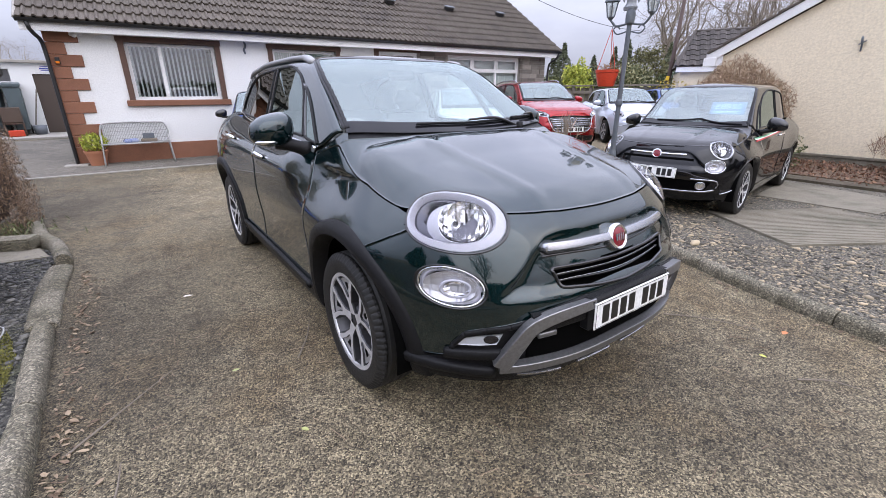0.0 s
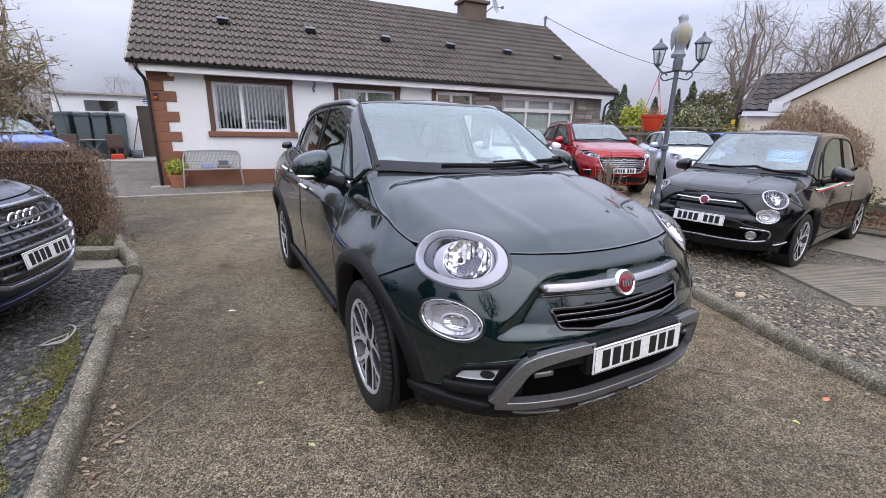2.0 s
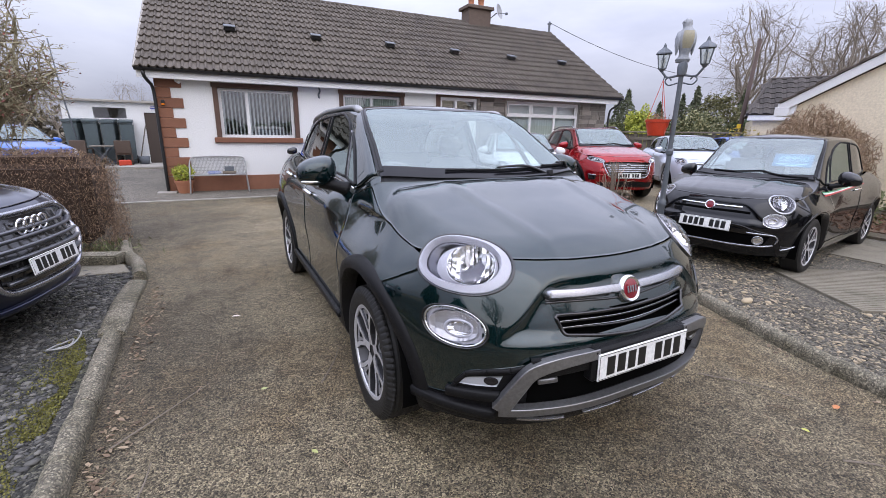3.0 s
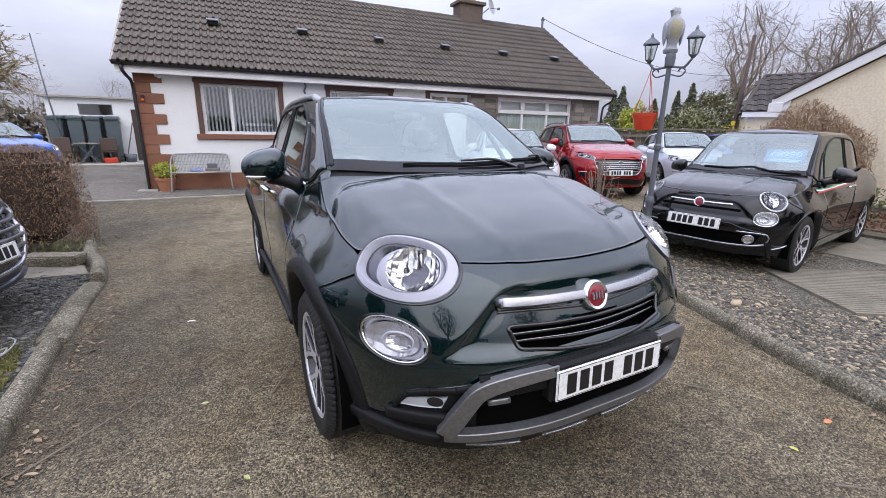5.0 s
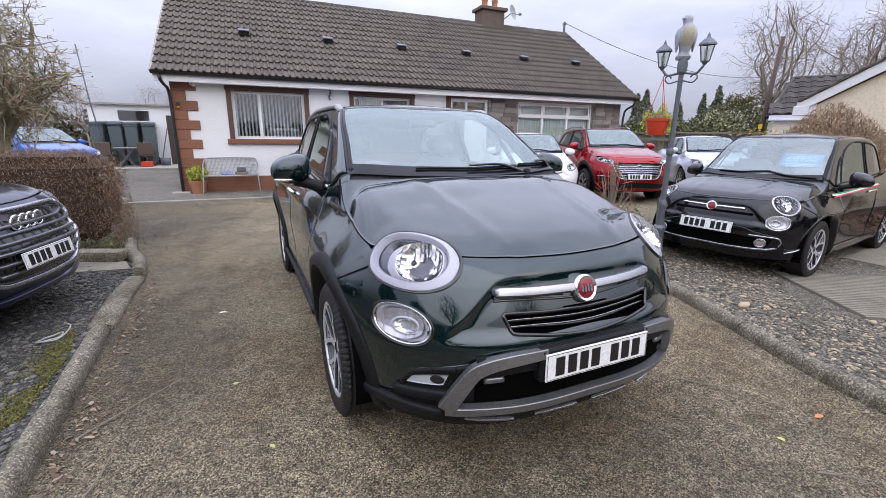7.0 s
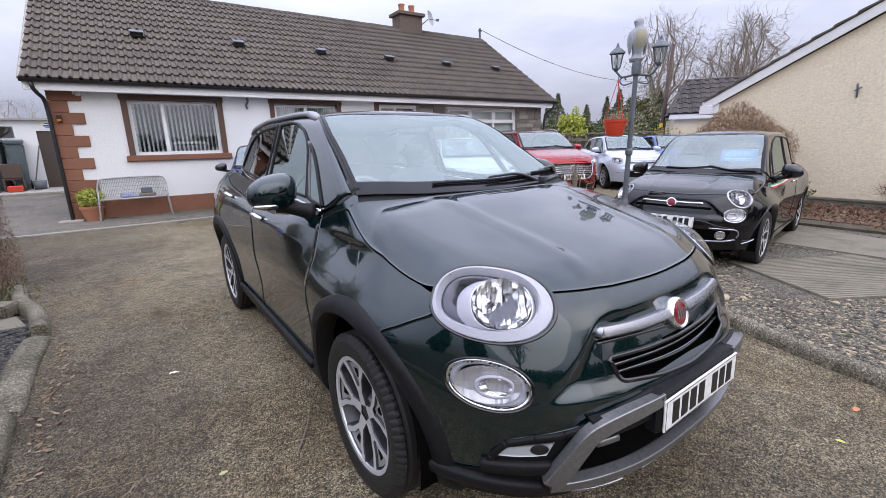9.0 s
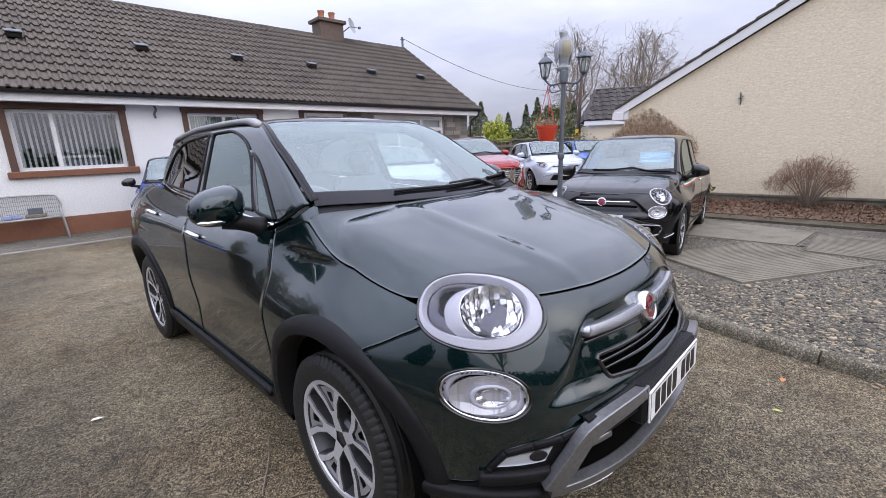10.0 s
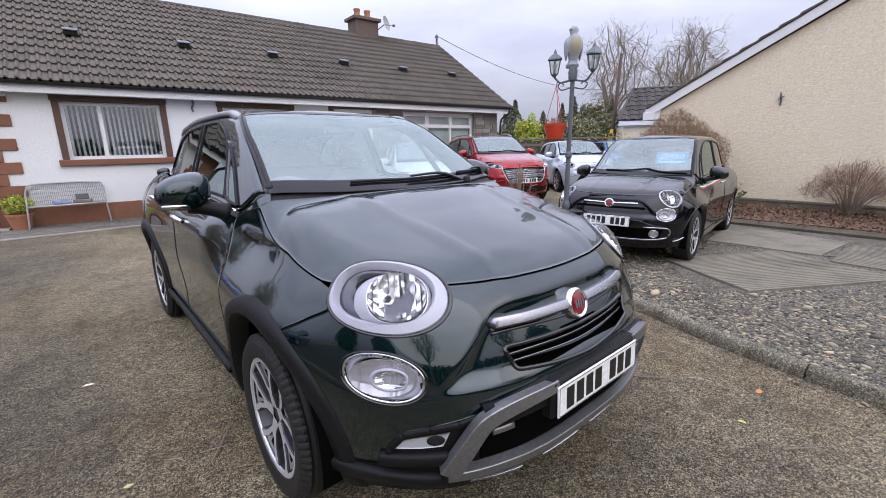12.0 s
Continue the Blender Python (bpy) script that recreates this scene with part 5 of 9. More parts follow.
def car_shell(car, color, lamps=(), cuts=None, warp=None, fine=1.0, privacy=PRIVACY, roof_mat=None, glass_mat=None, low_mat=None):
    """The panels, glass and near-black shade filler common to every car."""
    k = lambda n: max(8, int(n * fine))

    def lamp_hole(p):
        c = np.zeros(len(p), bool)
        q = np.stack([-np.abs(p[:, 0]), p[:, 1], p[:, 2]], 1)
        for o, r in lamps:
            c |= o.radius(q) < r
        if cuts is not None:
            c |= cuts(q)
        return c

    lip_all = line(LIP + [(-a, b, z) for a, b, z in reversed(LIP)][1:], 81)
    lip_full = [tuple(q) for q in lip_all]
    mirrored = lambda c: [tuple(a * b for a, b in zip(q, (-1, 1, 1))) for q in reversed(c)]
    cowl = [HOOD_SIDE[-1], (-0.4, 0.182, 1.15), (0, 0.128, 1.158), (0.4, 0.182, 1.15), (0.725, 0.31, 1.12)]
    shaped("bonnet", panel(lip_full, cowl, HOOD_SIDE, mirrored(HOOD_SIDE)[::-1], k(110), k(60), lamp_hole), color, car, warp=warp)
    drop = lambda c: [(a, b, z - 0.006) for a, b, z in c]
    low_full = FASCIA_LOW + mirrored(FASCIA_LOW)[1:]
    join = [tuple(q) for q in line([(-0.874, -0.205, 0.766), (-0.853, -0.280, 0.809), (-0.815, -0.335, 0.838), (-0.771, -0.385, 0.861), (-0.715, -0.43, 0.90)], 20)]
    top = [(a, b - 0.0015, z - 0.0015) for a, b, z in join]
    top_full = top + [(a, b - 0.004, z - 0.005) for a, b, z in lip_full] + mirrored(top)
    edge = [low_full[0], (-0.882, -0.310, 0.62), top[0]]
    shaped("front_bumper", panel(low_full, top_full, edge, [(-a, b, c) for a, b, c in edge], k(170), k(60), lambda p: lamp_hole(p) | in_arch(p, ARCH + 0.02)), color, car, warp=warp)
    bot = [(-0.86, -0.37, 0.235), (-0.70, -0.62, 0.225), (-0.4, -0.76, 0.22), (0, -0.82, 0.215)]
    shaped("lower_bumper", panel(bot + mirrored(bot)[1:], drop(low_full), [bot[0], drop(low_full)[0]], [(-bot[0][0],) + bot[0][1:], (-low_full[0][0], low_full[0][1], low_full[0][2] - 0.006)], k(90), k(24), lambda p: lamp_hole(p) | in_arch(p, ARCH + 0.0), flange=0.03), low_mat or TRIM, car, "" if low_mat else "black plastic lower bumper", warp=warp)
    back = lambda c, d=0.005: [(a, b + d, z) for a, b, z in c]
    hood_edge = [(a - 0.003, b - 0.002, z - 0.004) for a, b, z in (tuple(q) for q in line(HOOD_SIDE, 41)) if b > -0.30]
    wing_top = hood_edge + [(-0.745, 0.42, 1.095), (-0.775, 0.539, 1.06)]
    wing_front = [wing_top[0]] + [(a, b + 0.0015, z + 0.0015) for a, b, z in reversed(join[:18])] + [(-0.884, -0.190, 0.60), (-0.86, -0.20, 0.30)]
    both("front_wing", panel(wing_top, [wing_front[-1], (-0.86, 0.494, 0.32)], wing_front, back(DOOR_FRONT, -0.006), k(80), k(60), lambda p: lamp_hole(p) | in_arch(p)), color, car, warp=warp)
    belt_f = [DOOR_FRONT[0], (-0.765, 1.05, 1.09), DOOR_MID[0]]
    sill_f = [DOOR_FRONT[-1], (-0.862, 1.0, 0.325), DOOR_MID[-1]]
    doors = both("front_door", panel(belt_f, sill_f, DOOR_FRONT, DOOR_MID, k(44), k(44)), color, car, warp=warp)
    belt_r = [DOOR_MID[0], (-0.74, 2.1, 1.15), DOOR_REAR[0]]
    rear = both("rear_door", panel(back(belt_r), [DOOR_MID[-1], DOOR_REAR[-1]], back(DOOR_MID), DOOR_REAR, k(44), k(44), in_arch), color, car, warp=warp)
    both("rear_wing", panel([DOOR_REAR[0], (-0.66, 3.0, 1.22), (-0.60, 3.25, 1.15)], [(-0.86, 2.2, 0.33), (-0.86, 2.9, 0.3), (-0.7, 3.3, 0.3)], back(DOOR_REAR), [(-0.60, 3.25, 1.15), (-0.7, 3.3, 0.8), (-0.7, 3.3, 0.3)], k(40), k(40), in_arch), color, car, warp=warp)
    shaped("tailgate", panel([(-0.60, 3.25, 1.15), (0, 3.34, 1.15), (0.60, 3.25, 1.15)], [(-0.7, 3.3, 0.3), (0, 3.4, 0.3), (0.7, 3.3, 0.3)], [(-0.60, 3.25, 1.15), (-0.7, 3.3, 0.8), (-0.7, 3.3, 0.3)], [(0.60, 3.25, 1.15), (0.7, 3.3, 0.8), (0.7, 3.3, 0.3)], k(30), k(24)), color, car, warp=warp)
    # greenhouse
    wins = lambda p: in_poly(p[:, 1], p[:, 2], WIN_F) | in_poly(p[:, 1], p[:, 2], WIN_Q) | in_poly(p[:, 1], p[:, 2], WIN_R)
    side_low = [(-0.672, 0.366, 1.156), (-0.757, 0.6, 1.085), (-0.745, 1.3, 1.11), (-0.725, 2.0, 1.15), (-0.66, 2.8, 1.20)]
    side_top = [(-0.556, 0.995, 1.533), (-0.572, 1.2, 1.56), (-0.565, 1.6, 1.578), (-0.56, 2.0, 1.572), (-0.53, 2.7, 1.48)]
    shell = both("window_frames", panel(side_low, side_top, [side_low[0], (-0.612, 0.675, 1.343), side_top[0]], [side_low[-1], (-0.60, 2.8, 1.33), side_top[-1]], k(120), k(34), wins), color, car, warp=warp)
    both("wing_corner", panel([(-0.66, 0.34, 1.15), (-0.70, 0.36, 1.14), (-0.765, 0.56, 1.07)], [(-0.70, 0.26, 1.12), (-0.745, 0.34, 1.10), (-0.80, 0.5, 1.03)], [(-0.66, 0.34, 1.15), (-0.70, 0.26, 1.12)], [(-0.765, 0.56, 1.07), (-0.80, 0.5, 1.03)], k(24), 8, lift=-0.003), color, car, warp=warp)
    shaped("roof", panel([(-0.575, 1.01, 1.535), (0, 0.85, 1.56), (0.575, 1.01, 1.535)], [(-0.52, 2.75, 1.44), (0, 2.8, 1.5), (0.52, 2.75, 1.44)], [(-0.575, 1.01, 1.535), (-0.565, 1.6, 1.555), (-0.52, 2.75, 1.44)], [(0.575, 1.01, 1.535), (0.565, 1.6, 1.555), (0.52, 2.75, 1.44)], k(40), k(50)), roof_mat or color, car, warp=warp)
    ws = panel([(-0.66, 0.36, 1.17), (0, 0.17, 1.17), (0.66, 0.36, 1.17)], [(-0.55, 0.995, 1.532), (0, 0.86, 1.555), (0.55, 0.995, 1.532)], [(-0.66, 0.36, 1.17), (-0.60, 0.67, 1.35), (-0.55, 0.995, 1.532)], [(0.66, 0.36, 1.17), (0.60, 0.67, 1.35), (0.55, 0.995, 1.532)], k(40), k(30), lift=0.002, flange=0)
    pane = shaped("windscreen", ws, glass_mat or SCREEN, car, warp=warp)
    pane.visible_shadow = False
    rw = panel([(-0.56, 3.10, 1.19), (0, 3.16, 1.19), (0.56, 3.10, 1.19)], [(-0.50, 2.80, 1.43), (0, 2.86, 1.46), (0.50, 2.80, 1.43)], [(-0.56, 3.10, 1.19), (-0.50, 2.80, 1.43)], [(0.56, 3.10, 1.19), (0.50, 2.80, 1.43)], k(24), 10, flange=0)
    shaped("rear_window", rw, privacy, car, warp=warp)
    hl = panel([(-0.54, 0.98, 1.50), (0, 0.90, 1.53), (0.54, 0.98, 1.50)], [(-0.50, 2.75, 1.42), (0, 2.8, 1.48), (0.50, 2.75, 1.42)], [(-0.54, 0.98, 1.50), (-0.50, 2.75, 1.42)], [(0.54, 0.98, 1.50), (0.50, 2.75, 1.42)], 12, 12, lift=-0.035, flange=0)
    shaped("headliner", hl, DASH, car, warp=warp)
    shaped("rear_trim", (np.array([(-0.70, 2.70, 0.92), (0.70, 2.70, 0.92), (0.645, 2.70, 1.22), (0.54, 2.70, 1.43), (0, 2.70, 1.50), (-0.54, 2.70, 1.43), (-0.645, 2.70, 1.22)]), [(0, 1, 2, 3, 4, 5, 6)]), DASH, car, warp=warp, smooth=False)
    # black print round the windscreen, and its rubber seal
    edge_l = [(-0.66, 0.36, 1.17), (-0.60, 0.67, 1.35), (-0.55, 0.995, 1.532)]
    edge_t = [(-0.55, 0.995, 1.532), (0, 0.87, 1.557), (0.55, 0.995, 1.532)]
    foot = [(-0.66, 0.366, 1.174), (-0.33, 0.233, 1.174), (0, 0.183, 1.174), (0.33, 0.233, 1.174), (0.66, 0.366, 1.174)]
    for c, w in ((edge_l, 0.034), ([(-a, b, z) for a, b, z in edge_l], 0.034), (foot, 0.094), (edge_t, 0.045)):
        shaped("screen_border", strip(c, k(40), w, 0.001, 0.0025, rounded=False), FRIT, pane, warp=warp)
    for c in (edge_l, [(-a, b, z) for a, b, z in edge_l]):
        shaped("screen_seal", strip(c, k(40), 0.011, 0.004, 0.0), TRIM, pane, warp=warp)
    for nm, poly, mat in (("side_window", WIN_F, SIDE_GLASS), ("quarter_window", WIN_Q, SIDE_GLASS), ("rear_side_window", WIN_R, privacy)):
        for s in (1, -1):
            q = [(-(0.752 - 0.36 * (z - 1.08)), y, z) for y, z in poly]
            n = 28 if nm != "quarter_window" else 14
            ring = project(line(q + [q[0]], n * 2))[:-1]
            c = ring.mean(0)
            rows = np.stack([project(c + (ring - c) * f) + normals(ring) * 0.001 for f in (0.0, 0.5, 1.02)], 1)
            v, f = rows.reshape(-1, 3), grid_faces(len(ring), 3, closed_u=True)
            pr = (v, f) if s == 1 else flip((v, f))
            ob = shaped(nm, pr, mat, car, warp=warp)
            ob.visible_shadow = False
            loop, nr = ring, normals(ring)
            tv, tf = tube(np.concatenate([loop + nr * 0.002, loop[:1] + nr[:1] * 0.002]), 0.009, 6, False)
            shaped("window_seal", (tv, tf) if s == 1 else flip((tv, tf)), TRIM, ob, warp=warp)
    # near-black filler body: shade seen through gaps is put into its colour
    st = np.linspace(-0.62, 3.2, 20)
    ang = np.linspace(-0.4, math.pi + 0.4, 22)
    rows = []
    for yy in st:
        w = 0.76 * (1 - np.clip(-(yy + 0.2), 0, 1) ** 2) * (1 - 0.25 * np.clip(yy - 2.8, 0, 1))
        zt = float(BONNET(yy)) - 0.14 if yy < 0.4 else 1.0
        rows.append([(-w * math.copysign(abs(math.cos(a)) ** 0.5, math.cos(a)), yy, 0.36 + (zt - 0.36) * max(-0.2, math.sin(a)) ** 1 if math.sin(a) > 0 else 0.36 + 0.12 * math.sin(a)) for a in ang])
    v = np.array(rows).reshape(-1, 3)
    f = grid_faces(len(st), len(ang)) + [tuple(range(len(ang))), tuple(len(v) - 1 - i for i in range(len(ang)))]
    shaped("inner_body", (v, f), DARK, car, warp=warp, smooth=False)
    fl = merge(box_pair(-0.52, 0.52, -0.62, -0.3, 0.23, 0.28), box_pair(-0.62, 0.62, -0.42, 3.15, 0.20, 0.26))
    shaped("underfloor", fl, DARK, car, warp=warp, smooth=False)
    return doors, rear


def seats(car, warp=None):
    """Front seats, rear bench, dashboard, steering wheel and mirror."""
    def cushion(x0, x1, y0, y1, z0, z1, lean=0.0, seg=2):
        bm = box(x0, x1, y0, y1, z0, z1, 0.05, 3)
        for v in bm.verts:
            v.co.y += (v.co.z - z0) * lean
        return bm

    for s in (-1, 1):
        seat = link("front_seat", None, car)
        for nm, bm in (("seat_back", cushion(s * 0.37 - 0.24, s * 0.37 + 0.24, 1.22, 1.36, 0.62, 1.20, 0.32)), ("head_restraint", cushion(s * 0.37 - 0.13, s * 0.37 + 0.13, 1.42, 1.52, 1.22, 1.38, 0.2))):
            part(nm, bm, SEAT, seat, smooth=True)
    part("rear_seat", cushion(-0.62, 0.62, 2.15, 2.32, 0.7, 1.2, 0.3), SEAT, car, smooth=True)
    grid = coons(line([(-0.68, 0.33, 1.09), (0, 0.2, 1.12), (0.68, 0.33, 1.09)], 20), line([(-0.70, 0.80, 1.02), (0, 0.78, 1.02), (0.70, 0.80, 1.02)], 20), line([(-0.68, 0.33, 1.09), (-0.69, 0.62, 1.11), (-0.70, 0.80, 1.02)], 10), line([(0.68, 0.33, 1.09), (0.69, 0.62, 1.11), (0.70, 0.80, 1.02)], 10))
    part("dashboard", (grid.reshape(-1, 3), grid_faces(20, 10)), DASH, car, smooth=True)
    ring = [(-0.37 + 0.18 * math.cos(a), 0.86 + 0.07 * math.sin(a), 1.03 + 0.165 * math.sin(a)) for a in np.linspace(0, 2 * math.pi, 28)]
    part("steering_wheel", merge(tube(ring, 0.016, 8, False), tube([(-0.37, 0.86, 1.03), (-0.37, 0.70, 0.95)], 0.03, 8), box_pair(-0.53, -0.21, 0.85, 0.88, 1.01, 1.05)), RIM_SKYLIT, car, smooth=True)
    part("rear_view_mirror", box(-0.11, 0.11, 0.92, 0.95, 1.43, 1.49, 0.015, 2), DASH, car, smooth=True)


def fluted(o, cols, rows, depth, step, seed, across=False):
    """A bowl cut into upright (or level) flutes, each tilted a little."""
    r = random.Random(seed)
    pieces = []
    for i in range(cols):
        x0, x1 = -0.97 + 1.94 * i / cols, -0.97 + 1.94 * (i + 1) / cols
        tilt, level = r.uniform(-1, 1) * step, r.uniform(-1, 1) * step * 0.6
        pts = []
        for x, e in ((x0, -1), (x1, 1)):
            h = math.sqrt(1 - x * x)
            for q in range(rows + 1):
                y = h * (2 * q / rows - 1)
                a, b = (y, x) if across else (x, y)
                p = o.c + o.e1 * a * o.a + o.e2 * b * o.b
                pts.append(p - o.n * (depth * (1.15 - x * x - y * y) - e * tilt - level - 0.4 * step * math.sin(q * 2.1 + i * 1.7)))
        pieces.append((np.array(pts), grid_faces(2, rows + 1)))
    return merge(*pieces)


def oval_lamp(car, o, kind="main", warp=None, ring=None):
    """A lamp let into the skin: ring, bowl, bulb shade and clear lens, on both sides."""
    def loft(p, q):
        """A collar between two outlines of as many points."""
        n = len(p)
        rows = np.stack([p, p * 0.5 + q * 0.5 + o.n * 0.006, q], 1)
        return rows.reshape(-1, 3), [tuple(reversed(f)) for f in grid_faces(n, 3, closed_u=True)]

    for s in (1, -1):
        fx = (lambda q: q) if s == 1 else flip
        lamp = link("headlight" if kind == "main" else "daytime_light", None, car)
        put = lambda nm, pr, mat, lb="", sm=True, au=None: shaped(nm, fx(pr), mat, lamp, lb, sm, au, warp)
        if kind == "main":
            put("gasket", o.rings([1.050, 1.046, 1.035, 0.99, 0.980], [-0.020, 0.005, 0.007, 0.006, 0.0], 64), GLOSS_BLACK)
            put("outer_ring", o.rings([0.985, 0.97, 0.84, 0.825, 0.82] if not ring else [0.985, 0.97, 0.87, 0.85, 0.84], [-0.003, 0.0035, 0.0035, -0.003, -0.032], 64, shift=(-0.45, 0.50) if not ring else (0, 0)), ring or LAMP_GREY, "bright lamp ring" if ring else "pearl grey lamp ring", True, 25)
            put("inner_face", o.rings([0.825 if not ring else 0.88, 0.74, 0.55, 0.35, 0.1], [-0.030, -0.030, -0.034, -0.080, -0.095], 64, shift=(-0.45, 0.50)), LAMP_FACE, "glossy grey inner face")
            collar = o.inset(0.115, 0.0, 0.60, 0.69, 2.25)
            bowl = collar.inset(0.13, -0.06, 0.76, 0.90, 2.4)
            rim = lambda ov, r, off: ov.rings([r], [off], 56, flat=True)[0]
            put("bowl_collar", loft(rim(collar, 1.0, -0.034), rim(bowl, 1.0, -0.010)), LAMP_FACE if ring else LAMP_GREY, "collar round the bowl")
            put("bowl_rim", bowl.rings([1.0, 0.98, 0.95], [-0.010, -0.010, -0.022], 56, flat=True), CHROME)
            put("reflector", fluted(bowl.inset(0, 0, 0.97, 0.97, 2), 11, 9, 0.048, 0.0065, 3), REFLECTOR, "faceted bright reflector", False)
            put("bulb_shade", bowl.inset(-0.30, 0.12, 0.09, 0.12, 2).rings([1.0, 0.98, 0.80, 0.75], [-0.060, -0.040, -0.038, -0.050], 24, flat=True), LAMP_FACE)
            put("bulb", bowl.inset(-0.30, 0.12, 0.06, 0.08, 2).rings([1.0, 0.8, 0.4, 0.05], [-0.055, -0.044, -0.039, -0.038], 20, flat=True), LAMP_FACE)
            lens = put("lens", o.rings([1.0, 0.9, 0.7, 0.4, 0.15, 0.005], [0.004, 0.010, 0.018, 0.024, 0.027, 0.027]), LENS)
        else:
            put("gasket", o.rings([1.055, 1.05, 1.035, 0.99, 0.975], [-0.020, 0.005, 0.007, 0.006, -0.003], 56), GLOSS_BLACK)
            put("outer_ring", o.rings([0.985, 0.965, 0.90, 0.88], [-0.003, 0.003, 0.002, -0.016], 56), CHROME)
            put("inner_face", o.rings([0.885, 0.84, 0.78, 0.74, 0.70], [-0.0155, -0.010, -0.010, -0.014, -0.026], 56), LAMP_GREY, "pale grey inner ring")
            put("ribbed_face", fluted(o.inset(0, 0, 0.76, 0.76, 2.0), 26, 4, 0.016, 0.0011, 8), LAMP_RIBBED, "finely ribbed bright face", False)
            core = o.inset(0.16, -0.06, 0.46, 0.46, 2.2)
            put("inner_ring", core.rings([1.0, 0.97, 0.80, 0.76], [-0.024, -0.004, -0.004, -0.02], 40, flat=True), LAMP_GREY)
            put("ribbed_bowl", fluted(core.inset(0.05, 0, 0.76, 0.76, 2.0), 9, 4, 0.022, 0.0035, 5, True), REFLECTOR, "ribbed bright reflector", False)
            lens = put("lens", o.rings([1.0, 0.85, 0.5, 0.2, 0.01], [0.004, 0.009, 0.015, 0.018, 0.018]), LENS)
        lens.visible_shadow = False


def mirror(car, color, warp=None, at=(-0.94, 0.70, 1.175), size=(0.115, 0.075, 0.085), chrome=True):
    """A door mirror on its arm, both sides."""
    for s in (1, -1):
        m = link("door_mirror", None, car)
        t, q = np.meshgrid(np.linspace(0, 2 * math.pi, 28, endpoint=False), np.linspace(-math.pi / 2, math.pi / 2, 16), indexing="ij")
        cx = np.sign(np.cos(q)) * np.abs(np.cos(q)) ** 0.7
        x = size[0] * cx * np.sign(np.cos(t)) * np.abs(np.cos(t)) ** 0.8
        z = size[2] * cx * np.sign(np.sin(t)) * np.abs(np.sin(t)) ** 0.8
        y = size[1] * np.sin(q) * np.where(q > 0, 0.35, 1.25)
        z = z * (1 + 0.14 * (x / size[0])) + 0.012 * (x / size[0])
        v = np.stack([at[0] + x, at[1] + y, at[2] + z], 2).reshape(-1, 3)
        f = grid_faces(28, 16, closed_u=True)
        fx = (lambda p: p) if s == 1 else flip
        shaped("mirror_cap", fx((v, f)), color, m, warp=warp)
        arm = tube(line([(at[0] + 0.03, at[1] + 0.01, at[2] - 0.06), (-0.84, at[1] - 0.03, 1.09), (-0.765, at[1] - 0.04, 1.065)], 8), [0.045, 0.04, 0.036, 0.034, 0.034, 0.036, 0.042, 0.05], 12)
        shaped("mirror_arm", fx(arm), TRIM, m, warp=warp)
        if chrome:
            ring = [(at[0] - size[0] * 0.86 + size[0] * 1.15 * u, at[1] - size[1] * (0.55 + 0.45 * math.sin(math.pi * min(1, u * 0.8 + 0.1))), at[2] - size[2] * 0.66) for u in np.linspace(0, 0.85, 12)]
            shaped("indicator_strip", fx(tube(ring, [0.006] + [0.010] * 9 + [0.008, 0.003], 8)), CHROME, m, "chrome strip", warp=warp)


def handle(car, doors, pts, warp=None):
    for s, d in zip((1, -1), doors):
        p, n = on_skin(pts, 12)
        t = np.linspace(0, 1, 12)
        arc = p + n * (0.004 + 0.030 * np.sin(math.pi * t) ** 0.5)[:, None]
        pr = tube(arc, 0.011 + 0.006 * np.sin(math.pi * t), 8)
        shaped("door_handle", pr if s == 1 else flip(pr), CHROME, d, "chrome handle", warp=warp)


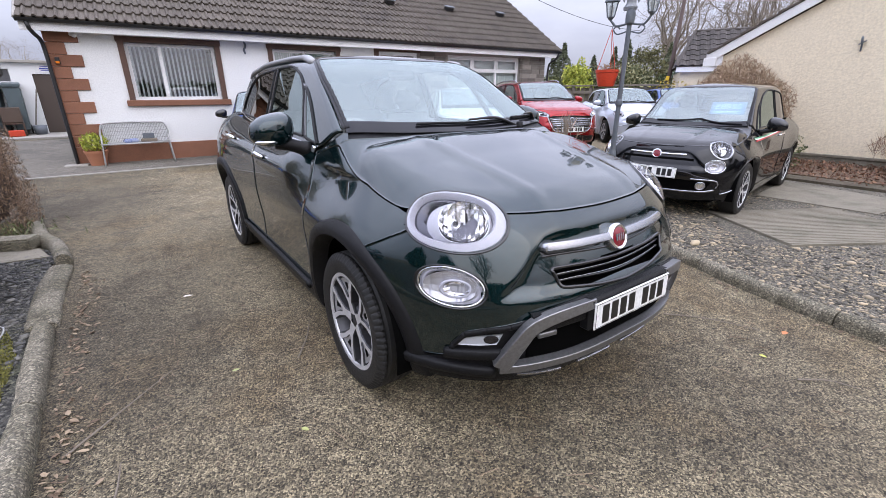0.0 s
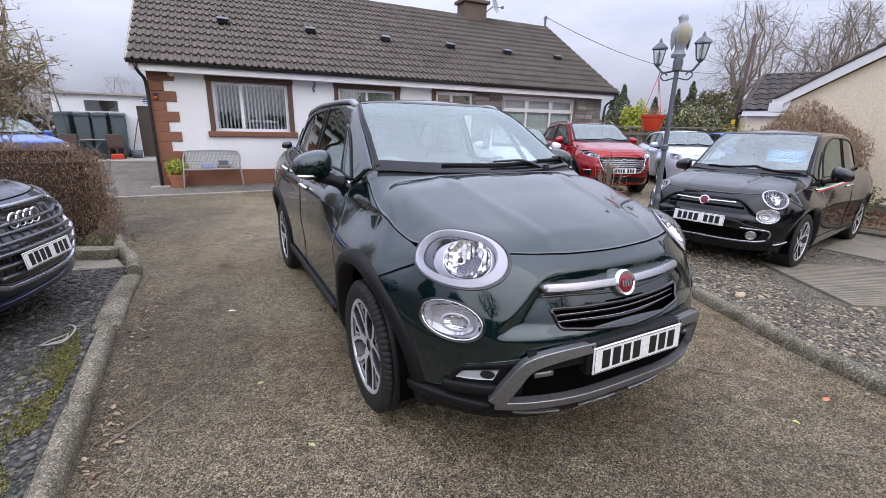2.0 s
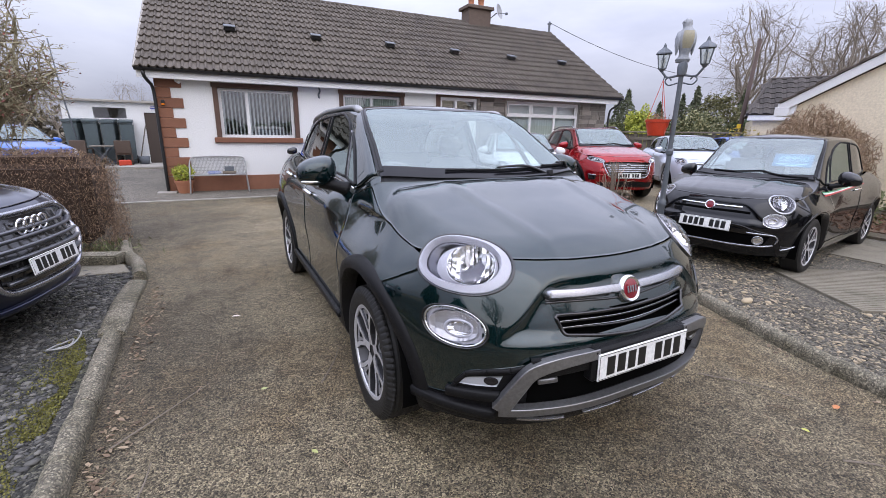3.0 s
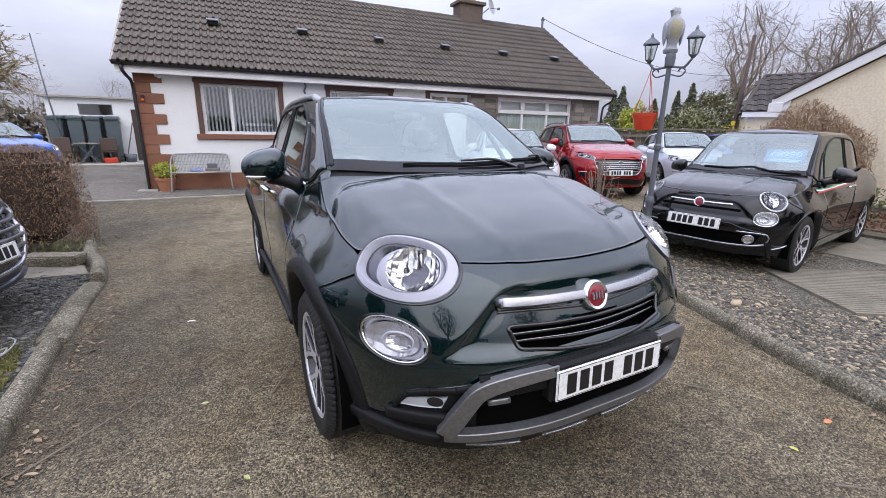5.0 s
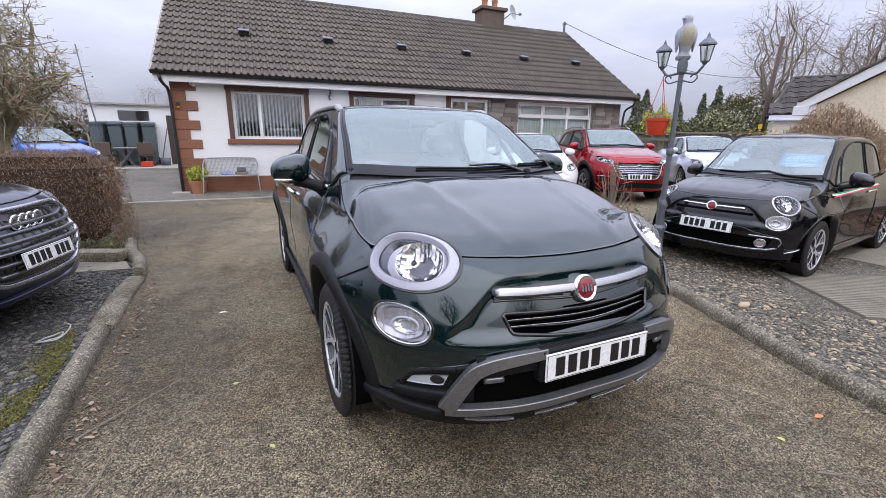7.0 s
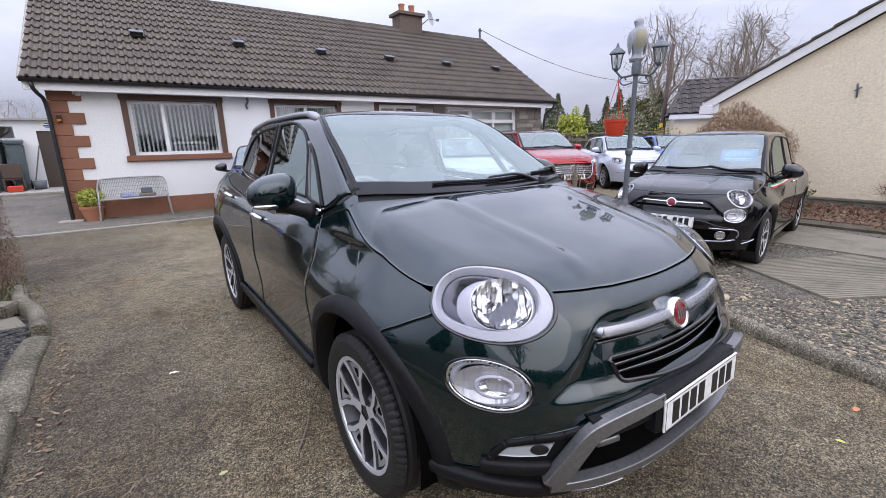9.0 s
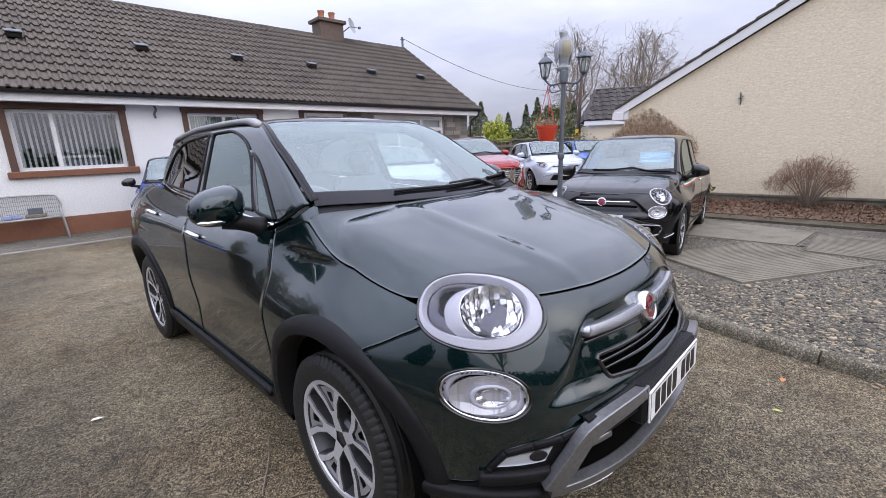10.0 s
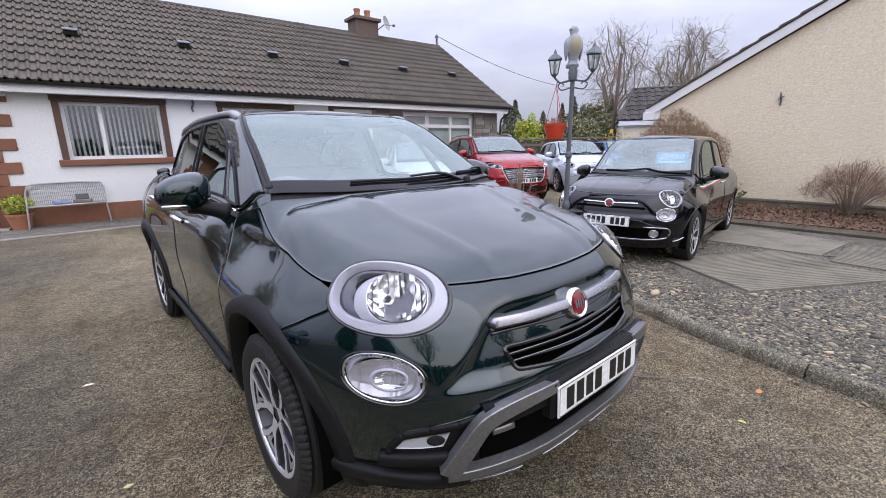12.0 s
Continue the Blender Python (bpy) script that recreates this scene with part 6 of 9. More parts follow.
# ---- the green crossover ----
def build_green_crossover():
    car = thing("car", "dark green crossover with black cladding and chrome trim on tarmac drive", "car")
    head = Oval((-0.624, -0.48, 0.880), 0.209, 0.137, tilt=-9, power=2.15)
    low = Oval((-0.728, -0.59, 0.692), 0.138, 0.076, tilt=-8, power=2.1)

    def front_cuts(q):
        x, z, f = np.abs(q[:, 0]), q[:, 2], q[:, 1] < -0.5
        slot = (x < 0.395) & (z > 0.778) & (z < 0.800)
        grill = (x < 0.372 - 0.40 * (0.735 - z)) & (z > 0.656) & (z < 0.733)
        return f & (slot | grill)

    doors, rear = car_shell(car, GREEN_PAINT, roof_mat=GLOSS_BLACK, cuts=front_cuts, lamps=[(head, 0.87), (low, 0.88)])
    seats(car)
    oval_lamp(car, head)
    oval_lamp(car, low, "low")
    mirror(car, GREEN_PAINT)
    handle(car, doors, [(-0.87, 1.24, 0.965), (-0.87, 1.43, 0.975)])
    handle(car, rear, [(-0.86, 2.12, 1.02), (-0.86, 2.30, 1.03)])
    # chrome bar with its round badge
    for s in (1, -1):
        pr = strip([(-0.398, -0.72, 0.810), (-0.25, -0.76, 0.811), (-0.04, -0.79, 0.816)], 60, 0.040, 0.024, 0.002, taper=lambda t: 0.25 + 0.75 * np.sqrt(np.clip(1 - (1 - np.clip(t * 14, 0, 1)) ** 2, 0, 1)))
        part("chrome_bar", pr if s == 1 else flip(pr), SATIN, car, "satin chrome bar", True, 50)
    bc, bn = on_skin([(0, -0.8, 0.815), (0, -0.8, 0.8151)], 2)
    bm4 = Matrix.Translation(bc[0] + np.array((0, -0.006, 0.0))) @ pose(0, 0, 0, -16, 0, 0)
    badge = part("badge", lathe([(0.0, -0.020), (0.040, -0.020), (0.042, -0.022), (0.050, -0.024), (0.056, -0.018), (0.058, -0.004), (0.056, 0.02)], 40, "y"), CHROME, car, "chrome ring badge", True, 40)
    badge.matrix_basis = bm4
    part("badge_disc", lathe([(0.0, -0.0235), (0.030, -0.0232), (0.042, -0.0205)], 32, "y"), BADGE_RED, badge, "dark red enamel disc", True)
    part("badge_marks", merge(*[box_pair(-0.026 + i * 0.0145, -0.018 + i * 0.0145, -0.026, -0.0225, -0.014, 0.014) for i in range(4)]), SATIN, badge)
    # near-black sheet painting the shade behind the openings, and the grille slats
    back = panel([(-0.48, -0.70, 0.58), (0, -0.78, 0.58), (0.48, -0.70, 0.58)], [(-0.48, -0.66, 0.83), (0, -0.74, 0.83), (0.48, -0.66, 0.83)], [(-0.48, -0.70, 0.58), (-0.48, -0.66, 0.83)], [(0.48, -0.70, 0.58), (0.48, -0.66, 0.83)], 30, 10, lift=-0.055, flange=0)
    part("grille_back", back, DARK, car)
    for z in (0.681, 0.708):
        w = 0.372 - 0.40 * (0.735 - z)
        slat = part("grille_slat", strip([(-w, -0.77, z), (0, -0.83, z), (w, -0.77, z)], 30, 0.012, 0.016, -0.026), GLOSS_BLACK, car, smooth=True)
        part("slat_edge", strip([(-w, -0.77, z + 0.004), (0, -0.83, z + 0.004), (w, -0.77, z + 0.004)], 30, 0.003, 0.0025, -0.010), SATIN, slat, "thin bright edge")
    rim = [(-0.342, -0.78, 0.652), (-0.376, -0.755, 0.736), (0, -0.83, 0.739), (0.376, -0.755, 0.736), (0.342, -0.78, 0.652), (0, -0.86, 0.648), (-0.342, -0.78, 0.652)]
    loop = np.concatenate([line([p, ((p[0] + q[0]) / 2, (p[1] + q[1]) / 2 - 0.015, (p[2] + q[2]) / 2), q], 24)[:-1] for p, q in zip(rim[:-1], rim[1:])])
    for _ in range(3):
        loop = (np.roll(loop, 1, 0) + 2 * loop + np.roll(loop, -1, 0)) / 4
    edge, en = on_skin([tuple(p) for p in np.concatenate([loop, loop[:1]])], 160)
    part("grille_frame", tube(edge, 0.008, 8, False), GLOSS_BLACK, car, smooth=True)
    part("slot_frame", strip([(-0.395, -0.72, 0.789), (0, -0.80, 0.790), (0.395, -0.72, 0.789)], 40, 0.026, 0.003, -0.018), GLOSS_BLACK, car, smooth=True)
    for z, w in ((0.801, 0.395), (0.776, 0.398)):
        part("slot_edge", strip([(-w, -0.72, z), (0, -0.80, z), (w, -0.72, z)], 40, 0.010, 0.004, 0.0), GLOSS_BLACK, car, smooth=True)
    # lower bumper: black centre, gunmetal frame, skid plate
    part("centre_beam", strip([(-0.50, -0.80, 0.553), (-0.3, -0.86, 0.572), (0, -0.885, 0.575), (0.3, -0.86, 0.572), (0.50, -0.80, 0.553)], 50, 0.078, 0.02, 0.004, rounded=False), TRIM, car, "black textured bumper beam", auto=30)
    for s in (1, -1):
        fx = (lambda q: q) if s == 1 else flip
        part("bumper_frame", fx(strip([(-0.245, -0.875, 0.605), (-0.40, -0.84, 0.588), (-0.50, -0.81, 0.555), (-0.555, -0.79, 0.48), (-0.60, -0.745, 0.375)], 34, 0.060, 0.026, 0.018, taper=lambda t: 0.62 + 0.5 * t, rounded=False)), GUNMETAL, car, "gunmetal bumper frame", auto=30)
        part("tow_cover", fx(strip([(-0.47, -0.80, 0.50), (-0.40, -0.83, 0.505)], 6, 0.024, 0.012, 0.01)), GUNMETAL, car, smooth=True)
        ring = [(-0.728, -0.58, 0.400), (-0.716, -0.60, 0.455), (-0.690, -0.636, 0.508), (-0.63, -0.69, 0.530), (-0.56, -0.745, 0.540), (-0.50, -0.79, 0.560), (-0.41, -0.82, 0.597), (-0.25, -0.86, 0.622)]
        for a, b in zip(ring[:-1], ring[1:]):
            part("fog_surround", fx(strip([a, b], 10, 0.020, 0.010, 0.001)), TRIM, car, smooth=True)
        part("fog_sill", fx(strip([(-0.735, -0.57, 0.415), (-0.67, -0.65, 0.420), (-0.58, -0.72, 0.424)], 20, 0.045, 0.018, 0.004)), TRIM, car, smooth=True)
        fog = part("fog_light", fx(panel([(-0.704, -0.61, 0.457), (-0.655, -0.66, 0.460), (-0.596, -0.712, 0.466)], [(-0.680, -0.64, 0.494), (-0.64, -0.67, 0.506), (-0.579, -0.726, 0.516)], [(-0.704, -0.61, 0.457), (-0.698, -0.62, 0.478), (-0.680, -0.64, 0.494)], [(-0.596, -0.712, 0.466), (-0.579, -0.726, 0.516)], 16, 6, lift=0.002, flange=0.01)), CLEAR_LAMP, car, "bright fog lamp", True)
        fo = Oval((-0.615, -0.70, 0.490), 0.028, 0.019)
        part("fog_bowl", fx(fo.rings([1.0, 0.8, 0.4, 0.02], [0.004, 0.006, 0.005, 0.004], 24)), LAMP_FACE, fog, "", True)
    part("lower_frame", strip([(-0.60, -0.74, 0.365), (-0.40, -0.83, 0.370), (0, -0.87, 0.375), (0.40, -0.83, 0.370), (0.60, -0.74, 0.365)], 60, 0.038, 0.026, 0.016, rounded=False), GUNMETAL, car, "gunmetal lower bumper bar", auto=30)
    # near-black strip on the skin paints the shade of the lower opening
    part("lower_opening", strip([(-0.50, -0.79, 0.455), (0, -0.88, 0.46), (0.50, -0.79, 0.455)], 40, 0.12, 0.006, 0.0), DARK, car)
    for i in range(4):
        x = -0.42 + 0.28 * i
        part("skid_plate_tab", strip([(x - 0.10, -0.80 + abs(x) * 0.12, 0.328), (x + 0.10, -0.80 + abs(x) * 0.12, 0.328)], 8, 0.013, 0.012, 0.018), SATIN, car, "silver skid plate tab", auto=30)
    lipc = [(-0.86, -0.38, 0.34), (-0.74, -0.60, 0.335), (-0.60, -0.72, 0.325)]
    for s in (1, -1):
        part("bumper_lip", (strip if s == 1 else (lambda *a: flip(strip(*a))))(lipc, 24, 0.05, 0.022, 0.004), TRIM, car, smooth=True)
    plate_bars(car, pose(0, -0.886, 0.549, -2, 0, 0))
    part("plate_holder", box(-0.275, 0.275, -0.879, -0.81, 0.485, 0.622, 0.01), TRIM, car)
    # cladding round the wheels and along the sills
    for s in (1, -1):
        fx = (lambda q: q) if s == 1 else flip
        for cy, cz, a0, a1, nm in ((0.0, 0.345, -12, 196, "front"), (2.57, 0.345, -10, 195, "rear")):
            t = np.radians(np.linspace(a0, a1, 48))
            rows = []
            for r, lift in ((ARCH - 0.03, -0.06), (ARCH - 0.012, -0.002), (ARCH - 0.004, 0.014), (ARCH + 0.02, 0.019), (ARCH + 0.052, 0.013), (ARCH + 0.060, 0.002), (ARCH + 0.060, -0.012)):
                p = np.stack([np.full(48, -0.9), cy - r * np.cos(t), np.maximum(cz + r * np.sin(t), 0.22)], 1)
                q = p.copy()
                for _ in range(8):
                    f0 = body_field(q)
                    g = (body_field(q + (0.002, 0, 0)) - body_field(q - (0.002, 0, 0))) / 0.004
                    q[:, 0] -= np.clip(f0 / np.where(np.abs(g) < 0.15, -0.15, g), -0.05, 0.05)
                q[:, 0] -= lift
                rows.append(q)
            v = np.stack(rows, 1).reshape(-1, 3)
            part("wheel_arch_cladding", fx((v, grid_faces(48, 7))), TRIM, car, "black plastic arch cladding", True, 50)
            # liner coloured near-black, the arch's shade included
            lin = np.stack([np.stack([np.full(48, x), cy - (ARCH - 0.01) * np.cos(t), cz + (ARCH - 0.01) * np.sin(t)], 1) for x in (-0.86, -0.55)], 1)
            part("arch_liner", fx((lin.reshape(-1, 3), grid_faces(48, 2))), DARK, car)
        part("sill_cladding", fx(panel([(-0.865, 0.46, 0.345), (-0.865, 1.3, 0.35), (-0.865, 2.12, 0.35)], [(-0.82, 0.44, 0.2), (-0.82, 1.3, 0.2), (-0.82, 2.14, 0.2)], [(-0.865, 0.46, 0.345), (-0.82, 0.44, 0.2)], [(-0.865, 2.12, 0.35), (-0.82, 2.14, 0.2)], 40, 10, lift=0.012, flange=0.03)), TRIM, car, "black sill cladding", True, 50)
        part("sill_moulding", fx(strip([(-0.87, 0.52, 0.335), (-0.87, 1.3, 0.34), (-0.87, 2.08, 0.35)], 30, 0.035, 0.016, 0.012)), TRIM, car, smooth=True)
        # window line and roof rail
        part("belt_moulding", fx(strip([(-0.765, 0.57, 1.085), (-0.755, 0.9, 1.10), (-0.745, 1.5, 1.125), (-0.72, 2.2, 1.165), (-0.67, 2.68, 1.215)], 40, 0.014, 0.006, 0.004)), CHROME, car, "chrome belt line", True)
        part("b_pillar", fx(panel([(-0.745, 1.575, 1.14), (-0.745, 1.645, 1.145)], [(-0.60, 1.60, 1.52), (-0.60, 1.67, 1.52)], [(-0.745, 1.575, 1.14), (-0.60, 1.60, 1.52)], [(-0.745, 1.645, 1.145), (-0.60, 1.67, 1.52)], 6, 16, lift=0.004, flange=0.01)), GLOSS_BLACK, car, "gloss black pillar", True)
        part("window_divider", fx(panel([(-0.74, 0.762, 1.115), (-0.74, 0.822, 1.12)], [(-0.625, 0.960, 1.398), (-0.625, 1.016, 1.412)], [(-0.74, 0.762, 1.115), (-0.625, 0.960, 1.398)], [(-0.74, 0.822, 1.12), (-0.625, 1.016, 1.412)], 6, 16, lift=0.006, flange=0.01)), GLOSS_BLACK, car, "gloss black window divider", True)
        ry = np.linspace(1.02, 2.66, 44)
        rx = 0.560 - 0.03 * np.clip(ry - 1.9, 0, 1)
        rise = 0.028 * np.clip(np.minimum((ry - 1.02) / 0.12, (2.66 - ry) / 0.12), 0, 1) ** 0.6
        rail = np.stack([-rx, ry, ROOF(ry) - 0.045 * (rx / 0.6) ** 2 - 0.022 + rise], 1)
        part("roof_rail", fx(tube(rail, 0.016 + 0.010 * np.exp(-((ry - 1.05) / 0.10) ** 2), 10)), RAIL_GREY, car, "satin grey roof rail", True)
    # wipers on the scuttle
    part("scuttle", panel([(-0.71, 0.28, 1.11), (0, 0.09, 1.15), (0.71, 0.28, 1.11)], [(-0.67, 0.355, 1.16), (0, 0.165, 1.165), (0.67, 0.355, 1.16)], [(-0.71, 0.28, 1.11), (-0.67, 0.355, 1.16)], [(0.71, 0.28, 1.11), (0.67, 0.355, 1.16)], 40, 6, lift=-0.006, flange=0), TRIM, car, "black plastic scuttle", True)
    for pts, piv in (([(-0.33, 0.245, 1.180), (0.0, 0.205, 1.180), (0.32, 0.245, 1.180)], (0.40, 0.215, 1.160)), ([(0.36, 0.275, 1.185), (0.52, 0.325, 1.182), (0.655, 0.385, 1.180)], (0.66, 0.335, 1.150))):
        w = link("wiper", None, car)
        blade, n = on_skin(pts, 20, 0.012)
        part("blade", tube(blade, 0.007, 6), TRIM, w, smooth=True)
        arm = line([piv, tuple(blade[14] + n[14] * 0.022), tuple(blade[9] + n[9] * 0.018)], 10)
        part("arm", tube(arm, np.linspace(0.012, 0.006, 10), 6), GLOSS_BLACK, w, smooth=True)
        part("pivot", lathe([(0, 0.03), (0.018, 0.028), (0.022, 0.0), (0.022, -0.02)], 16), TRIM, w, smooth=True).matrix_basis = Matrix.Translation(piv)
    part("aerial", tube([(-0.02, 2.55, 1.55), (-0.02, 2.72, 1.76)], [0.006, 0.002], 6), TRIM, car, smooth=True)
    wheels = wheel_meshes()
    for x, y, left in ((-0.785, 0, False), (0.785, 0, True), (-0.785, 2.57, False), (0.785, 2.57, True)):
        add_wheel(car, wheels, x, y, 0.335, left)
    return car


build_green_crossover()


# ---- the cream house ----
def build_cream_house():
    house = thing("cream_house", "cream roughcast gable house with white bargeboards", "house")
    x, ye, ya, yb, ze, za = 9.2, 3.05, -0.55, -4.15, 2.02, 3.92
    v = [(x, ye, 0), (x, yb, 0), (x, yb, ze), (x, ya, za), (x, ye, ze)]
    v += [(x + 0.3, b, c) for a, b, c in v]
    part("gable_wall", (np.array(v), [(0, 4, 3, 2, 1), (5, 6, 7, 8, 9), (0, 5, 9, 4), (1, 2, 7, 6)]), CREAM, house, "cream roughcast gable wall")
    part("side_wall", merge(box_pair(x + 0.3, 20, ye - 0.3, ye, 0, ze), box_pair(x + 0.3, 20, yb, yb + 0.3, 0, ze), box_pair(19.7, 20, yb + 0.3, ye - 0.3, 0, ze)), CREAM, house)
    part("plinth", box(x - 0.05, x - 0.001, yb, ye, 0, 0.17, 0.01), SLAB, house, "mossy grey base course")
    part("plinth_cap", box(x - 0.07, x - 0.001, yb, ye, 0.171, 0.22, 0.008), SLAB, house)
    k = (za - ze) / (ye - ya)
    for s, y0 in ((1, ye + 0.2), (-1, yb - 0.2)):
        z0 = ze - 0.2 * k
        pts = [(y0, z0), (ya, za + 0.02), (ya, za + 0.20), (y0, z0 + 0.18)]
        v = [(x - 0.10, a, b) for a, b in pts] + [(x - 0.07, a, b) for a, b in pts]
        part("bargeboard", (np.array(v), [(0, 1, 2, 3), (7, 6, 5, 4), (0, 4, 5, 1), (3, 2, 6, 7), (0, 3, 7, 4)]), UPVC, house, "white bargeboard")
        part("barge_soffit", (np.array([(x - 0.07, y0, z0 + 0.02), (x - 0.07, ya, za + 0.04), (x, ya, za + 0.04), (x, y0, z0 + 0.02)]), [(0, 1, 2, 3)]), UPVC, house)
        slope = math.hypot(ya - y0, za - z0)
        tilt = math.degrees(math.atan2(za - z0, abs(ya - y0)))
        v = [(x - 0.12, y0, z0 + 0.20), (x - 0.12, ya, za + 0.23), (20.1, ya, za + 0.23), (20.1, y0, z0 + 0.20)]
        roof = part("roof", (np.array(v), [(0, 1, 2, 3)]), TILE, house, "dark tiled roof slope")
        tv = []
        n = 13
        for i in range(n):
            t0, t1 = i / n, (i + 1) / n + 0.01
            a, b = (y0 + (ya - y0) * t0, z0 + 0.2 + (za + 0.03 - z0) * t0), (y0 + (ya - y0) * t1, z0 + 0.2 + (za + 0.03 - z0) * t1)
            vv = [(x - 0.13, a[0], a[1] + 0.045), (x + 0.4, a[0], a[1] + 0.045), (x + 0.4, b[0], b[1] + 0.01), (x - 0.13, b[0], b[1] + 0.01), (x - 0.13, a[0], a[1] - 0.0), (x + 0.4, a[0], a[1]), (x + 0.4, b[0], b[1] - 0.02), (x - 0.13, b[0], b[1] - 0.02)]
            part("verge_tile", (np.array(vv), [(0, 1, 2, 3), (4, 7, 6, 5), (0, 4, 5, 1), (1, 5, 6, 2), (2, 6, 7, 3), (3, 7, 4, 0)]), TILE, roof)
    part("eave_box", box(x - 0.112, x - 0.068, ye + 0.0, ye + 0.26, ze - 0.16, ze + 0.02, 0.006), UPVC, house)
    part("eave_fascia", box(x - 0.058, 20, ye + 0.20, ye + 0.235, ze - 0.16, ze + 0.10), UPVC, house)
    part("eave_soffit", box(x - 0.058, 20, ye + 0.002, ye + 0.198, ze - 0.15, ze - 0.12), UPVC, house)
    pts = [(ye - 0.1, ze - 0.15), (ye + 0.199, ze - 0.15), (ye + 0.199, ze + 0.07), (ye - 0.1, ze + 0.22)]
    v = [(x - 0.066, a, b) for a, b in pts] + [(x - 0.03, a, b) for a, b in pts]
    part("eave_end", (np.array(v), [(0, 1, 2, 3), (7, 6, 5, 4), (0, 4, 5, 1), (1, 5, 6, 2), (2, 6, 7, 3), (3, 7, 4, 0)]), UPVC, house)
    for y, z in ((0.73, 2.13), (-1.58, 2.10)):
        hook = link("wall_hook", None, house)
        part("hook_iron", tube(line([(x - 0.01, y, z - 0.13), (x - 0.03, y, z), (x - 0.06, y + 0.01, z + 0.10), (x - 0.10, y, z + 0.06), (x - 0.08, y - 0.01, z - 0.02)], 16), 0.014, 6), GREY_METAL, hook, "rusty iron wall hook", True)
        part("hook_arm", tube([(x - 0.02, y - 0.05, z + 0.04), (x - 0.05, y + 0.04, z - 0.02)], 0.01, 6), GREY_METAL, hook)
    return house


build_cream_house()


DARK_TILE = material("charcoal-brown roof tile", (0.045, 0.039, 0.036), 0.9, spot=(0.075, 0.066, 0.060), scale=6, fine=70, bump=0.5, bump_scale=90, vary=0.25)


def build_rear_wing():
    """The lower wing with a tiled hip that joins the cream house behind its gable."""
    h = thing("rear_house", "low cream house wing with dark tiled hipped roof", "house", pose(14.0, 6.43, 0, 0, 0, -58))
    part("wall", box(0.12, 4.3, 0.14, 3.0, 0, 1.98), CREAM, h)
    part("fascia", box(-0.04, 4.3, -0.04, 0.0, 1.97, 2.13), UPVC, h, "white fascia board")
    part("soffit", box(-0.04, 4.3, 0.001, 0.139, 1.97, 2.0), UPVC, h)
    a, b, c, d = (np.array(q) for q in ((-0.06, -0.06, 2.15), (4.4, -0.06, 2.15), (4.4, 1.5, 3.34), (0.5, 1.5, 3.34)))
    e, g = np.array((-0.06, 3.06, 2.15)), np.array((4.4, 3.06, 2.15))
    roof = part("roof", (np.array([a, b, c, d, e, g]) - (0, 0, 0.02), [(0, 1, 2, 3), (0, 3, 4), (3, 2, 5, 4)]), DARK_TILE, h, "dark tiled hipped roof")
    up = (c - b) / np.linalg.norm(c - b)
    nrm = np.cross((1, 0, 0), up)
    prof = [(0.0, 0.0), (0.08, 0.0), (0.12, 0.03), (0.20, 0.04), (0.26, 0.022), (0.30, 0.0)]
    tv = []
    for q, lift in ((0.0, 0.022), (0.31, 0.0)):
        tv += [np.array((x, 0, 0)) + up * q + nrm * (z + lift) for x, z in prof]
    tv += [np.array((x, 0, 0)) + nrm * (z - 0.004) for x, z in prof]
    n = len(prof)
    faces = [(i, i + 1, n + i + 1, n + i) for i in range(n - 1)] + [(2 * n + i, 2 * n + i + 1, i + 1, i) for i in range(n - 1)]
    tile = mesh("roof_tile", np.array(tv), faces, DARK_TILE, False)
    for r in range(7):
        for k in range(15):
            x = -0.06 + k * 0.30
            if x + 0.12 < -0.06 + 0.56 * (r * 0.28) / 1.96:
                continue
            link("roof_tile", tile, roof, matrix=Matrix.Translation(tuple(np.array((x, -0.06, 2.15)) + up * r * 0.28)))
    part("ridge", tube([d, c], 0.06, 8), DARK_TILE, roof)
    part("hip", tube([a, d], 0.05, 8), DARK_TILE, roof)


build_rear_wing()


# ---- street lamp with its bird and basket ----
LANTERN_GLASS = glass("lantern glass", (0.8, 0.82, 0.8))
BIRD_PAINT = material("painted grey and cream resin", (0.25, 0.27, 0.31), 0.6, spot=(0.34, 0.35, 0.36), scale=9, amount=0.7, fine=50)
BIRD_CHEST = material("cream-yellow painted resin", (0.37, 0.33, 0.21), 0.6, spot=(0.30, 0.29, 0.25), scale=30)
RED_PLASTIC = material("orange-red plastic", (0.55, 0.05, 0.015), 0.45, spot=(0.45, 0.04, 0.015), scale=6)


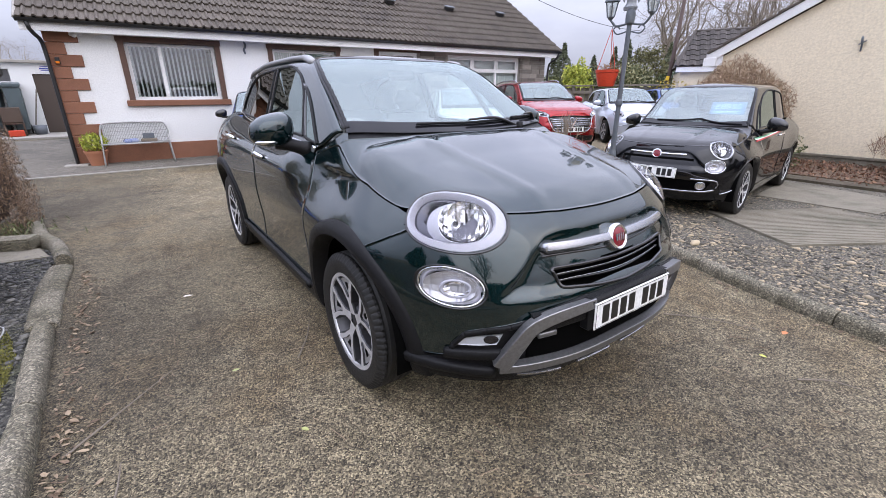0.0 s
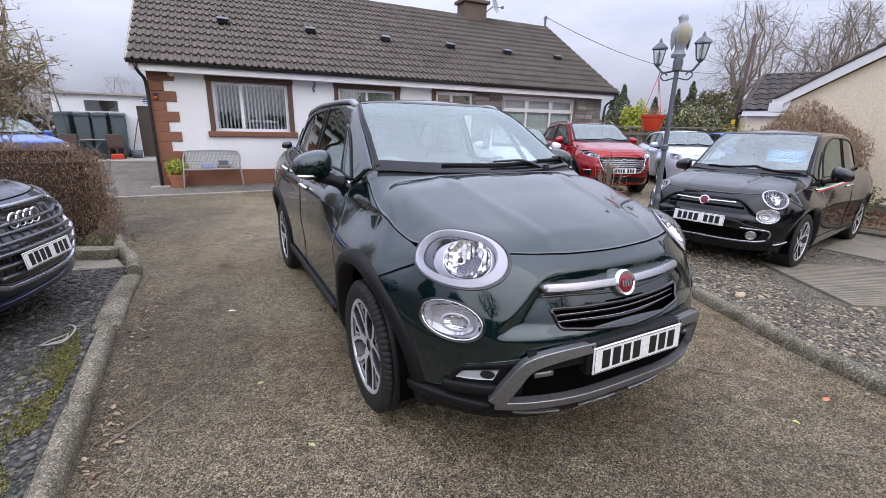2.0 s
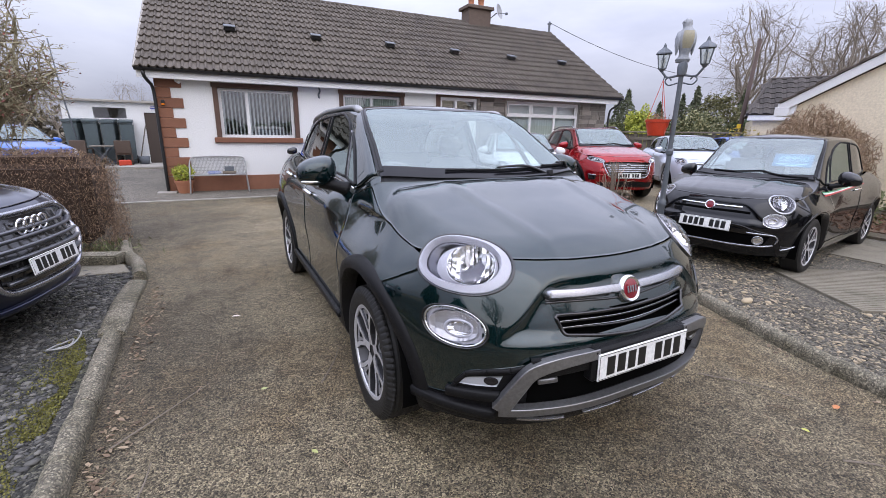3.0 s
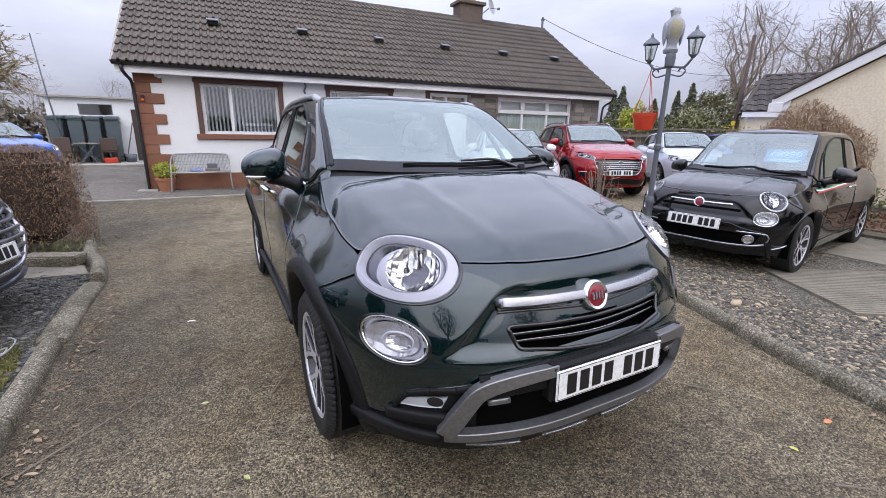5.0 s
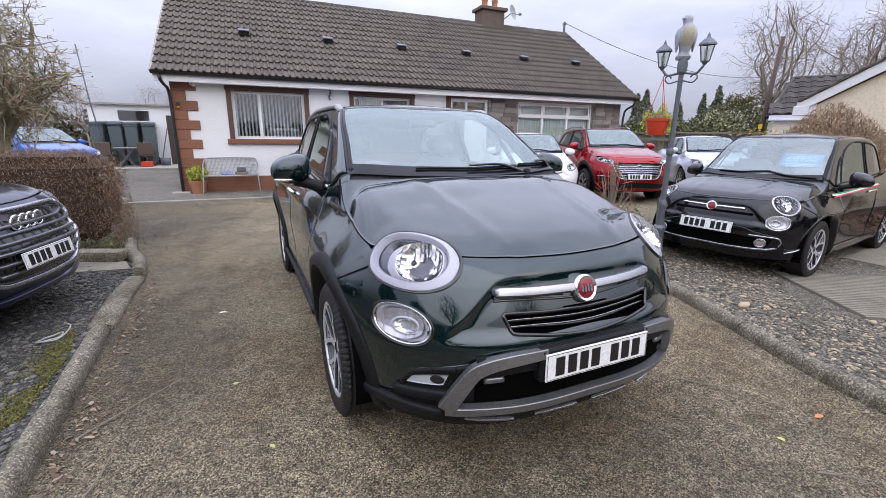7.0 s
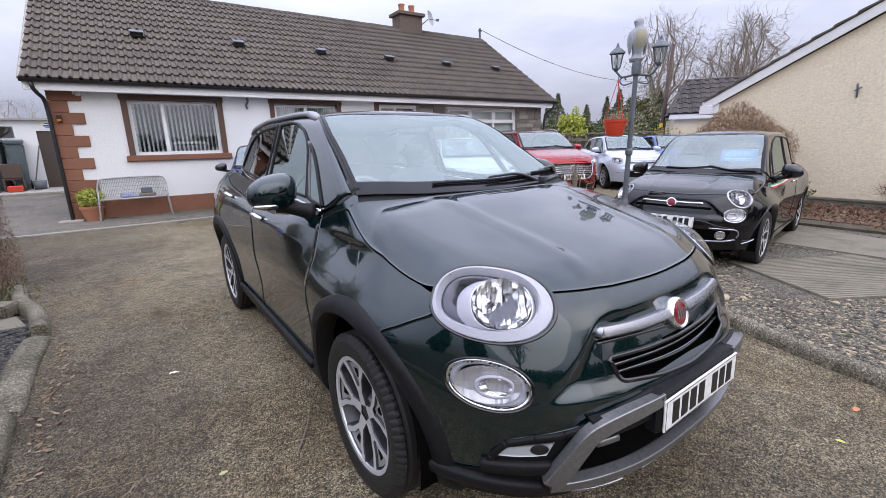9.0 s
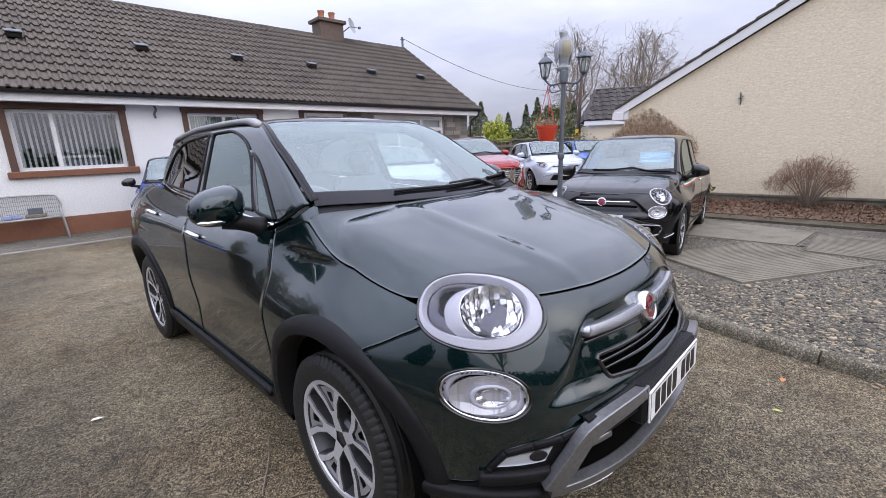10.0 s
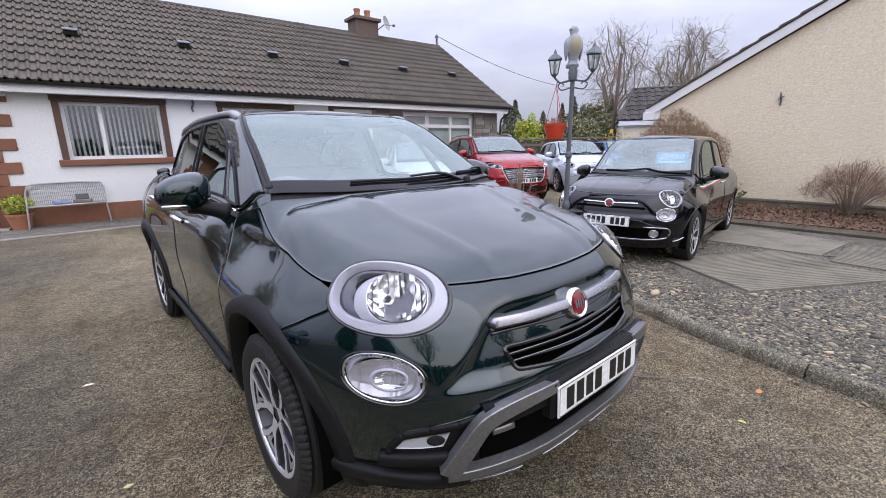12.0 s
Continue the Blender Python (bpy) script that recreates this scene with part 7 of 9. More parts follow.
def build_lamp_post():
    lamp = thing("street_lamp", "dark grey garden lamp post with two lanterns", "street lamp", pose(3.10, 1.335, 0, 2.2, -2.7, 0) @ pose(0, 0, 0, 0, 0, -82))
    part("base", lathe([(0.0, 0.0), (0.10, 0.0), (0.10, 0.05), (0.066, 0.10), (0.056, 0.34), (0.066, 0.36), (0.066, 0.40), (0.042, 0.43), (0.036, 0.62), (0.045, 0.64), (0.045, 0.68), (0.030, 0.72)], 24), GREY_METAL, lamp, "fluted base", True, 30)
    part("shaft", lathe([(0.030, 0.70), (0.026, 1.20), (0.038, 1.22), (0.038, 1.26), (0.026, 1.28), (0.024, 2.02), (0.045, 2.04), (0.05, 2.12), (0.04, 2.16), (0.0, 2.17)], 20), GREY_METAL, lamp, "", True, 30)
    part("flutes", merge(*[tube([(0.052 * math.cos(a), 0.052 * math.sin(a), 0.12), (0.046 * math.cos(a), 0.046 * math.sin(a), 0.33)], 0.011, 6) for a in np.linspace(0, 6.28, 12, endpoint=False)]), GREY_METAL, lamp)
    for s, top in ((-1, 0.0), (1, 0.02)):
        arm = part("bracket", merge(tube(line([(0, 0, 2.04), (s * 0.14, 0, 2.02), (s * 0.215, 0, 2.08 + top * 0.6)], 12), 0.012, 6), tube(line([(s * 0.03, 0, 1.96), (s * 0.12, 0, 1.94), (s * 0.17, 0, 1.99), (s * 0.13, 0, 2.02), (s * 0.10, 0, 1.99)], 16), 0.008, 6)), GREY_METAL, lamp, "scrolled iron bracket", True)
        zb = 2.10 + top * 0.8
        lan = link("lantern", None, lamp)
        lan.matrix_basis = Matrix.Translation((s * 0.22, 0, zb)) @ Matrix.Diagonal((0.86, 0.86, 0.86, 1))
        part("lantern_base", lathe([(0, -0.03), (0.02, -0.02), (0.035, 0.0), (0.05, 0.01), (0.05, 0.02)], 6), GREY_METAL, lan)
        part("lantern_roof", lathe([(0.105, 0.185), (0.10, 0.20), (0.05, 0.245), (0.035, 0.25), (0.02, 0.27), (0.018, 0.285), (0.006, 0.31), (0.0, 0.315)], 6), GREY_METAL, lan)
        part("lantern_bars", merge(*[tube([(0.048 * math.cos(a), 0.048 * math.sin(a), 0.015), (0.082 * math.cos(a), 0.082 * math.sin(a), 0.19)], 0.006, 5) for a in np.linspace(0, 2 * math.pi, 6, endpoint=False)]), GREY_METAL, lan)
        g = part("lantern_pane", lathe([(0.044, 0.018), (0.078, 0.19)], 6), LANTERN_GLASS, lan)
        g.visible_shadow = False
        part("lamp_bulb", lathe([(0, 0.02), (0.018, 0.02), (0.02, 0.06), (0.028, 0.10), (0.02, 0.14), (0, 0.15)], 12), UPVC, lan, "", True)
    return lamp


build_lamp_post()


def build_bird():
    """A perched bird of prey in painted resin, one plain shape."""
    v, f = lathe([(0.0, 0.0), (0.075, 0.0), (0.085, 0.03), (0.06, 0.06), (0.055, 0.085), (0.068, 0.14), (0.095, 0.21), (0.10, 0.27), (0.085, 0.33), (0.055, 0.365), (0.048, 0.385), (0.055, 0.41), (0.052, 0.44), (0.03, 0.465), (0.0, 0.47)], 22)
    v = np.array(v)
    v[:, 1] *= 0.85
    v[:, 1] += np.clip(0.16 - v[:, 2], 0, 0.2) * 0.3
    head = v[:, 2] > 0.38
    v[head, 0] -= 0.012
    w1 = lathe([(0.0, 0.0), (0.02, 0.03), (0.045, 0.12), (0.05, 0.20), (0.03, 0.25), (0.0, 0.27)], 10)
    wings = [(np.array(w1[0]) * (0.55, 1.5, 1.0) + (s * 0.088, 0.03, 0.07), w1[1]) for s in (-1, 1)]
    beak = tube(line([(-0.05, -0.02, 0.43), (-0.075, -0.03, 0.425), (-0.083, -0.03, 0.405)], 5), [0.016, 0.012, 0.009, 0.006, 0.002], 6)
    tail = (box_pair(-0.035, 0.035, 0.02, 0.08, 0.0, 0.12))
    bv, bf = merge((v, f), *wings, beak, tail)
    mid = np.array([bv[list(g)].mean(0) for g in bf])
    chest = (mid[:, 1] < -0.035) & (mid[:, 2] > 0.15) & (mid[:, 2] < 0.33) & (np.abs(mid[:, 0]) < 0.058)
    ob = tagged(link("bird_statue", mesh("bird_statue", bv, bf, [BIRD_PAINT, BIRD_CHEST], True, chest.astype(int).tolist(), 50)), "grey bird of prey statue with cream-yellow chest on lamp post", "statue")
    ob.matrix_basis = pose(3.01, 1.26, 2.165, 0, 0, -38) @ Matrix.Diagonal((0.86, 0.86, 0.88, 1))


build_bird()


def build_basket():
    b = thing("hanging_basket", "orange-red plastic hanging basket with trailing twigs", "basket", pose(2.96, 1.43, 1.50))
    part("bowl", lathe([(0.0, -0.09), (0.075, -0.09), (0.085, -0.085), (0.115, 0.03), (0.117, 0.055), (0.125, 0.057), (0.127, 0.085), (0.115, 0.085), (0.11, 0.05), (0.0, 0.045)], 28), RED_PLASTIC, b, "", True, 35)
    for a in (0.3, 2.4, 4.5):
        part("hanger", tube([(0.115 * math.cos(a), 0.115 * math.sin(a), 0.07), (0.0, 0.0, 0.50)], 0.004, 4), RED_PLASTIC, b)
    part("hook", tube(line([(0, 0, 0.50), (0.01, 0, 0.53), (0.0, 0, 0.555)], 6), 0.006, 5), GREY_METAL, b)
    r = np.random.default_rng(5)
    pts = np.stack([r.normal(0, 0.05, 140), r.normal(0, 0.05, 140), r.uniform(0.05, 0.14, 140)], 1)
    v, f = leaf_quads(pts, 0.07, 0.008, 0.3)
    growth("plant", (v, f), TWIG_BROWN, b, "dry dead plant")


build_basket()


# ---- plants ----
def twiggy_bush(name, place, radius, height, n, mat, label, seed, length=0.22, width=0.006, core=None, squash=0.8, leaves=None, shell=False):
    """A shrub of fine upright twigs in a dome, bare stems inside."""
    r = np.random.default_rng(seed)
    global rng
    rng = r
    b = thing(name, label, "shrub", pose(*place))
    stems = []
    for _ in range(26):
        a, q = r.uniform(0, 6.28), r.uniform(0.1, 1)
        tip = np.array([math.cos(a) * radius * q, math.sin(a) * radius * squash * q, height * (0.95 - 0.35 * q)])
        stems.append(tube(line([(0.03 * math.cos(a), 0.03 * math.sin(a), 0), tuple(tip * (0.45, 0.45, 0.55)), tuple(tip)], 6), np.linspace(0.012, 0.004, 6), 4, False))
    growth("stem_growth", merge(*stems), BARE_WOOD, b)
    d = r.normal(size=(n, 3))
    d /= np.linalg.norm(d, axis=1)[:, None]
    d[:, 2] = np.abs(d[:, 2]) if not shell else d[:, 2]
    q = r.uniform(0.35, 1, n)[:, None] ** 0.5
    lump = np.array([1 + 0.22 * noise.noise(Vector(x) * 2.2 + Vector((seed, 0, 0))) for x in d])[:, None]
    c = d * q * lump * (radius, radius * squash, height * 0.62) + (0, 0, height * (0.34 if not shell else 0.5))
    v, f = leaf_quads(c, length, width, 0.45)
    growth("twig_growth", (v, f), mat, b)
    if leaves is not None:
        v, f = leaf_quads(c[: n // 2] + r.normal(size=(n // 2, 3)) * 0.03, 0.045, 0.03)
        growth("leaves", (v, f), leaves, b)
    return b


def hedge():
    """A clipped brown hedge, its end rounded."""
    global rng
    rng = np.random.default_rng(31)
    h = thing("hedge", "clipped brown leafless hedge beside parked car", "hedge", pose(-2.90, 4.50, 0, 0, 0, -5))
    L, D, H = 4.2, 1.0, 1.16
    # solid box coloured dark: the shade between the twigs is painted in
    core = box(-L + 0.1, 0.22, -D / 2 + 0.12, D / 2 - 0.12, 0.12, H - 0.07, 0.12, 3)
    part("inner_growth", core, material("dark core for hedge shade", (0.05, 0.030, 0.019), 1.0, spot=(0.03, 0.018, 0.012), scale=40, fine=120, bump=1.0, bump_scale=50), h)
    n = 230000
    r = rng
    x, y, z = r.uniform(-L, 0.40, n), r.uniform(-D / 2 - 0.06, D / 2 + 0.06, n), r.uniform(0.05, H, n)
    wob = np.array([noise.noise((a * 2.5, b * 2.5, c * 2.5)) for a, b, c in zip(x, y, z)]) * 0.07
    side = (np.clip(np.abs(y) / (D / 2), 0, 2) ** 5 + (z / H) ** 6 + np.clip((x + 0.25) / 0.6, 0, 2) ** 3) ** (1 / 5)
    keep = (side + wob < 1.03) & (side + wob > 0.86)
    c = np.stack([x, y, z], 1)[keep]
    v, f = leaf_quads(c, 0.050, 0.0042, 0.45)
    growth("twig_growth", (v, f), BEECH, h)
    v, f = leaf_quads(c[::9] + r.normal(size=(len(c[::9]), 3)) * 0.02, 0.022, 0.012, 0.1)
    growth("dead_leaves", (v, f), BEECH, h)
    v, f = leaf_quads(np.stack([r.normal(0.25, 0.2, 260), r.normal(-0.45, 0.12, 260), r.uniform(0.02, 0.16, 260)], 1), 0.07, 0.012, 0.6)
    growth("grass_tuft", (v, f), GREENS, h, "green weeds at hedge foot")


hedge()


def crown_tree(fork, centre, radii, counts, thick, seed, spur, low=-0.35, twigs=0.05, base=(0, 0, 0)):
    """A trunk whose limbs, branches and spurs fill a rounded, uneven crown. Returns the limbs, the twigs and the spur tips."""
    r = np.random.default_rng(seed)
    fork, centre, radii = np.array(fork, float), np.array(centre, float), np.array(radii, float)
    fine, tips = [], []
    parts = [tube(line([base, tuple(fork * 0.5 + np.array(base) * 0.5 + r.normal(size=3) * (0.04, 0.04, 0)), tuple(fork)], 8), np.linspace(thick, thick * 0.7, 8), 8, False)]

    def shell(d, k):
        d = d / (np.linalg.norm(d) + 1e-9)
        return centre + d * radii * k * (1 + 0.09 * noise.noise(Vector(d) * 2.6 + Vector((seed * 1.3, 0, 0))))

    def curve(a, b, sag, n, r0, r1, sides):
        mid = (a + b) / 2 + r.normal(size=3) * sag * np.linalg.norm(b - a)
        mid[2] += 0.10 * np.linalg.norm(b - a)
        mid[:2] = mid[:2] * 0.96 + centre[:2] * 0.04
        p = line([tuple(a), tuple(mid), tuple(b)], n)
        p[1:-1] += r.normal(size=(n - 2, 3)) * 0.025 * np.linalg.norm(b - a)
        (parts if sides > 4 else fine).append(tube(p, np.linspace(r0, r1, n), sides, False))
        return p

    for i in range(counts[0]):
        d = np.array([math.cos(i * 2.4), math.sin(i * 2.4), low + (1.05 - low) * r.random()])
        d[:2] *= math.sqrt(max(0.05, 1 - min(1, d[2] * d[2])))
        limb = curve(fork + (0, 0, -0.2 * thick * i / counts[0]), shell(d, r.uniform(0.6, 0.9)), 0.10, 9, thick * r.uniform(0.35, 0.6), thick * 0.13, 5)
        for _ in range(counts[1]):
            q = limb[r.integers(3, 9)]
            out = (q - centre) / radii
            branch = curve(q, shell(out + r.normal(size=3) * 0.55, r.uniform(0.62, 1.0)), 0.10, 6, thick * twigs * 2.2, thick * twigs, 4)
            for _ in range(counts[2]):
                q2 = branch[r.integers(1, 6)]
                d2 = (q2 - centre) / np.linalg.norm(radii) * 1.2 + r.normal(size=3) * 0.55 + (0, 0, 0.15)
                tip = q2 + d2 / np.linalg.norm(d2) * spur * r.uniform(0.4, 1.3)
                curve(q2, tip, 0.12, 4, thick * twigs, thick * twigs * 0.45, 3)
                tips.append(tip)
    return merge(*parts), merge(*fine), np.array(tips)


def garden_tree():
    """The budding tree behind the hedge, its crown trimmed to a loose ball."""
    global rng
    t = thing("tree", "bare garden tree with red buds and lichened branches", "tree", pose(-3.98, 5.40, 0))
    limbs, twigs, tips = crown_tree((0.1, 0, 1.25), (0, 0.05, 2.10), (1.08, 1.05, 1.14), (26, 14, 16), 0.085, 12, 0.10, -0.5, 0.045)
    part("trunk", limbs, PALE_BARK, t, "lichened trunk and limbs", True)
    growth("branch_growth", twigs, LICHEN_TWIG, t)
    rng = np.random.default_rng(9)
    growth("twig_growth", leaf_quads(tips[::3] + rng.normal(size=(len(tips[::3]), 3)) * 0.03, 0.05, 0.007, 0.1), RED_TWIG, t)
    growth("bud_growth", leaf_quads(tips[::9] + rng.normal(size=(len(tips[::9]), 3)) * 0.02, 0.034, 0.022), BUDS, t)


garden_tree()


def far_tree(place, height, seed, half, counts=(14, 10, 9), thick=0.2):
    t = thing("tree", "tall bare winter tree with fine branching", "tree", pose(*place), "bare trees behind the houses")
    rz = height * 0.36
    limbs, twigs, tips = crown_tree((0, 0, height * 0.30), (0, 0, height - rz), (half, half, rz), counts, thick, seed, half * 0.26, 0.05, 0.04)
    part("trunk", limbs, HAZED_BARK, t)
    growth("branch_growth", twigs, HAZED_BARK, t)
    global rng
    rng = np.random.default_rng(seed)
    growth("twig_growth", leaf_quads(tips + rng.normal(size=(len(tips), 3)) * half * 0.04, half * 0.13, 0.010, 0.3), HAZED_BARK, t)


far_tree((30.1, 15.6, 0), 9.9, 3, 2.9)
far_tree((32.3, 11.2, 0), 9.3, 14, 2.75)
far_tree((35.0, 13.8, 0), 9.0, 25, 2.6, (12, 9, 8))
for x, y, h, sd in ((-9.5, 32.0, 4.3, 37), (-6.0, 34.0, 4.6, 48), (-3.2, 35.0, 4.5, 49)):
    far_tree((x, y, 0), h, sd, 1.5, (10, 6, 6), 0.06)


def conifer(place, height, radius, seed, mat=CONIFER):
    t = thing("conifer", "dark green conifer behind garden fence", "tree", pose(*place), "conifers behind the fence")
    part("trunk", tube([(0, 0, 0), (0, 0, height * 0.96)], [0.12, 0.015], 6), BARE_WOOD, t)
    r = np.random.default_rng(seed)
    global rng
    rng = r
    n = int(2100 * height / 4)
    q = r.uniform(0.06, 1, n)
    a = r.uniform(0, 6.28, n)
    whorl = 0.62 + 0.38 * np.abs(np.sin(q * height * 4.5 + a * 0.3))
    rr = radius * (1 - q) ** 0.85 * whorl * r.uniform(0.25, 1, n) ** 0.5
    c = np.stack([np.cos(a) * rr, np.sin(a) * rr, q * height - rr * 0.25], 1)
    growth("needles", leaf_quads(c, 0.20, 0.055, -0.1), mat, t)


for i, (x, y, h, w) in enumerate(((20.25, 12.4, 3.85, 0.75), (19.9, 12.9, 3.5, 0.6), (16.8, 13.65, 3.6, 0.8), (17.3, 14.6, 3.5, 0.7), (22.15, 11.2, 3.7, 0.8), (19.0, 13.5, 3.1, 0.7), (21.4, 13.2, 3.5, 0.8), (15.6, 14.6, 3.1, 0.8))):
    conifer((x, y, 0), h, w * 1.6, 60 + i)


VARIEGATED = foliage("variegated leaves", (0.06, 0.075, 0.03), (0.36, 0.34, 0.18), (0.13, 0.14, 0.06))
OLIVE = foliage("olive conifer sprays", (0.05, 0.055, 0.02), (0.17, 0.155, 0.06))


def leafy_mound(name, place, radius, height, n, mat, label, seed, leaf=0.12, squash=1.0):
    b = thing(name, label, "shrub", pose(*place))
    r = np.random.default_rng(seed)
    global rng
    rng = r
    d = r.normal(size=(n, 3))
    d /= np.linalg.norm(d, axis=1)[:, None]
    lump = np.array([1 + 0.35 * noise.noise(Vector(q) * 2.4 + Vector((seed * 1.7, 0, 0))) for q in d])[:, None]
    c = d * lump * r.uniform(0.65, 1, n)[:, None] * (radius, radius * squash, height / 2) + (0, 0, height / 2)
    c = c[c[:, 2] > 0.02]
    growth("leaves", leaf_quads(c, leaf, leaf * 0.55), mat, b)
    growth("stem_growth", merge(*[tube(line([(0, 0, 0), (math.cos(a) * radius * 0.4, math.sin(a) * radius * 0.4, height * 0.6)], 4), [0.03, 0.02, 0.015, 0.008], 4) for a in np.linspace(0, 6.28, 7, endpoint=False)]), BARE_WOOD, b)
    return b


for i, (x, y, rad, h, mt, lb) in enumerate(((14.2, 10.7, 0.62, 2.55, LIME, "bright yellow-green shrub behind fence"), (13.6, 11.5, 0.85, 1.95, GREENS, "clipped green shrub behind fence"), (16.2, 9.6, 1.15, 2.45, VARIEGATED, "pale variegated shrub behind fence"), (15.2, 10.5, 0.8, 2.1, GREENS, "olive green shrub behind fence"), (19.9, 11.0, 0.95, 3.6, OLIVE, "tall rounded olive-green conifer behind fence"), (18.4, 8.6, 1.0, 2.2, EVERGREEN, "dark evergreen shrub behind fence"), (17.6, 12.0, 1.3, 2.2, EVERGREEN, "dark evergreen shrub behind fence"))):
    leafy_mound("shrub", (x, y, 0), rad, h, 6500, mt, lb, 80 + i, 0.12)
leafy_mound("shrub", (2.95, 1.75, 0.02), 0.34, 0.5, 500, GREENS, "low green plants at lamp post foot", 91, 0.06)
leafy_mound("shrub", (7.6, 1.15, 0.05), 0.42, 0.75, 900, GREENS, "small leafy green shrub by cream wall", 92, 0.06)
leafy_mound("shrub", (14.2, 6.6, 0), 0.9, 1.75, 1400, foliage("golden shrub leaves", (0.25, 0.18, 0.02), (0.5, 0.38, 0.06)), "golden yellow shrub by rear house", 93, 0.09)
twiggy_bush("bush", (8.1, 2.13, 0.0), 1.02, 1.98, 15000, TWIG_BROWN, "dense straw-brown leafless bush by cream wall", 41, 0.15, 0.011, squash=0.95)
twiggy_bush("shrub", (8.55, -0.58, 0.07), 0.82, 0.98, 1500, RED_TWIG, "bare reddish twiggy shrub in flower bed", 42, 0.26, 0.007)
twiggy_bush("shrub", (2.75, 1.75, 0.02), 0.28, 1.2, 130, RED_TWIG, "bare thorny climber beside lamp post", 43, 0.22, 0.008)


def build_fence():
    """A boarded garden fence of posts, rails and upright boards."""
    fence = thing("fence", "weathered grey-brown timber garden fence", "fence", pose(12.25, 10.05, 0, 0, 0, -58))
    for k in range(7):
        part("post", box(k * 0.62 - 0.045, k * 0.62 + 0.045, -0.05, 0.05, 0, 1.55, 0.01), FENCE_WOOD, fence)
    for z in (0.35, 0.85, 1.3):
        part("rail", box(-0.1, 3.9, -0.09, -0.052, z, z + 0.09), FENCE_WOOD, fence)
    part("cap_rail", box(-0.1, 3.9, -0.11, 0.09, 1.552, 1.60, 0.006), FENCE_WOOD, fence)
    bm = mesh("board", *box_pair(0, 0.14, 0.055, 0.075, 0.05, 1.5), FENCE_WOOD, False)
    for k in range(25):
        link("board", bm, fence, matrix=Matrix.Translation((k * 0.155 - 0.05, 0, 0)))


build_fence()
pole = thing("utility_pole", "dark timber utility pole with yellow tag", "pole", pose(15.4, 7.5, 0, 0, 4.5, 0))
part("timber", tube([(0, 0, 0), (0, 0, 4.75)], [0.085, 0.06], 12), material("tarred pole", (0.07, 0.05, 0.045), 0.9, spot=(0.1, 0.07, 0.06), scale=6), pole, smooth=True)
part("tag", box(-0.115, -0.075, -0.06, 0.06, 1.75, 1.90), material("yellow tag", (0.75, 0.5, 0.03), 0.6), pole, "yellow tag")
cab0, cab1 = np.array((10.98, 12.95, 5.75)), np.array((36.0, 16.0, 6.5))
tc = np.linspace(0, 1, 30)
tagged(part("overhead_cable", tube(cab0 + (cab1 - cab0) * tc[:, None] - np.stack([0 * tc, 0 * tc, 4 * tc * (1 - tc) * 1.4], 1), 0.012, 4), BLACK_PIPE, None), "thin black overhead cable from roof bracket", "cable")


# ---- shed and what stands before it ----
BIN_PLASTIC = material("dark green bin plastic", (0.065, 0.085, 0.09), 0.5, spot=(0.085, 0.11, 0.115), scale=6)
RATTAN = material("brown woven rattan", (0.06, 0.04, 0.03), 0.8, spot=(0.1, 0.07, 0.05), scale=60)


def build_shed():
    s = thing("shed", "white painted flat-roofed shed with brown door", "shed", pose(-1.2, 20, 0.05, 0, 0, 2))
    win, door = (-4.25, -3.2, 1.75, 2.15), (-2.62, -1.7, 0.0, 2.0)
    part("front_wall", wall_with_openings(-5.2, -0.2, 0, 2.35, 0, 0.2, [win, door]), ROUGHCAST, s)
    part("side_wall", merge(box_pair(-5.2, -5.0, 0.2, 4, 0, 2.35), box_pair(-0.4, -0.2, 0.2, 4, 0, 2.35), box_pair(-5.2, -0.2, 4, 4.2, 0, 2.35)), ROUGHCAST, s)
    part("roof", box(-5.35, -0.05, -0.18, 4.3, 2.351, 2.44, 0.01), CONCRETE, s, "flat pale grey roof")
    part("door", box(-2.62, -1.7, 0.05, 0.1, 0.0, 2.0, 0.006), material("dark brown door", (0.055, 0.038, 0.028), 0.6), s, "dark brown door")
    part("window_pane", (np.array([(-4.25, 0.1, 1.75), (-3.2, 0.1, 1.75), (-3.2, 0.1, 2.15), (-4.25, 0.1, 2.15)]), [(0, 1, 2, 3)]), HOUSE_GLASS, s)
    sign = part("sign", box(-2.45, -1.75, -0.02, -0.001, 2.06, 2.30), UPVC, s, "small white sign with blue bars")
    part("sign_bars", merge(box_pair(-2.35, -1.85, -0.026, -0.021, 2.24, 2.265), box_pair(-2.38, -1.82, -0.026, -0.021, 2.15, 2.20), box_pair(-2.35, -1.85, -0.026, -0.021, 2.10, 2.125)), material("blue print", (0.05, 0.06, 0.3), 0.6), sign)


build_shed()


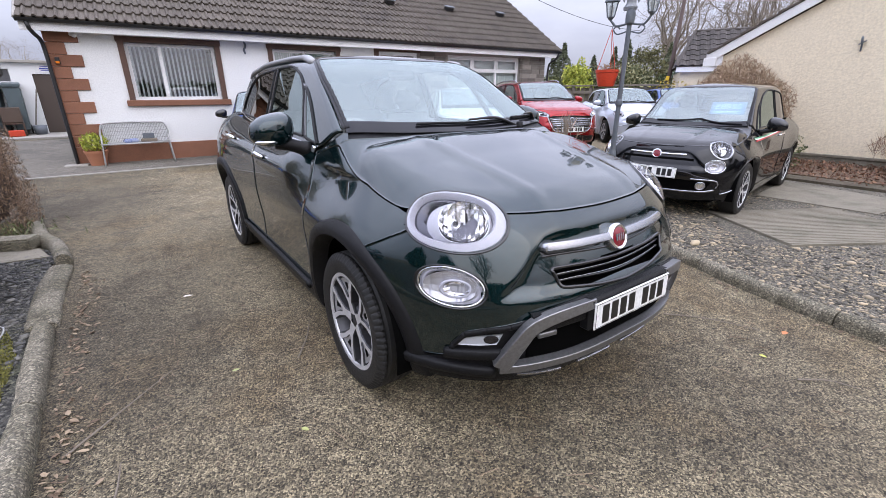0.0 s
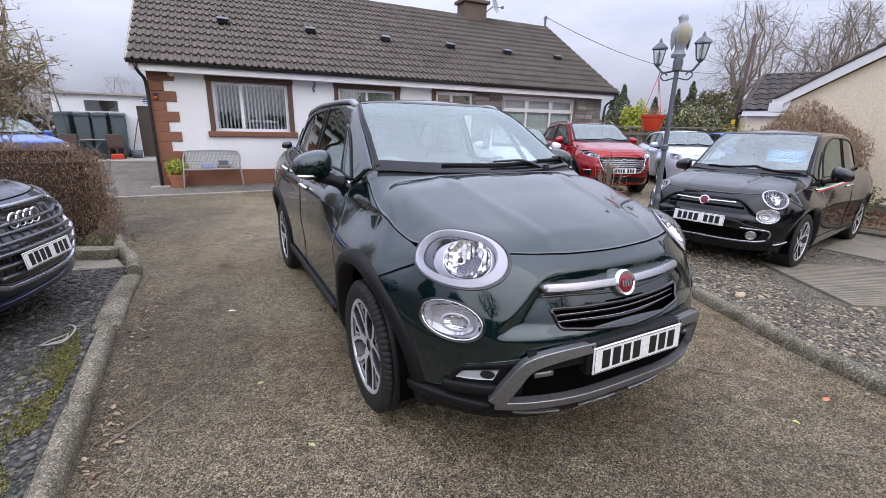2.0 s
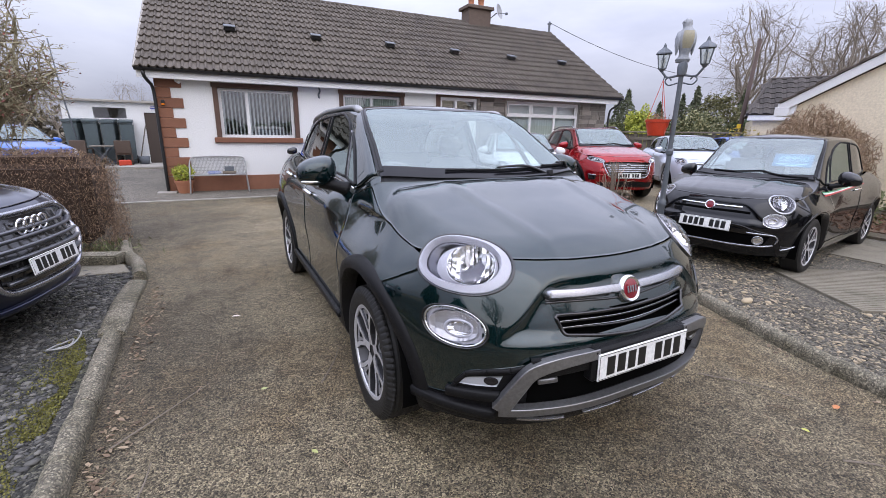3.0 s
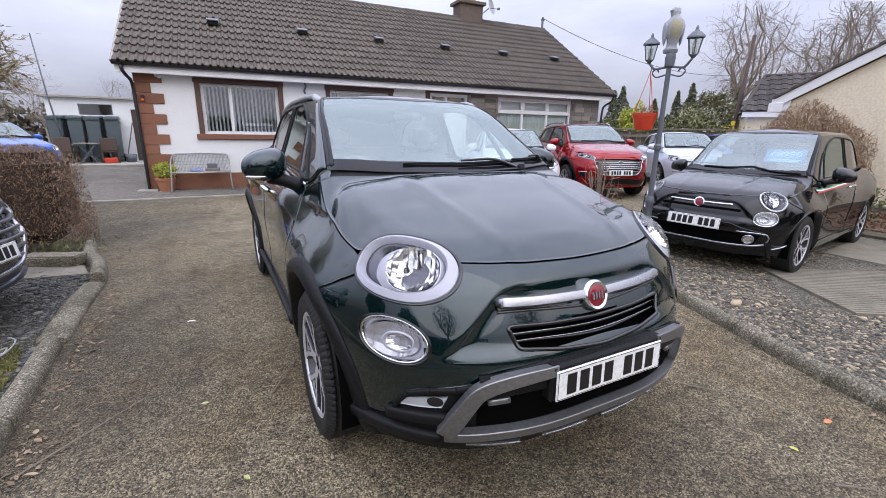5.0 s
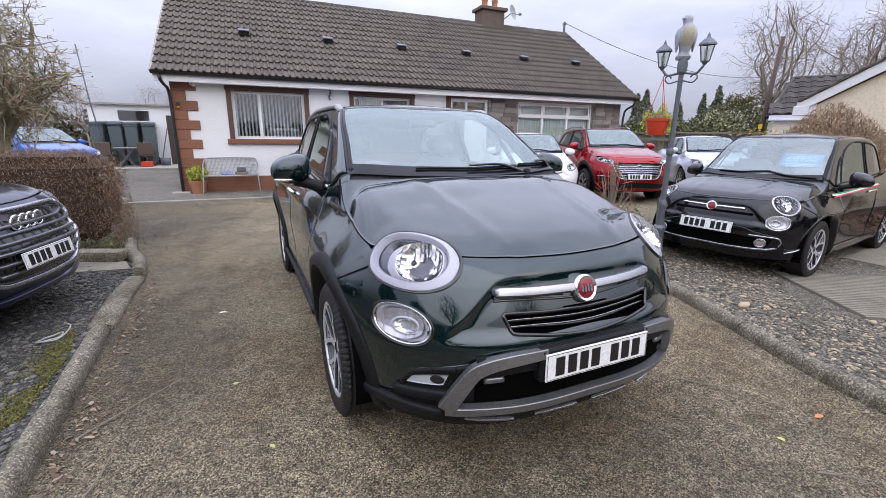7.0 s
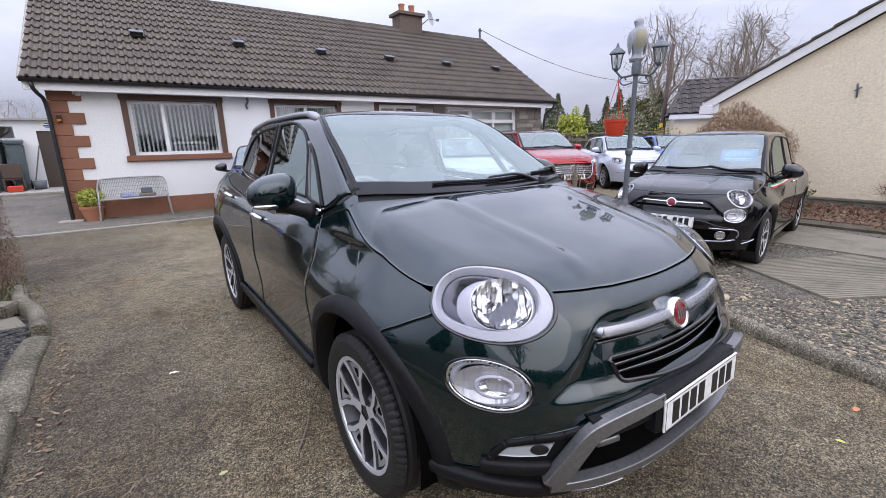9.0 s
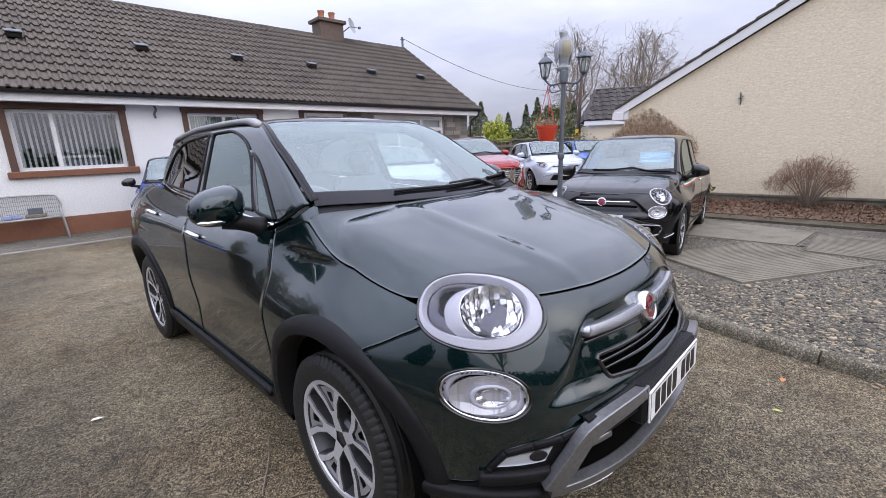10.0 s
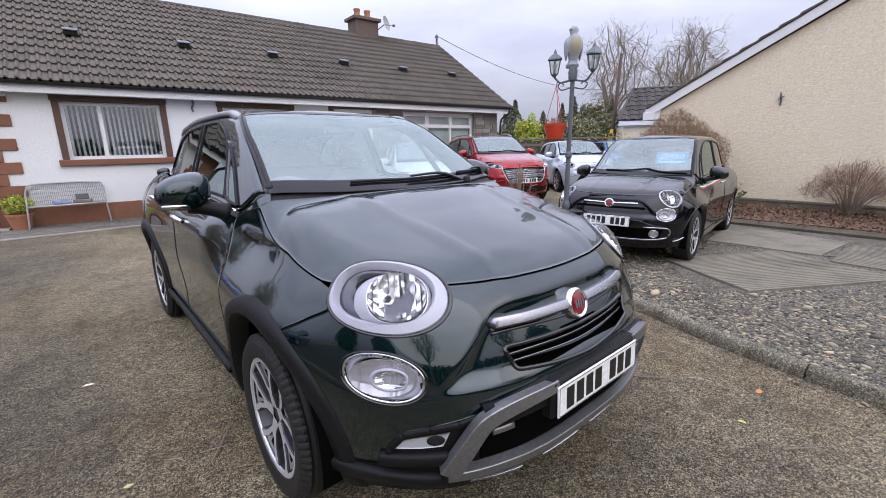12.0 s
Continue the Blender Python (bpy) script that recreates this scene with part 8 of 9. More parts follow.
def build_bin(x, y, rz):
    b = thing("wheelie_bin", "dark green plastic wheelie bin before shed", "bin", pose(x, y, 0.05, 0, 0, rz) @ Matrix.Diagonal((0.80, 1.1, 1.55, 1)), "bins before the shed")
    bm = box(-0.28, 0.28, -0.34, 0.34, 0.1, 1.0, 0.03, 2)
    for v in bm.verts:
        k = 0.78 + 0.22 * v.co.z
        v.co.x *= k
        v.co.y *= k
    part("body", bm, BIN_PLASTIC, b, smooth=False)
    lid = box(-0.31, 0.31, -0.38, 0.38, 1.0, 1.07, 0.03, 2)
    for v in lid.verts:
        v.co.z += 0.05 * (v.co.y + 0.38)
    part("lid", lid, BIN_PLASTIC, b)
    part("handle", tube([(-0.25, 0.40, 1.03), (0.25, 0.40, 1.03)], 0.018, 8), BIN_PLASTIC, b)
    for s in (-1, 1):
        part("wheel", lathe([(0, -0.03), (0.10, -0.03), (0.10, 0.03), (0, 0.03)], 16, "x"), RUBBER, b).matrix_basis = Matrix.Translation((s * 0.24, 0.28, 0.10))


for i, x in enumerate((-6.05, -5.5, -4.95, -4.4)):
    build_bin(x, 19.45, (-4, 3, -2, 5)[i])


def rattan_chair(x, y, rz):
    c = thing("garden_chair", "brown woven rattan garden chair", "chair", pose(x, y, 0.05, 0, 0, rz), "garden chairs")
    part("seat", box(-0.26, 0.26, -0.25, 0.25, 0.38, 0.44, 0.02), RATTAN, c)
    part("backrest", box(-0.26, 0.26, 0.22, 0.27, 0.44, 0.92, 0.02), RATTAN, c)
    for sx in (-1, 1):
        part("armrest", box(sx * 0.26 - 0.03, sx * 0.26 + 0.03, -0.25, 0.25, 0.60, 0.64, 0.015), RATTAN, c)
        for sy in (-1, 1):
            part("leg", box(sx * 0.24 - 0.025, sx * 0.24 + 0.025, sy * 0.22 - 0.025, sy * 0.22 + 0.025, 0, 0.6 if sy < 0 else 0.44, 0.008), RATTAN, c)


rattan_chair(-5.8, 18.9, 165)
rattan_chair(-4.55, 18.9, 188)
tb = thing("garden_table", "small folding garden table with blue-grey legs", "table", pose(-5.15, 18.7, 0.05))
part("tabletop", box(-0.35, 0.35, -0.3, 0.3, 0.70, 0.73, 0.01), FENCE_WOOD, tb)
for a, b in (((-0.28, 0), (0.28, 0)), ((0.28, 0.02), (-0.28, 0.02))):
    part("leg", tube([(a[0], a[1] - 0.2, 0), (b[0], b[1] - 0.2, 0.70)], 0.018, 8), GREY_METAL, tb)
    part("leg", tube([(a[0], a[1] + 0.2, 0), (b[0], b[1] + 0.2, 0.70)], 0.018, 8), GREY_METAL, tb)
tagged(part("toolbox", box(-0.2, 0.2, -0.12, 0.12, 0, 0.2, 0.02), RED_PLASTIC, None), "bright red plastic box on concrete", "box").matrix_basis = pose(-4.5, 18.55, 0.05, 0, 0, 8)
tagged(part("broom", tube([(0, 0, 0), (0.35, 0.25, 1.5)], 0.02, 8), FENCE_WOOD, None), "wooden broom handle leaning on shed", "broom").matrix_basis = pose(-4.15, 19.5, 0.05)
tagged(part("planter", lathe([(0, 0), (0.16, 0), (0.2, 0.3), (0.17, 0.3), (0.0, 0.26)], 16), GREY_METAL, None, smooth=True), "grey round planter beside shed", "planter").matrix_basis = pose(-3.95, 19.2, 0.05)


aerial = thing("aerial_pole", "thin leaning grey aerial pole behind shed", "pole", pose(-6.05, 18.9, 0))
part("mast", tube([(0.25, 0, 0), (0.0, 0, 2.4), (-0.12, 0, 4.4)], [0.03, 0.025, 0.02], 8), GREY_METAL, aerial, smooth=True)


# ---- bench and pot by the house ----
def build_bench():
    b = thing("bench", "dull silver metal mesh garden bench", "bench", pose(-1.40, 9.42, 0, 0, 0, -2))
    for s in (-1, 1):
        part("leg", tube(line([(s * 0.60, -0.30, 0.0), (s * 0.57, -0.26, 0.42), (s * 0.56, -0.2, 0.60)], 10), 0.016, 8), BENCH_METAL, b, smooth=True)
        part("leg", tube(line([(s * 0.60, 0.24, 0.0), (s * 0.57, 0.18, 0.42)], 6), 0.016, 8), BENCH_METAL, b, smooth=True)
    part("back_frame", tube(line([(-0.57, -0.22, 0.58), (-0.58, 0.02, 0.64), (-0.54, 0.20, 0.78), (-0.45, 0.23, 0.80), (0, 0.24, 0.81), (0.45, 0.23, 0.80), (0.54, 0.20, 0.78), (0.58, 0.02, 0.64), (0.57, -0.22, 0.58)], 60), 0.016, 8), BENCH_METAL, b, smooth=True)
    seat = []
    for k in range(40):
        x = -0.55 + k * 1.1 / 39
        seat.append(tube([(x, -0.26, 0.42), (x, 0.16, 0.42), (x, 0.215, 0.79)], 0.0035, 4, False))
    for k in range(12):
        y, z = (-0.26 + k * 0.42 / 6, 0.42) if k < 7 else (0.16 + (k - 6) * 0.011, 0.42 + (k - 6) * 0.073)
        seat.append(tube([(-0.56, y, z), (0.56, y, z)], 0.0035, 4, False))
    part("mesh_seat", merge(*seat), BENCH_METAL, b)
    part("seat_frame", tube([(-0.57, -0.27, 0.42), (0.57, -0.27, 0.42)], 0.014, 8), BENCH_METAL, b, smooth=True)


build_bench()
tagged(part("blue_packet", box(-0.13, 0.13, -0.07, 0.07, 0, 0.07, 0.02, 2), material("blue and white packaging", (0.10, 0.16, 0.42), 0.4, spot=(0.6, 0.62, 0.66), scale=16), None), "blue and white plastic packet on bench", "packet").matrix_basis = pose(-1.50, 9.42, 0.425, 0, 0, 15)
bx = thing("metal_tray", "dull brown metal tray of odds and ends on bench", "tray", pose(-1.18, 9.44, 0.425, 0, 0, -8))
part("tray", box(-0.14, 0.14, -0.08, 0.08, 0, 0.06, 0.01), BARE_WOOD, bx)
part("upright", box(-0.10, 0.10, -0.02, 0.02, 0.06, 0.17, 0.01), GREY_METAL, bx)
pot = thing("plant_pot", "terracotta pot with yellow-green leafy shrub", "pot plant", pose(-2.12, 9.48, 0))
part("pot", lathe([(0, 0), (0.13, 0), (0.185, 0.25), (0.20, 0.25), (0.205, 0.30), (0.18, 0.30), (0.17, 0.26), (0, 0.25)], 28), TERRACOTTA, pot, "", True, 35)
rng = np.random.default_rng(77)
dd = rng.normal(size=(520, 3))
dd /= np.linalg.norm(dd, axis=1)[:, None]
growth("shrub_leaves", leaf_quads(dd * rng.uniform(0.5, 1, 520)[:, None] * (0.24, 0.22, 0.2) + (0, 0, 0.46), 0.075, 0.035), LIME, pot, "yellow-green leaves")
growth("stem_growth", merge(*[tube([(0, 0, 0.25), (0.12 * math.cos(a), 0.12 * math.sin(a), 0.5)], 0.006, 4) for a in np.linspace(0, 6.28, 8, endpoint=False)]), BARE_WOOD, pot)


# ---- distance and what stands behind the camera ----
def far_hedgerow(name, a, b, height, n, seed, mat, label):
    r = np.random.default_rng(seed)
    global rng
    rng = r
    t = r.random(n)
    h = height * np.array([0.65 + 0.5 * noise.noise((q * 14, seed, 0)) ** 2 + 0.35 * noise.noise((q * 40, seed, 3)) for q in t])
    c = np.stack([a[0] + (b[0] - a[0]) * t + r.normal(0, 0.5, n), a[1] + (b[1] - a[1]) * t + r.normal(0, 0.5, n), r.random(n) ** 0.8 * h], 1)
    v, f = leaf_quads(c, 0.5, 0.22, 0.1)
    tagged(link(name, mesh(name, v, f, mat, False)), label, "hedgerow", kind="stuff")


far_hedgerow("hedgerow", (-30, 30), (-4, 36), 3.2, 5000, 5, foliage("winter hedgerow", (0.05, 0.045, 0.03), (0.14, 0.12, 0.085)), "brown winter hedgerow beyond shed")
far_hedgerow("hedgerow", (14, 40), (60, 22), 4.0, 6000, 6, EVERGREEN, "distant dark green hedgerow")
far_hedgerow("hedgerow", (-16, -13), (18, -15), 2.6, 7000, 7, EVERGREEN, "dark garden hedge across the lane")
for x, y, sd in ((-7.5, -12.0, 71), (4.5, -13.0, 73)):
    far_tree((x, y, 0), 7.5, sd, 2.6, (14, 9, 8))
for i, (x, y, rad, h) in enumerate(((8.5, -12.5, 2.0, 4.2), (-12.0, -7.5, 1.8, 4.0), (-13.5, -1.5, 1.9, 3.8))):
    leafy_mound("shrub", (x, y, 0), rad, h, 5000, EVERGREEN, "tall dark evergreen shrub across the lane", 110 + i, 0.3)


# ---- the other parked cars ----
def warp_to(nose, cowl, screen, pillar, axle, tail, sill, lip, belt, roof, half, wheel=0.32):
    """A map from the green car's shape to another car's main lengths and heights."""
    fy = pchip([-0.9, 0.0, 0.13, 0.9, 1.57, 2.57, 3.39], [nose, 0.0, cowl, screen, pillar, axle, tail])
    fz = pchip([0.0, 0.345, 0.95, 1.15, 1.61], [0.0, sill, lip, belt, roof])
    k = half / 0.893

    def warp(v):
        v = np.asarray(v, float)
        return np.stack([v[..., 0] * k, fy(v[..., 1]), fz(v[..., 2])], -1)

    warp.wheel, warp.axle, warp.half, warp.nose = wheel, axle, half, nose
    return warp


SMALL_WHEEL = wheel_meshes(0.32, 0.2, 5, True, 0.225, False)


def arch_trim(car, mat, width, warp, lift=0.006):
    for s in (1, -1):
        fx = (lambda q: q) if s == 1 else flip
        for cy, cz in (ARCH_F, ARCH_R):
            t = np.radians(np.linspace(-14, 194, 36))
            rows = []
            for r, up in ((ARCH - 0.03, -0.06), (ARCH - 0.008, 0.0), (ARCH + 0.004, lift), (ARCH + width, lift), (ARCH + width + 0.006, -0.006)):
                q = np.stack([np.full(36, -0.9), cy - r * np.cos(t), np.maximum(cz + r * np.sin(t), 0.22)], 1)
                for _ in range(7):
                    f0 = body_field(q)
                    g = (body_field(q + (0.002, 0, 0)) - body_field(q - (0.002, 0, 0))) / 0.004
                    q[:, 0] -= np.clip(f0 / np.where(np.abs(g) < 0.15, -0.15, g), -0.05, 0.05)
                q[:, 0] -= up
                rows.append(q)
            v = np.stack(rows, 1).reshape(-1, 3)
            shaped("wheel_arch", fx((v, grid_faces(36, 5))), mat, car, warp=warp)
            lin = np.stack([np.stack([np.full(36, x), cy - (ARCH - 0.01) * np.cos(t), cz + (ARCH - 0.01) * np.sin(t)], 1) for x in (-0.86, -0.5)], 1)
            shaped("arch_liner", fx((lin.reshape(-1, 3), grid_faces(36, 2))), DARK, car, warp=warp)
        shaped("sill", fx(panel([(-0.865, 0.46, 0.345), (-0.865, 1.3, 0.35), (-0.865, 2.12, 0.35)], [(-0.82, 0.44, 0.2), (-0.82, 1.3, 0.2), (-0.82, 2.14, 0.2)], [(-0.865, 0.46, 0.345), (-0.82, 0.44, 0.2)], [(-0.865, 2.12, 0.35), (-0.82, 2.14, 0.2)], 16, 5, lift=0.008, flange=0.03)), mat, car, warp=warp)


def parked_car(label, color, m, warp, lamps, low_mat=None, cuts=None, fine=0.5, roof_mat=None, trim=None, mirror_mat=None, glass_mat=None, ring=None):
    car = thing("car", label, "car", m)
    doors, rear = car_shell(car, color, [(o, 0.96) for o, _ in lamps], cuts, warp, fine, roof_mat=roof_mat, glass_mat=glass_mat, low_mat=low_mat or color)
    for o, kind in lamps:
        oval_lamp(car, o, kind, warp, ring)
    mirror(car, mirror_mat or color, warp, chrome=False)
    handle(car, doors, [(-0.87, 1.24, 0.965), (-0.87, 1.43, 0.975)], warp)
    arch_trim(car, trim or color, 0.02 if trim is None else 0.05, warp)
    for s in (-1, 1):
        add_wheel(car, SMALL_WHEEL, s * (warp.half - 0.105), 0, warp.wheel, s > 0, warp.wheel / 0.32)
        add_wheel(car, SMALL_WHEEL, s * (warp.half - 0.105), warp.axle, warp.wheel, s > 0, warp.wheel / 0.32)
    for x0, x1 in ((-0.44, 0.16), (0.10, 0.62)):
        c, _ = on_skin([(x0, 0.29, 1.205), ((x0 + x1) / 2, 0.24, 1.195), (x1, 0.30, 1.19)], 12, 0.012)
        shaped("wiper", tube(c, 0.009, 5), TRIM, car, warp=warp)
    shaped("scuttle", panel([(-0.71, 0.28, 1.11), (0, 0.09, 1.15), (0.71, 0.28, 1.11)], [(-0.67, 0.355, 1.16), (0, 0.165, 1.165), (0.67, 0.355, 1.16)], [(-0.71, 0.28, 1.11), (-0.67, 0.355, 1.16)], [(0.71, 0.28, 1.11), (0.67, 0.355, 1.16)], 24, 4, lift=-0.006, flange=0), TRIM, car, warp=warp)
    for s in (1, -1):
        seat = part("front_seat", box(s * 0.34 - 0.22, s * 0.34 + 0.22, warp.axle * 0.42, warp.axle * 0.42 + 0.16, 0.55, 1.12, 0.05, 2), SEAT, car, smooth=True)
        part("head_restraint", box(s * 0.34 - 0.12, s * 0.34 + 0.12, warp.axle * 0.42 + 0.10, warp.axle * 0.42 + 0.2, 1.14, 1.28, 0.04, 2), SEAT, seat, smooth=True)
    return car, doors


def front_panel(car, c0, c1, mat, warp, lift=0.004, name="grille", label="", nu=24, nv=8):
    a0, a1 = [(-x, y, z) for x, y, z in reversed(c0)], [(-x, y, z) for x, y, z in reversed(c1)]
    low, top = c0 + a0[1:], c1 + a1[1:]
    return shaped(name, panel(low, top, [low[0], top[0]], [low[-1], top[-1]], nu, nv, lift=lift, flange=0.008), mat, car, label, warp=warp)


def front_strip(car, pts, w, h, mat, warp, lift=0.006, name="grille_bar", label="", n=30):
    full = pts + [(-x, y, z) for x, y, z in reversed(pts)][1:]
    return shaped(name, strip(full, n, w, h, lift), mat, car, label, warp=warp)


def text_sign(text, size, mat, m, name="lettering"):
    cu = bpy.data.curves.new(name, "FONT")
    cu.body, cu.size, cu.align_x, cu.align_y, cu.extrude = text, size, "CENTER", "CENTER", 0.0008
    tmp = bpy.data.objects.new("tmp_text", cu)
    me = bpy.data.meshes.new_from_object(tmp)
    bpy.data.objects.remove(tmp)
    me.name = name
    me.materials.clear()
    me.materials.append(mat)
    ob = link(name, me, None)
    ob.matrix_basis = m
    return ob


SIGN_BLUE = material("bright blue card", (0.003, 0.115, 0.26), 0.5)
SIGN_PALE = material("pale blue print", (0.15, 0.40, 0.52), 0.5)
STRIPE_RED, STRIPE_WHITE, STRIPE_GREEN = (material("decal " + n, c, 0.4) for n, c in (("red", (0.5, 0.03, 0.03)), ("white", (0.75, 0.75, 0.72)), ("green", (0.05, 0.28, 0.12))))


def build_city_car():
    """The black retro city car with round lamps."""
    warp = warp_to(-0.70, 0.16, 0.78, 1.55, 2.30, 2.82, 0.285, 0.80, 0.94, 1.45, 0.80, 0.295)
    head = Oval((-0.645, -0.50, 0.880), 0.150, 0.160, 0, 2.0)
    low = Oval((-0.665, -0.66, 0.69), 0.135, 0.085, -4, 2.1)
    car, doors = parked_car("black retro city car with round lamps on gravel", BLACK_PAINT, pose(3.86, 0.96, 0.02, 0, 0, -82), warp, [(head, "main"), (low, "low")], fine=0.8, glass_mat=CLEAR_SCREEN, ring=SATIN, mirror_mat=GLOSS_BLACK)
    front_strip(car, [(-0.34, -0.74, 0.815), (-0.2, -0.77, 0.82), (0, -0.79, 0.825)], 0.022, 0.014, CHROME, warp, name="chrome_bar", label="slim chrome bar")
    # near-black strip and panel on the skin paint the grille openings' shade
    front_strip(car, [(-0.43, -0.74, 0.755), (-0.2, -0.79, 0.765), (0, -0.81, 0.77)], 0.030, 0.004, DARK, warp, 0.002, name="grille_slot", label="slim dark strip painted as slot shade")
    front_panel(car, [(-0.62, -0.74, 0.385), (-0.3, -0.85, 0.375), (0, -0.88, 0.37)], [(-0.66, -0.70, 0.50), (-0.3, -0.86, 0.515), (0, -0.90, 0.52)], DARK, warp, 0.003)
    front_strip(car, [(-0.70, -0.66, 0.40), (-0.62, -0.74, 0.372), (-0.3, -0.85, 0.36), (0, -0.88, 0.358)], 0.022, 0.016, SATIN, warp, name="bumper_trim", label="satin grille trim")
    for s in (1, -1):
        pr = strip([(-0.71, -0.65, 0.42), (-0.72, -0.63, 0.47), (-0.70, -0.665, 0.515), (-0.62, -0.75, 0.525), (-0.45, -0.83, 0.53)], 20, 0.016, 0.012, 0.006)
        shaped("bumper_trim", pr if s == 1 else flip(pr), SATIN, car, warp=warp)
        pr = strip([(-0.87, -0.40, 0.40), (-0.83, -0.48, 0.37), (-0.76, -0.58, 0.345)], 14, 0.016, 0.014, 0.006)
        shaped("bumper_blade", pr if s == 1 else flip(pr), SATIN, car, warp=warp)
        fogo = Oval((-0.57, -0.78, 0.445), 0.052, 0.048, 0)
        for nm, rd, of, mt in (("fog_ring", [1.15, 1.1, 0.85, 0.8], [0.0, 0.014, 0.014, 0.004], SATIN), ("fog_lamp", [0.85, 0.4, 0.02], [0.006, 0.012, 0.014], REFLECTOR)):
            pr = fogo.rings(rd, of, 20)
            shaped(nm, pr if s == 1 else flip(pr), mt, car, warp=warp)
        for k, (mt, dz) in enumerate(((STRIPE_GREEN, 0.020), (STRIPE_WHITE, 0.0), (STRIPE_RED, -0.020))):
            pr = strip([(-0.87, 0.36, 0.985 + dz), (-0.87, 1.0, 1.03 + dz), (-0.86, 1.75, 1.085 + dz)], 20, 0.020, 0.0015, 0.001)
            shaped("side_stripe", pr if s == 1 else flip(pr), mt, car, "thin tricolour decal stripe", warp=warp)
    bc = warp(project(np.array([(0, -0.8, 0.825)])))[0]
    b = part("badge", lathe([(0, -0.012), (0.038, -0.012), (0.042, -0.016), (0.052, -0.014), (0.054, 0.0), (0.05, 0.015)], 28, "y"), CHROME, car, "chrome ring badge", True, 40)
    b.matrix_basis = Matrix.Translation(bc) @ pose(0, 0, 0, -14)
    part("badge_disc", lathe([(0, -0.0145), (0.039, -0.0135)], 24, "y"), BADGE_RED, b)
    pc = warp(project(np.array([(0, -0.86, 0.59)])))[0]
    plate_bars(car, Matrix.Translation(pc + np.array((0, -0.02, 0.0))) @ pose(0, 0, 0, -10))
    # price card behind the screen, on the car's left
    q = warp(project(np.array([(0.36, 0.5, 1.27), (0.36, 0.62, 1.36)])))
    tilt = math.degrees(math.atan2(q[1][2] - q[0][2], q[1][1] - q[0][1]))
    mid = q.mean(0) + np.array((0.0, 0.03, -0.012))
    card = part("price_card", box(-0.18, 0.18, -0.10, 0.10, -0.001, 0.001), SIGN_BLUE, car, "blue card with pale price")
    card.matrix_basis = Matrix.Translation(mid) @ pose(0, 0, 0, tilt, 0, 9)
    tx = text_sign("£8950", 0.112, SIGN_PALE, pose(0, 0.02, 0.002), "price_lettering")
    tx.parent = card
    part("small_print", merge(box_pair(-0.15, 0.15, -0.065, -0.052, 0.001, 0.002), box_pair(-0.12, 0.12, -0.085, -0.075, 0.001, 0.002)), SIGN_PALE, card)
    return car


build_city_car()


def build_suv():
    """The red family SUV with its broad slatted grille."""
    warp = warp_to(-0.92, 0.12, 0.85, 1.6, 2.59, 3.42, 0.36, 1.0, 1.16, 1.63, 0.905, 0.345)
    head = Oval((-0.66, -0.58, 0.86), 0.215, 0.055, -12, 2.4)
    car, doors = parked_car("red family suv with chrome slatted grille", RED_PAINT, pose(6.81, 5.41, 0, 0, 0, -22), warp, [(head, "main")], fine=0.55, trim=TRIM)
    front_panel(car, [(-0.40, -0.83, 0.52), (0, -0.88, 0.51)], [(-0.53, -0.72, 0.80), (-0.25, -0.78, 0.825), (0, -0.80, 0.83)], GLOSS_BLACK, warp)
    for k in range(5):
        z = 0.575 + k * 0.048
        front_strip(car, [(-0.41 - 0.026 * k, -0.80, z - 0.01), (-0.2, -0.84, z), (0, -0.85, z)], 0.015, 0.014, SATIN, warp)
    front_strip(car, [(-0.55, -0.71, 0.81), (-0.44, -0.80, 0.56), (-0.38, -0.84, 0.505), (0, -0.88, 0.495)], 0.022, 0.016, SATIN, warp, name="grille_frame")
    front_panel(car, [(-0.62, -0.72, 0.30), (0, -0.86, 0.30)], [(-0.66, -0.72, 0.40), (0, -0.89, 0.43)], TRIM, warp, name="lower_grille")
    for s in (1, -1):
        pr = strip([(-0.78, -0.56, 0.50), (-0.68, -0.70, 0.50)], 10, 0.10, 0.01, 0.004)
        shaped("fog_recess", pr if s == 1 else flip(pr), GLOSS_BLACK, car, warp=warp)
        pr = strip([(-0.80, -0.54, 0.545), (-0.68, -0.70, 0.55)], 10, 0.014, 0.01, 0.01)
        shaped("fog_trim", pr if s == 1 else flip(pr), CHROME, car, warp=warp)
        rail = line([(-0.575, 1.06, 1.56), (-0.562, 1.2, 1.61), (-0.55, 1.9, 1.61), (-0.52, 2.6, 1.545)], 24)
        pr = tube(rail, 0.016, 8)
        shaped("roof_rail", pr if s == 1 else flip(pr), SATIN, car, "silver roof rail", warp=warp)
    bc = warp(project(np.array([(0, -0.8, 0.73)])))[0]
    part("badge", lathe([(0, -0.02), (0.05, -0.02), (0.06, -0.012), (0.06, 0.01)], 8, "y"), SATIN, car, "silver octagon badge").matrix_basis = Matrix.Translation(bc)
    pc = warp(project(np.array([(0, -0.88, 0.545)])))[0]
    plate_bars(car, Matrix.Translation(pc + np.array((0, -0.03, 0.0))) @ pose(0, 0, 0, -6))


build_suv()


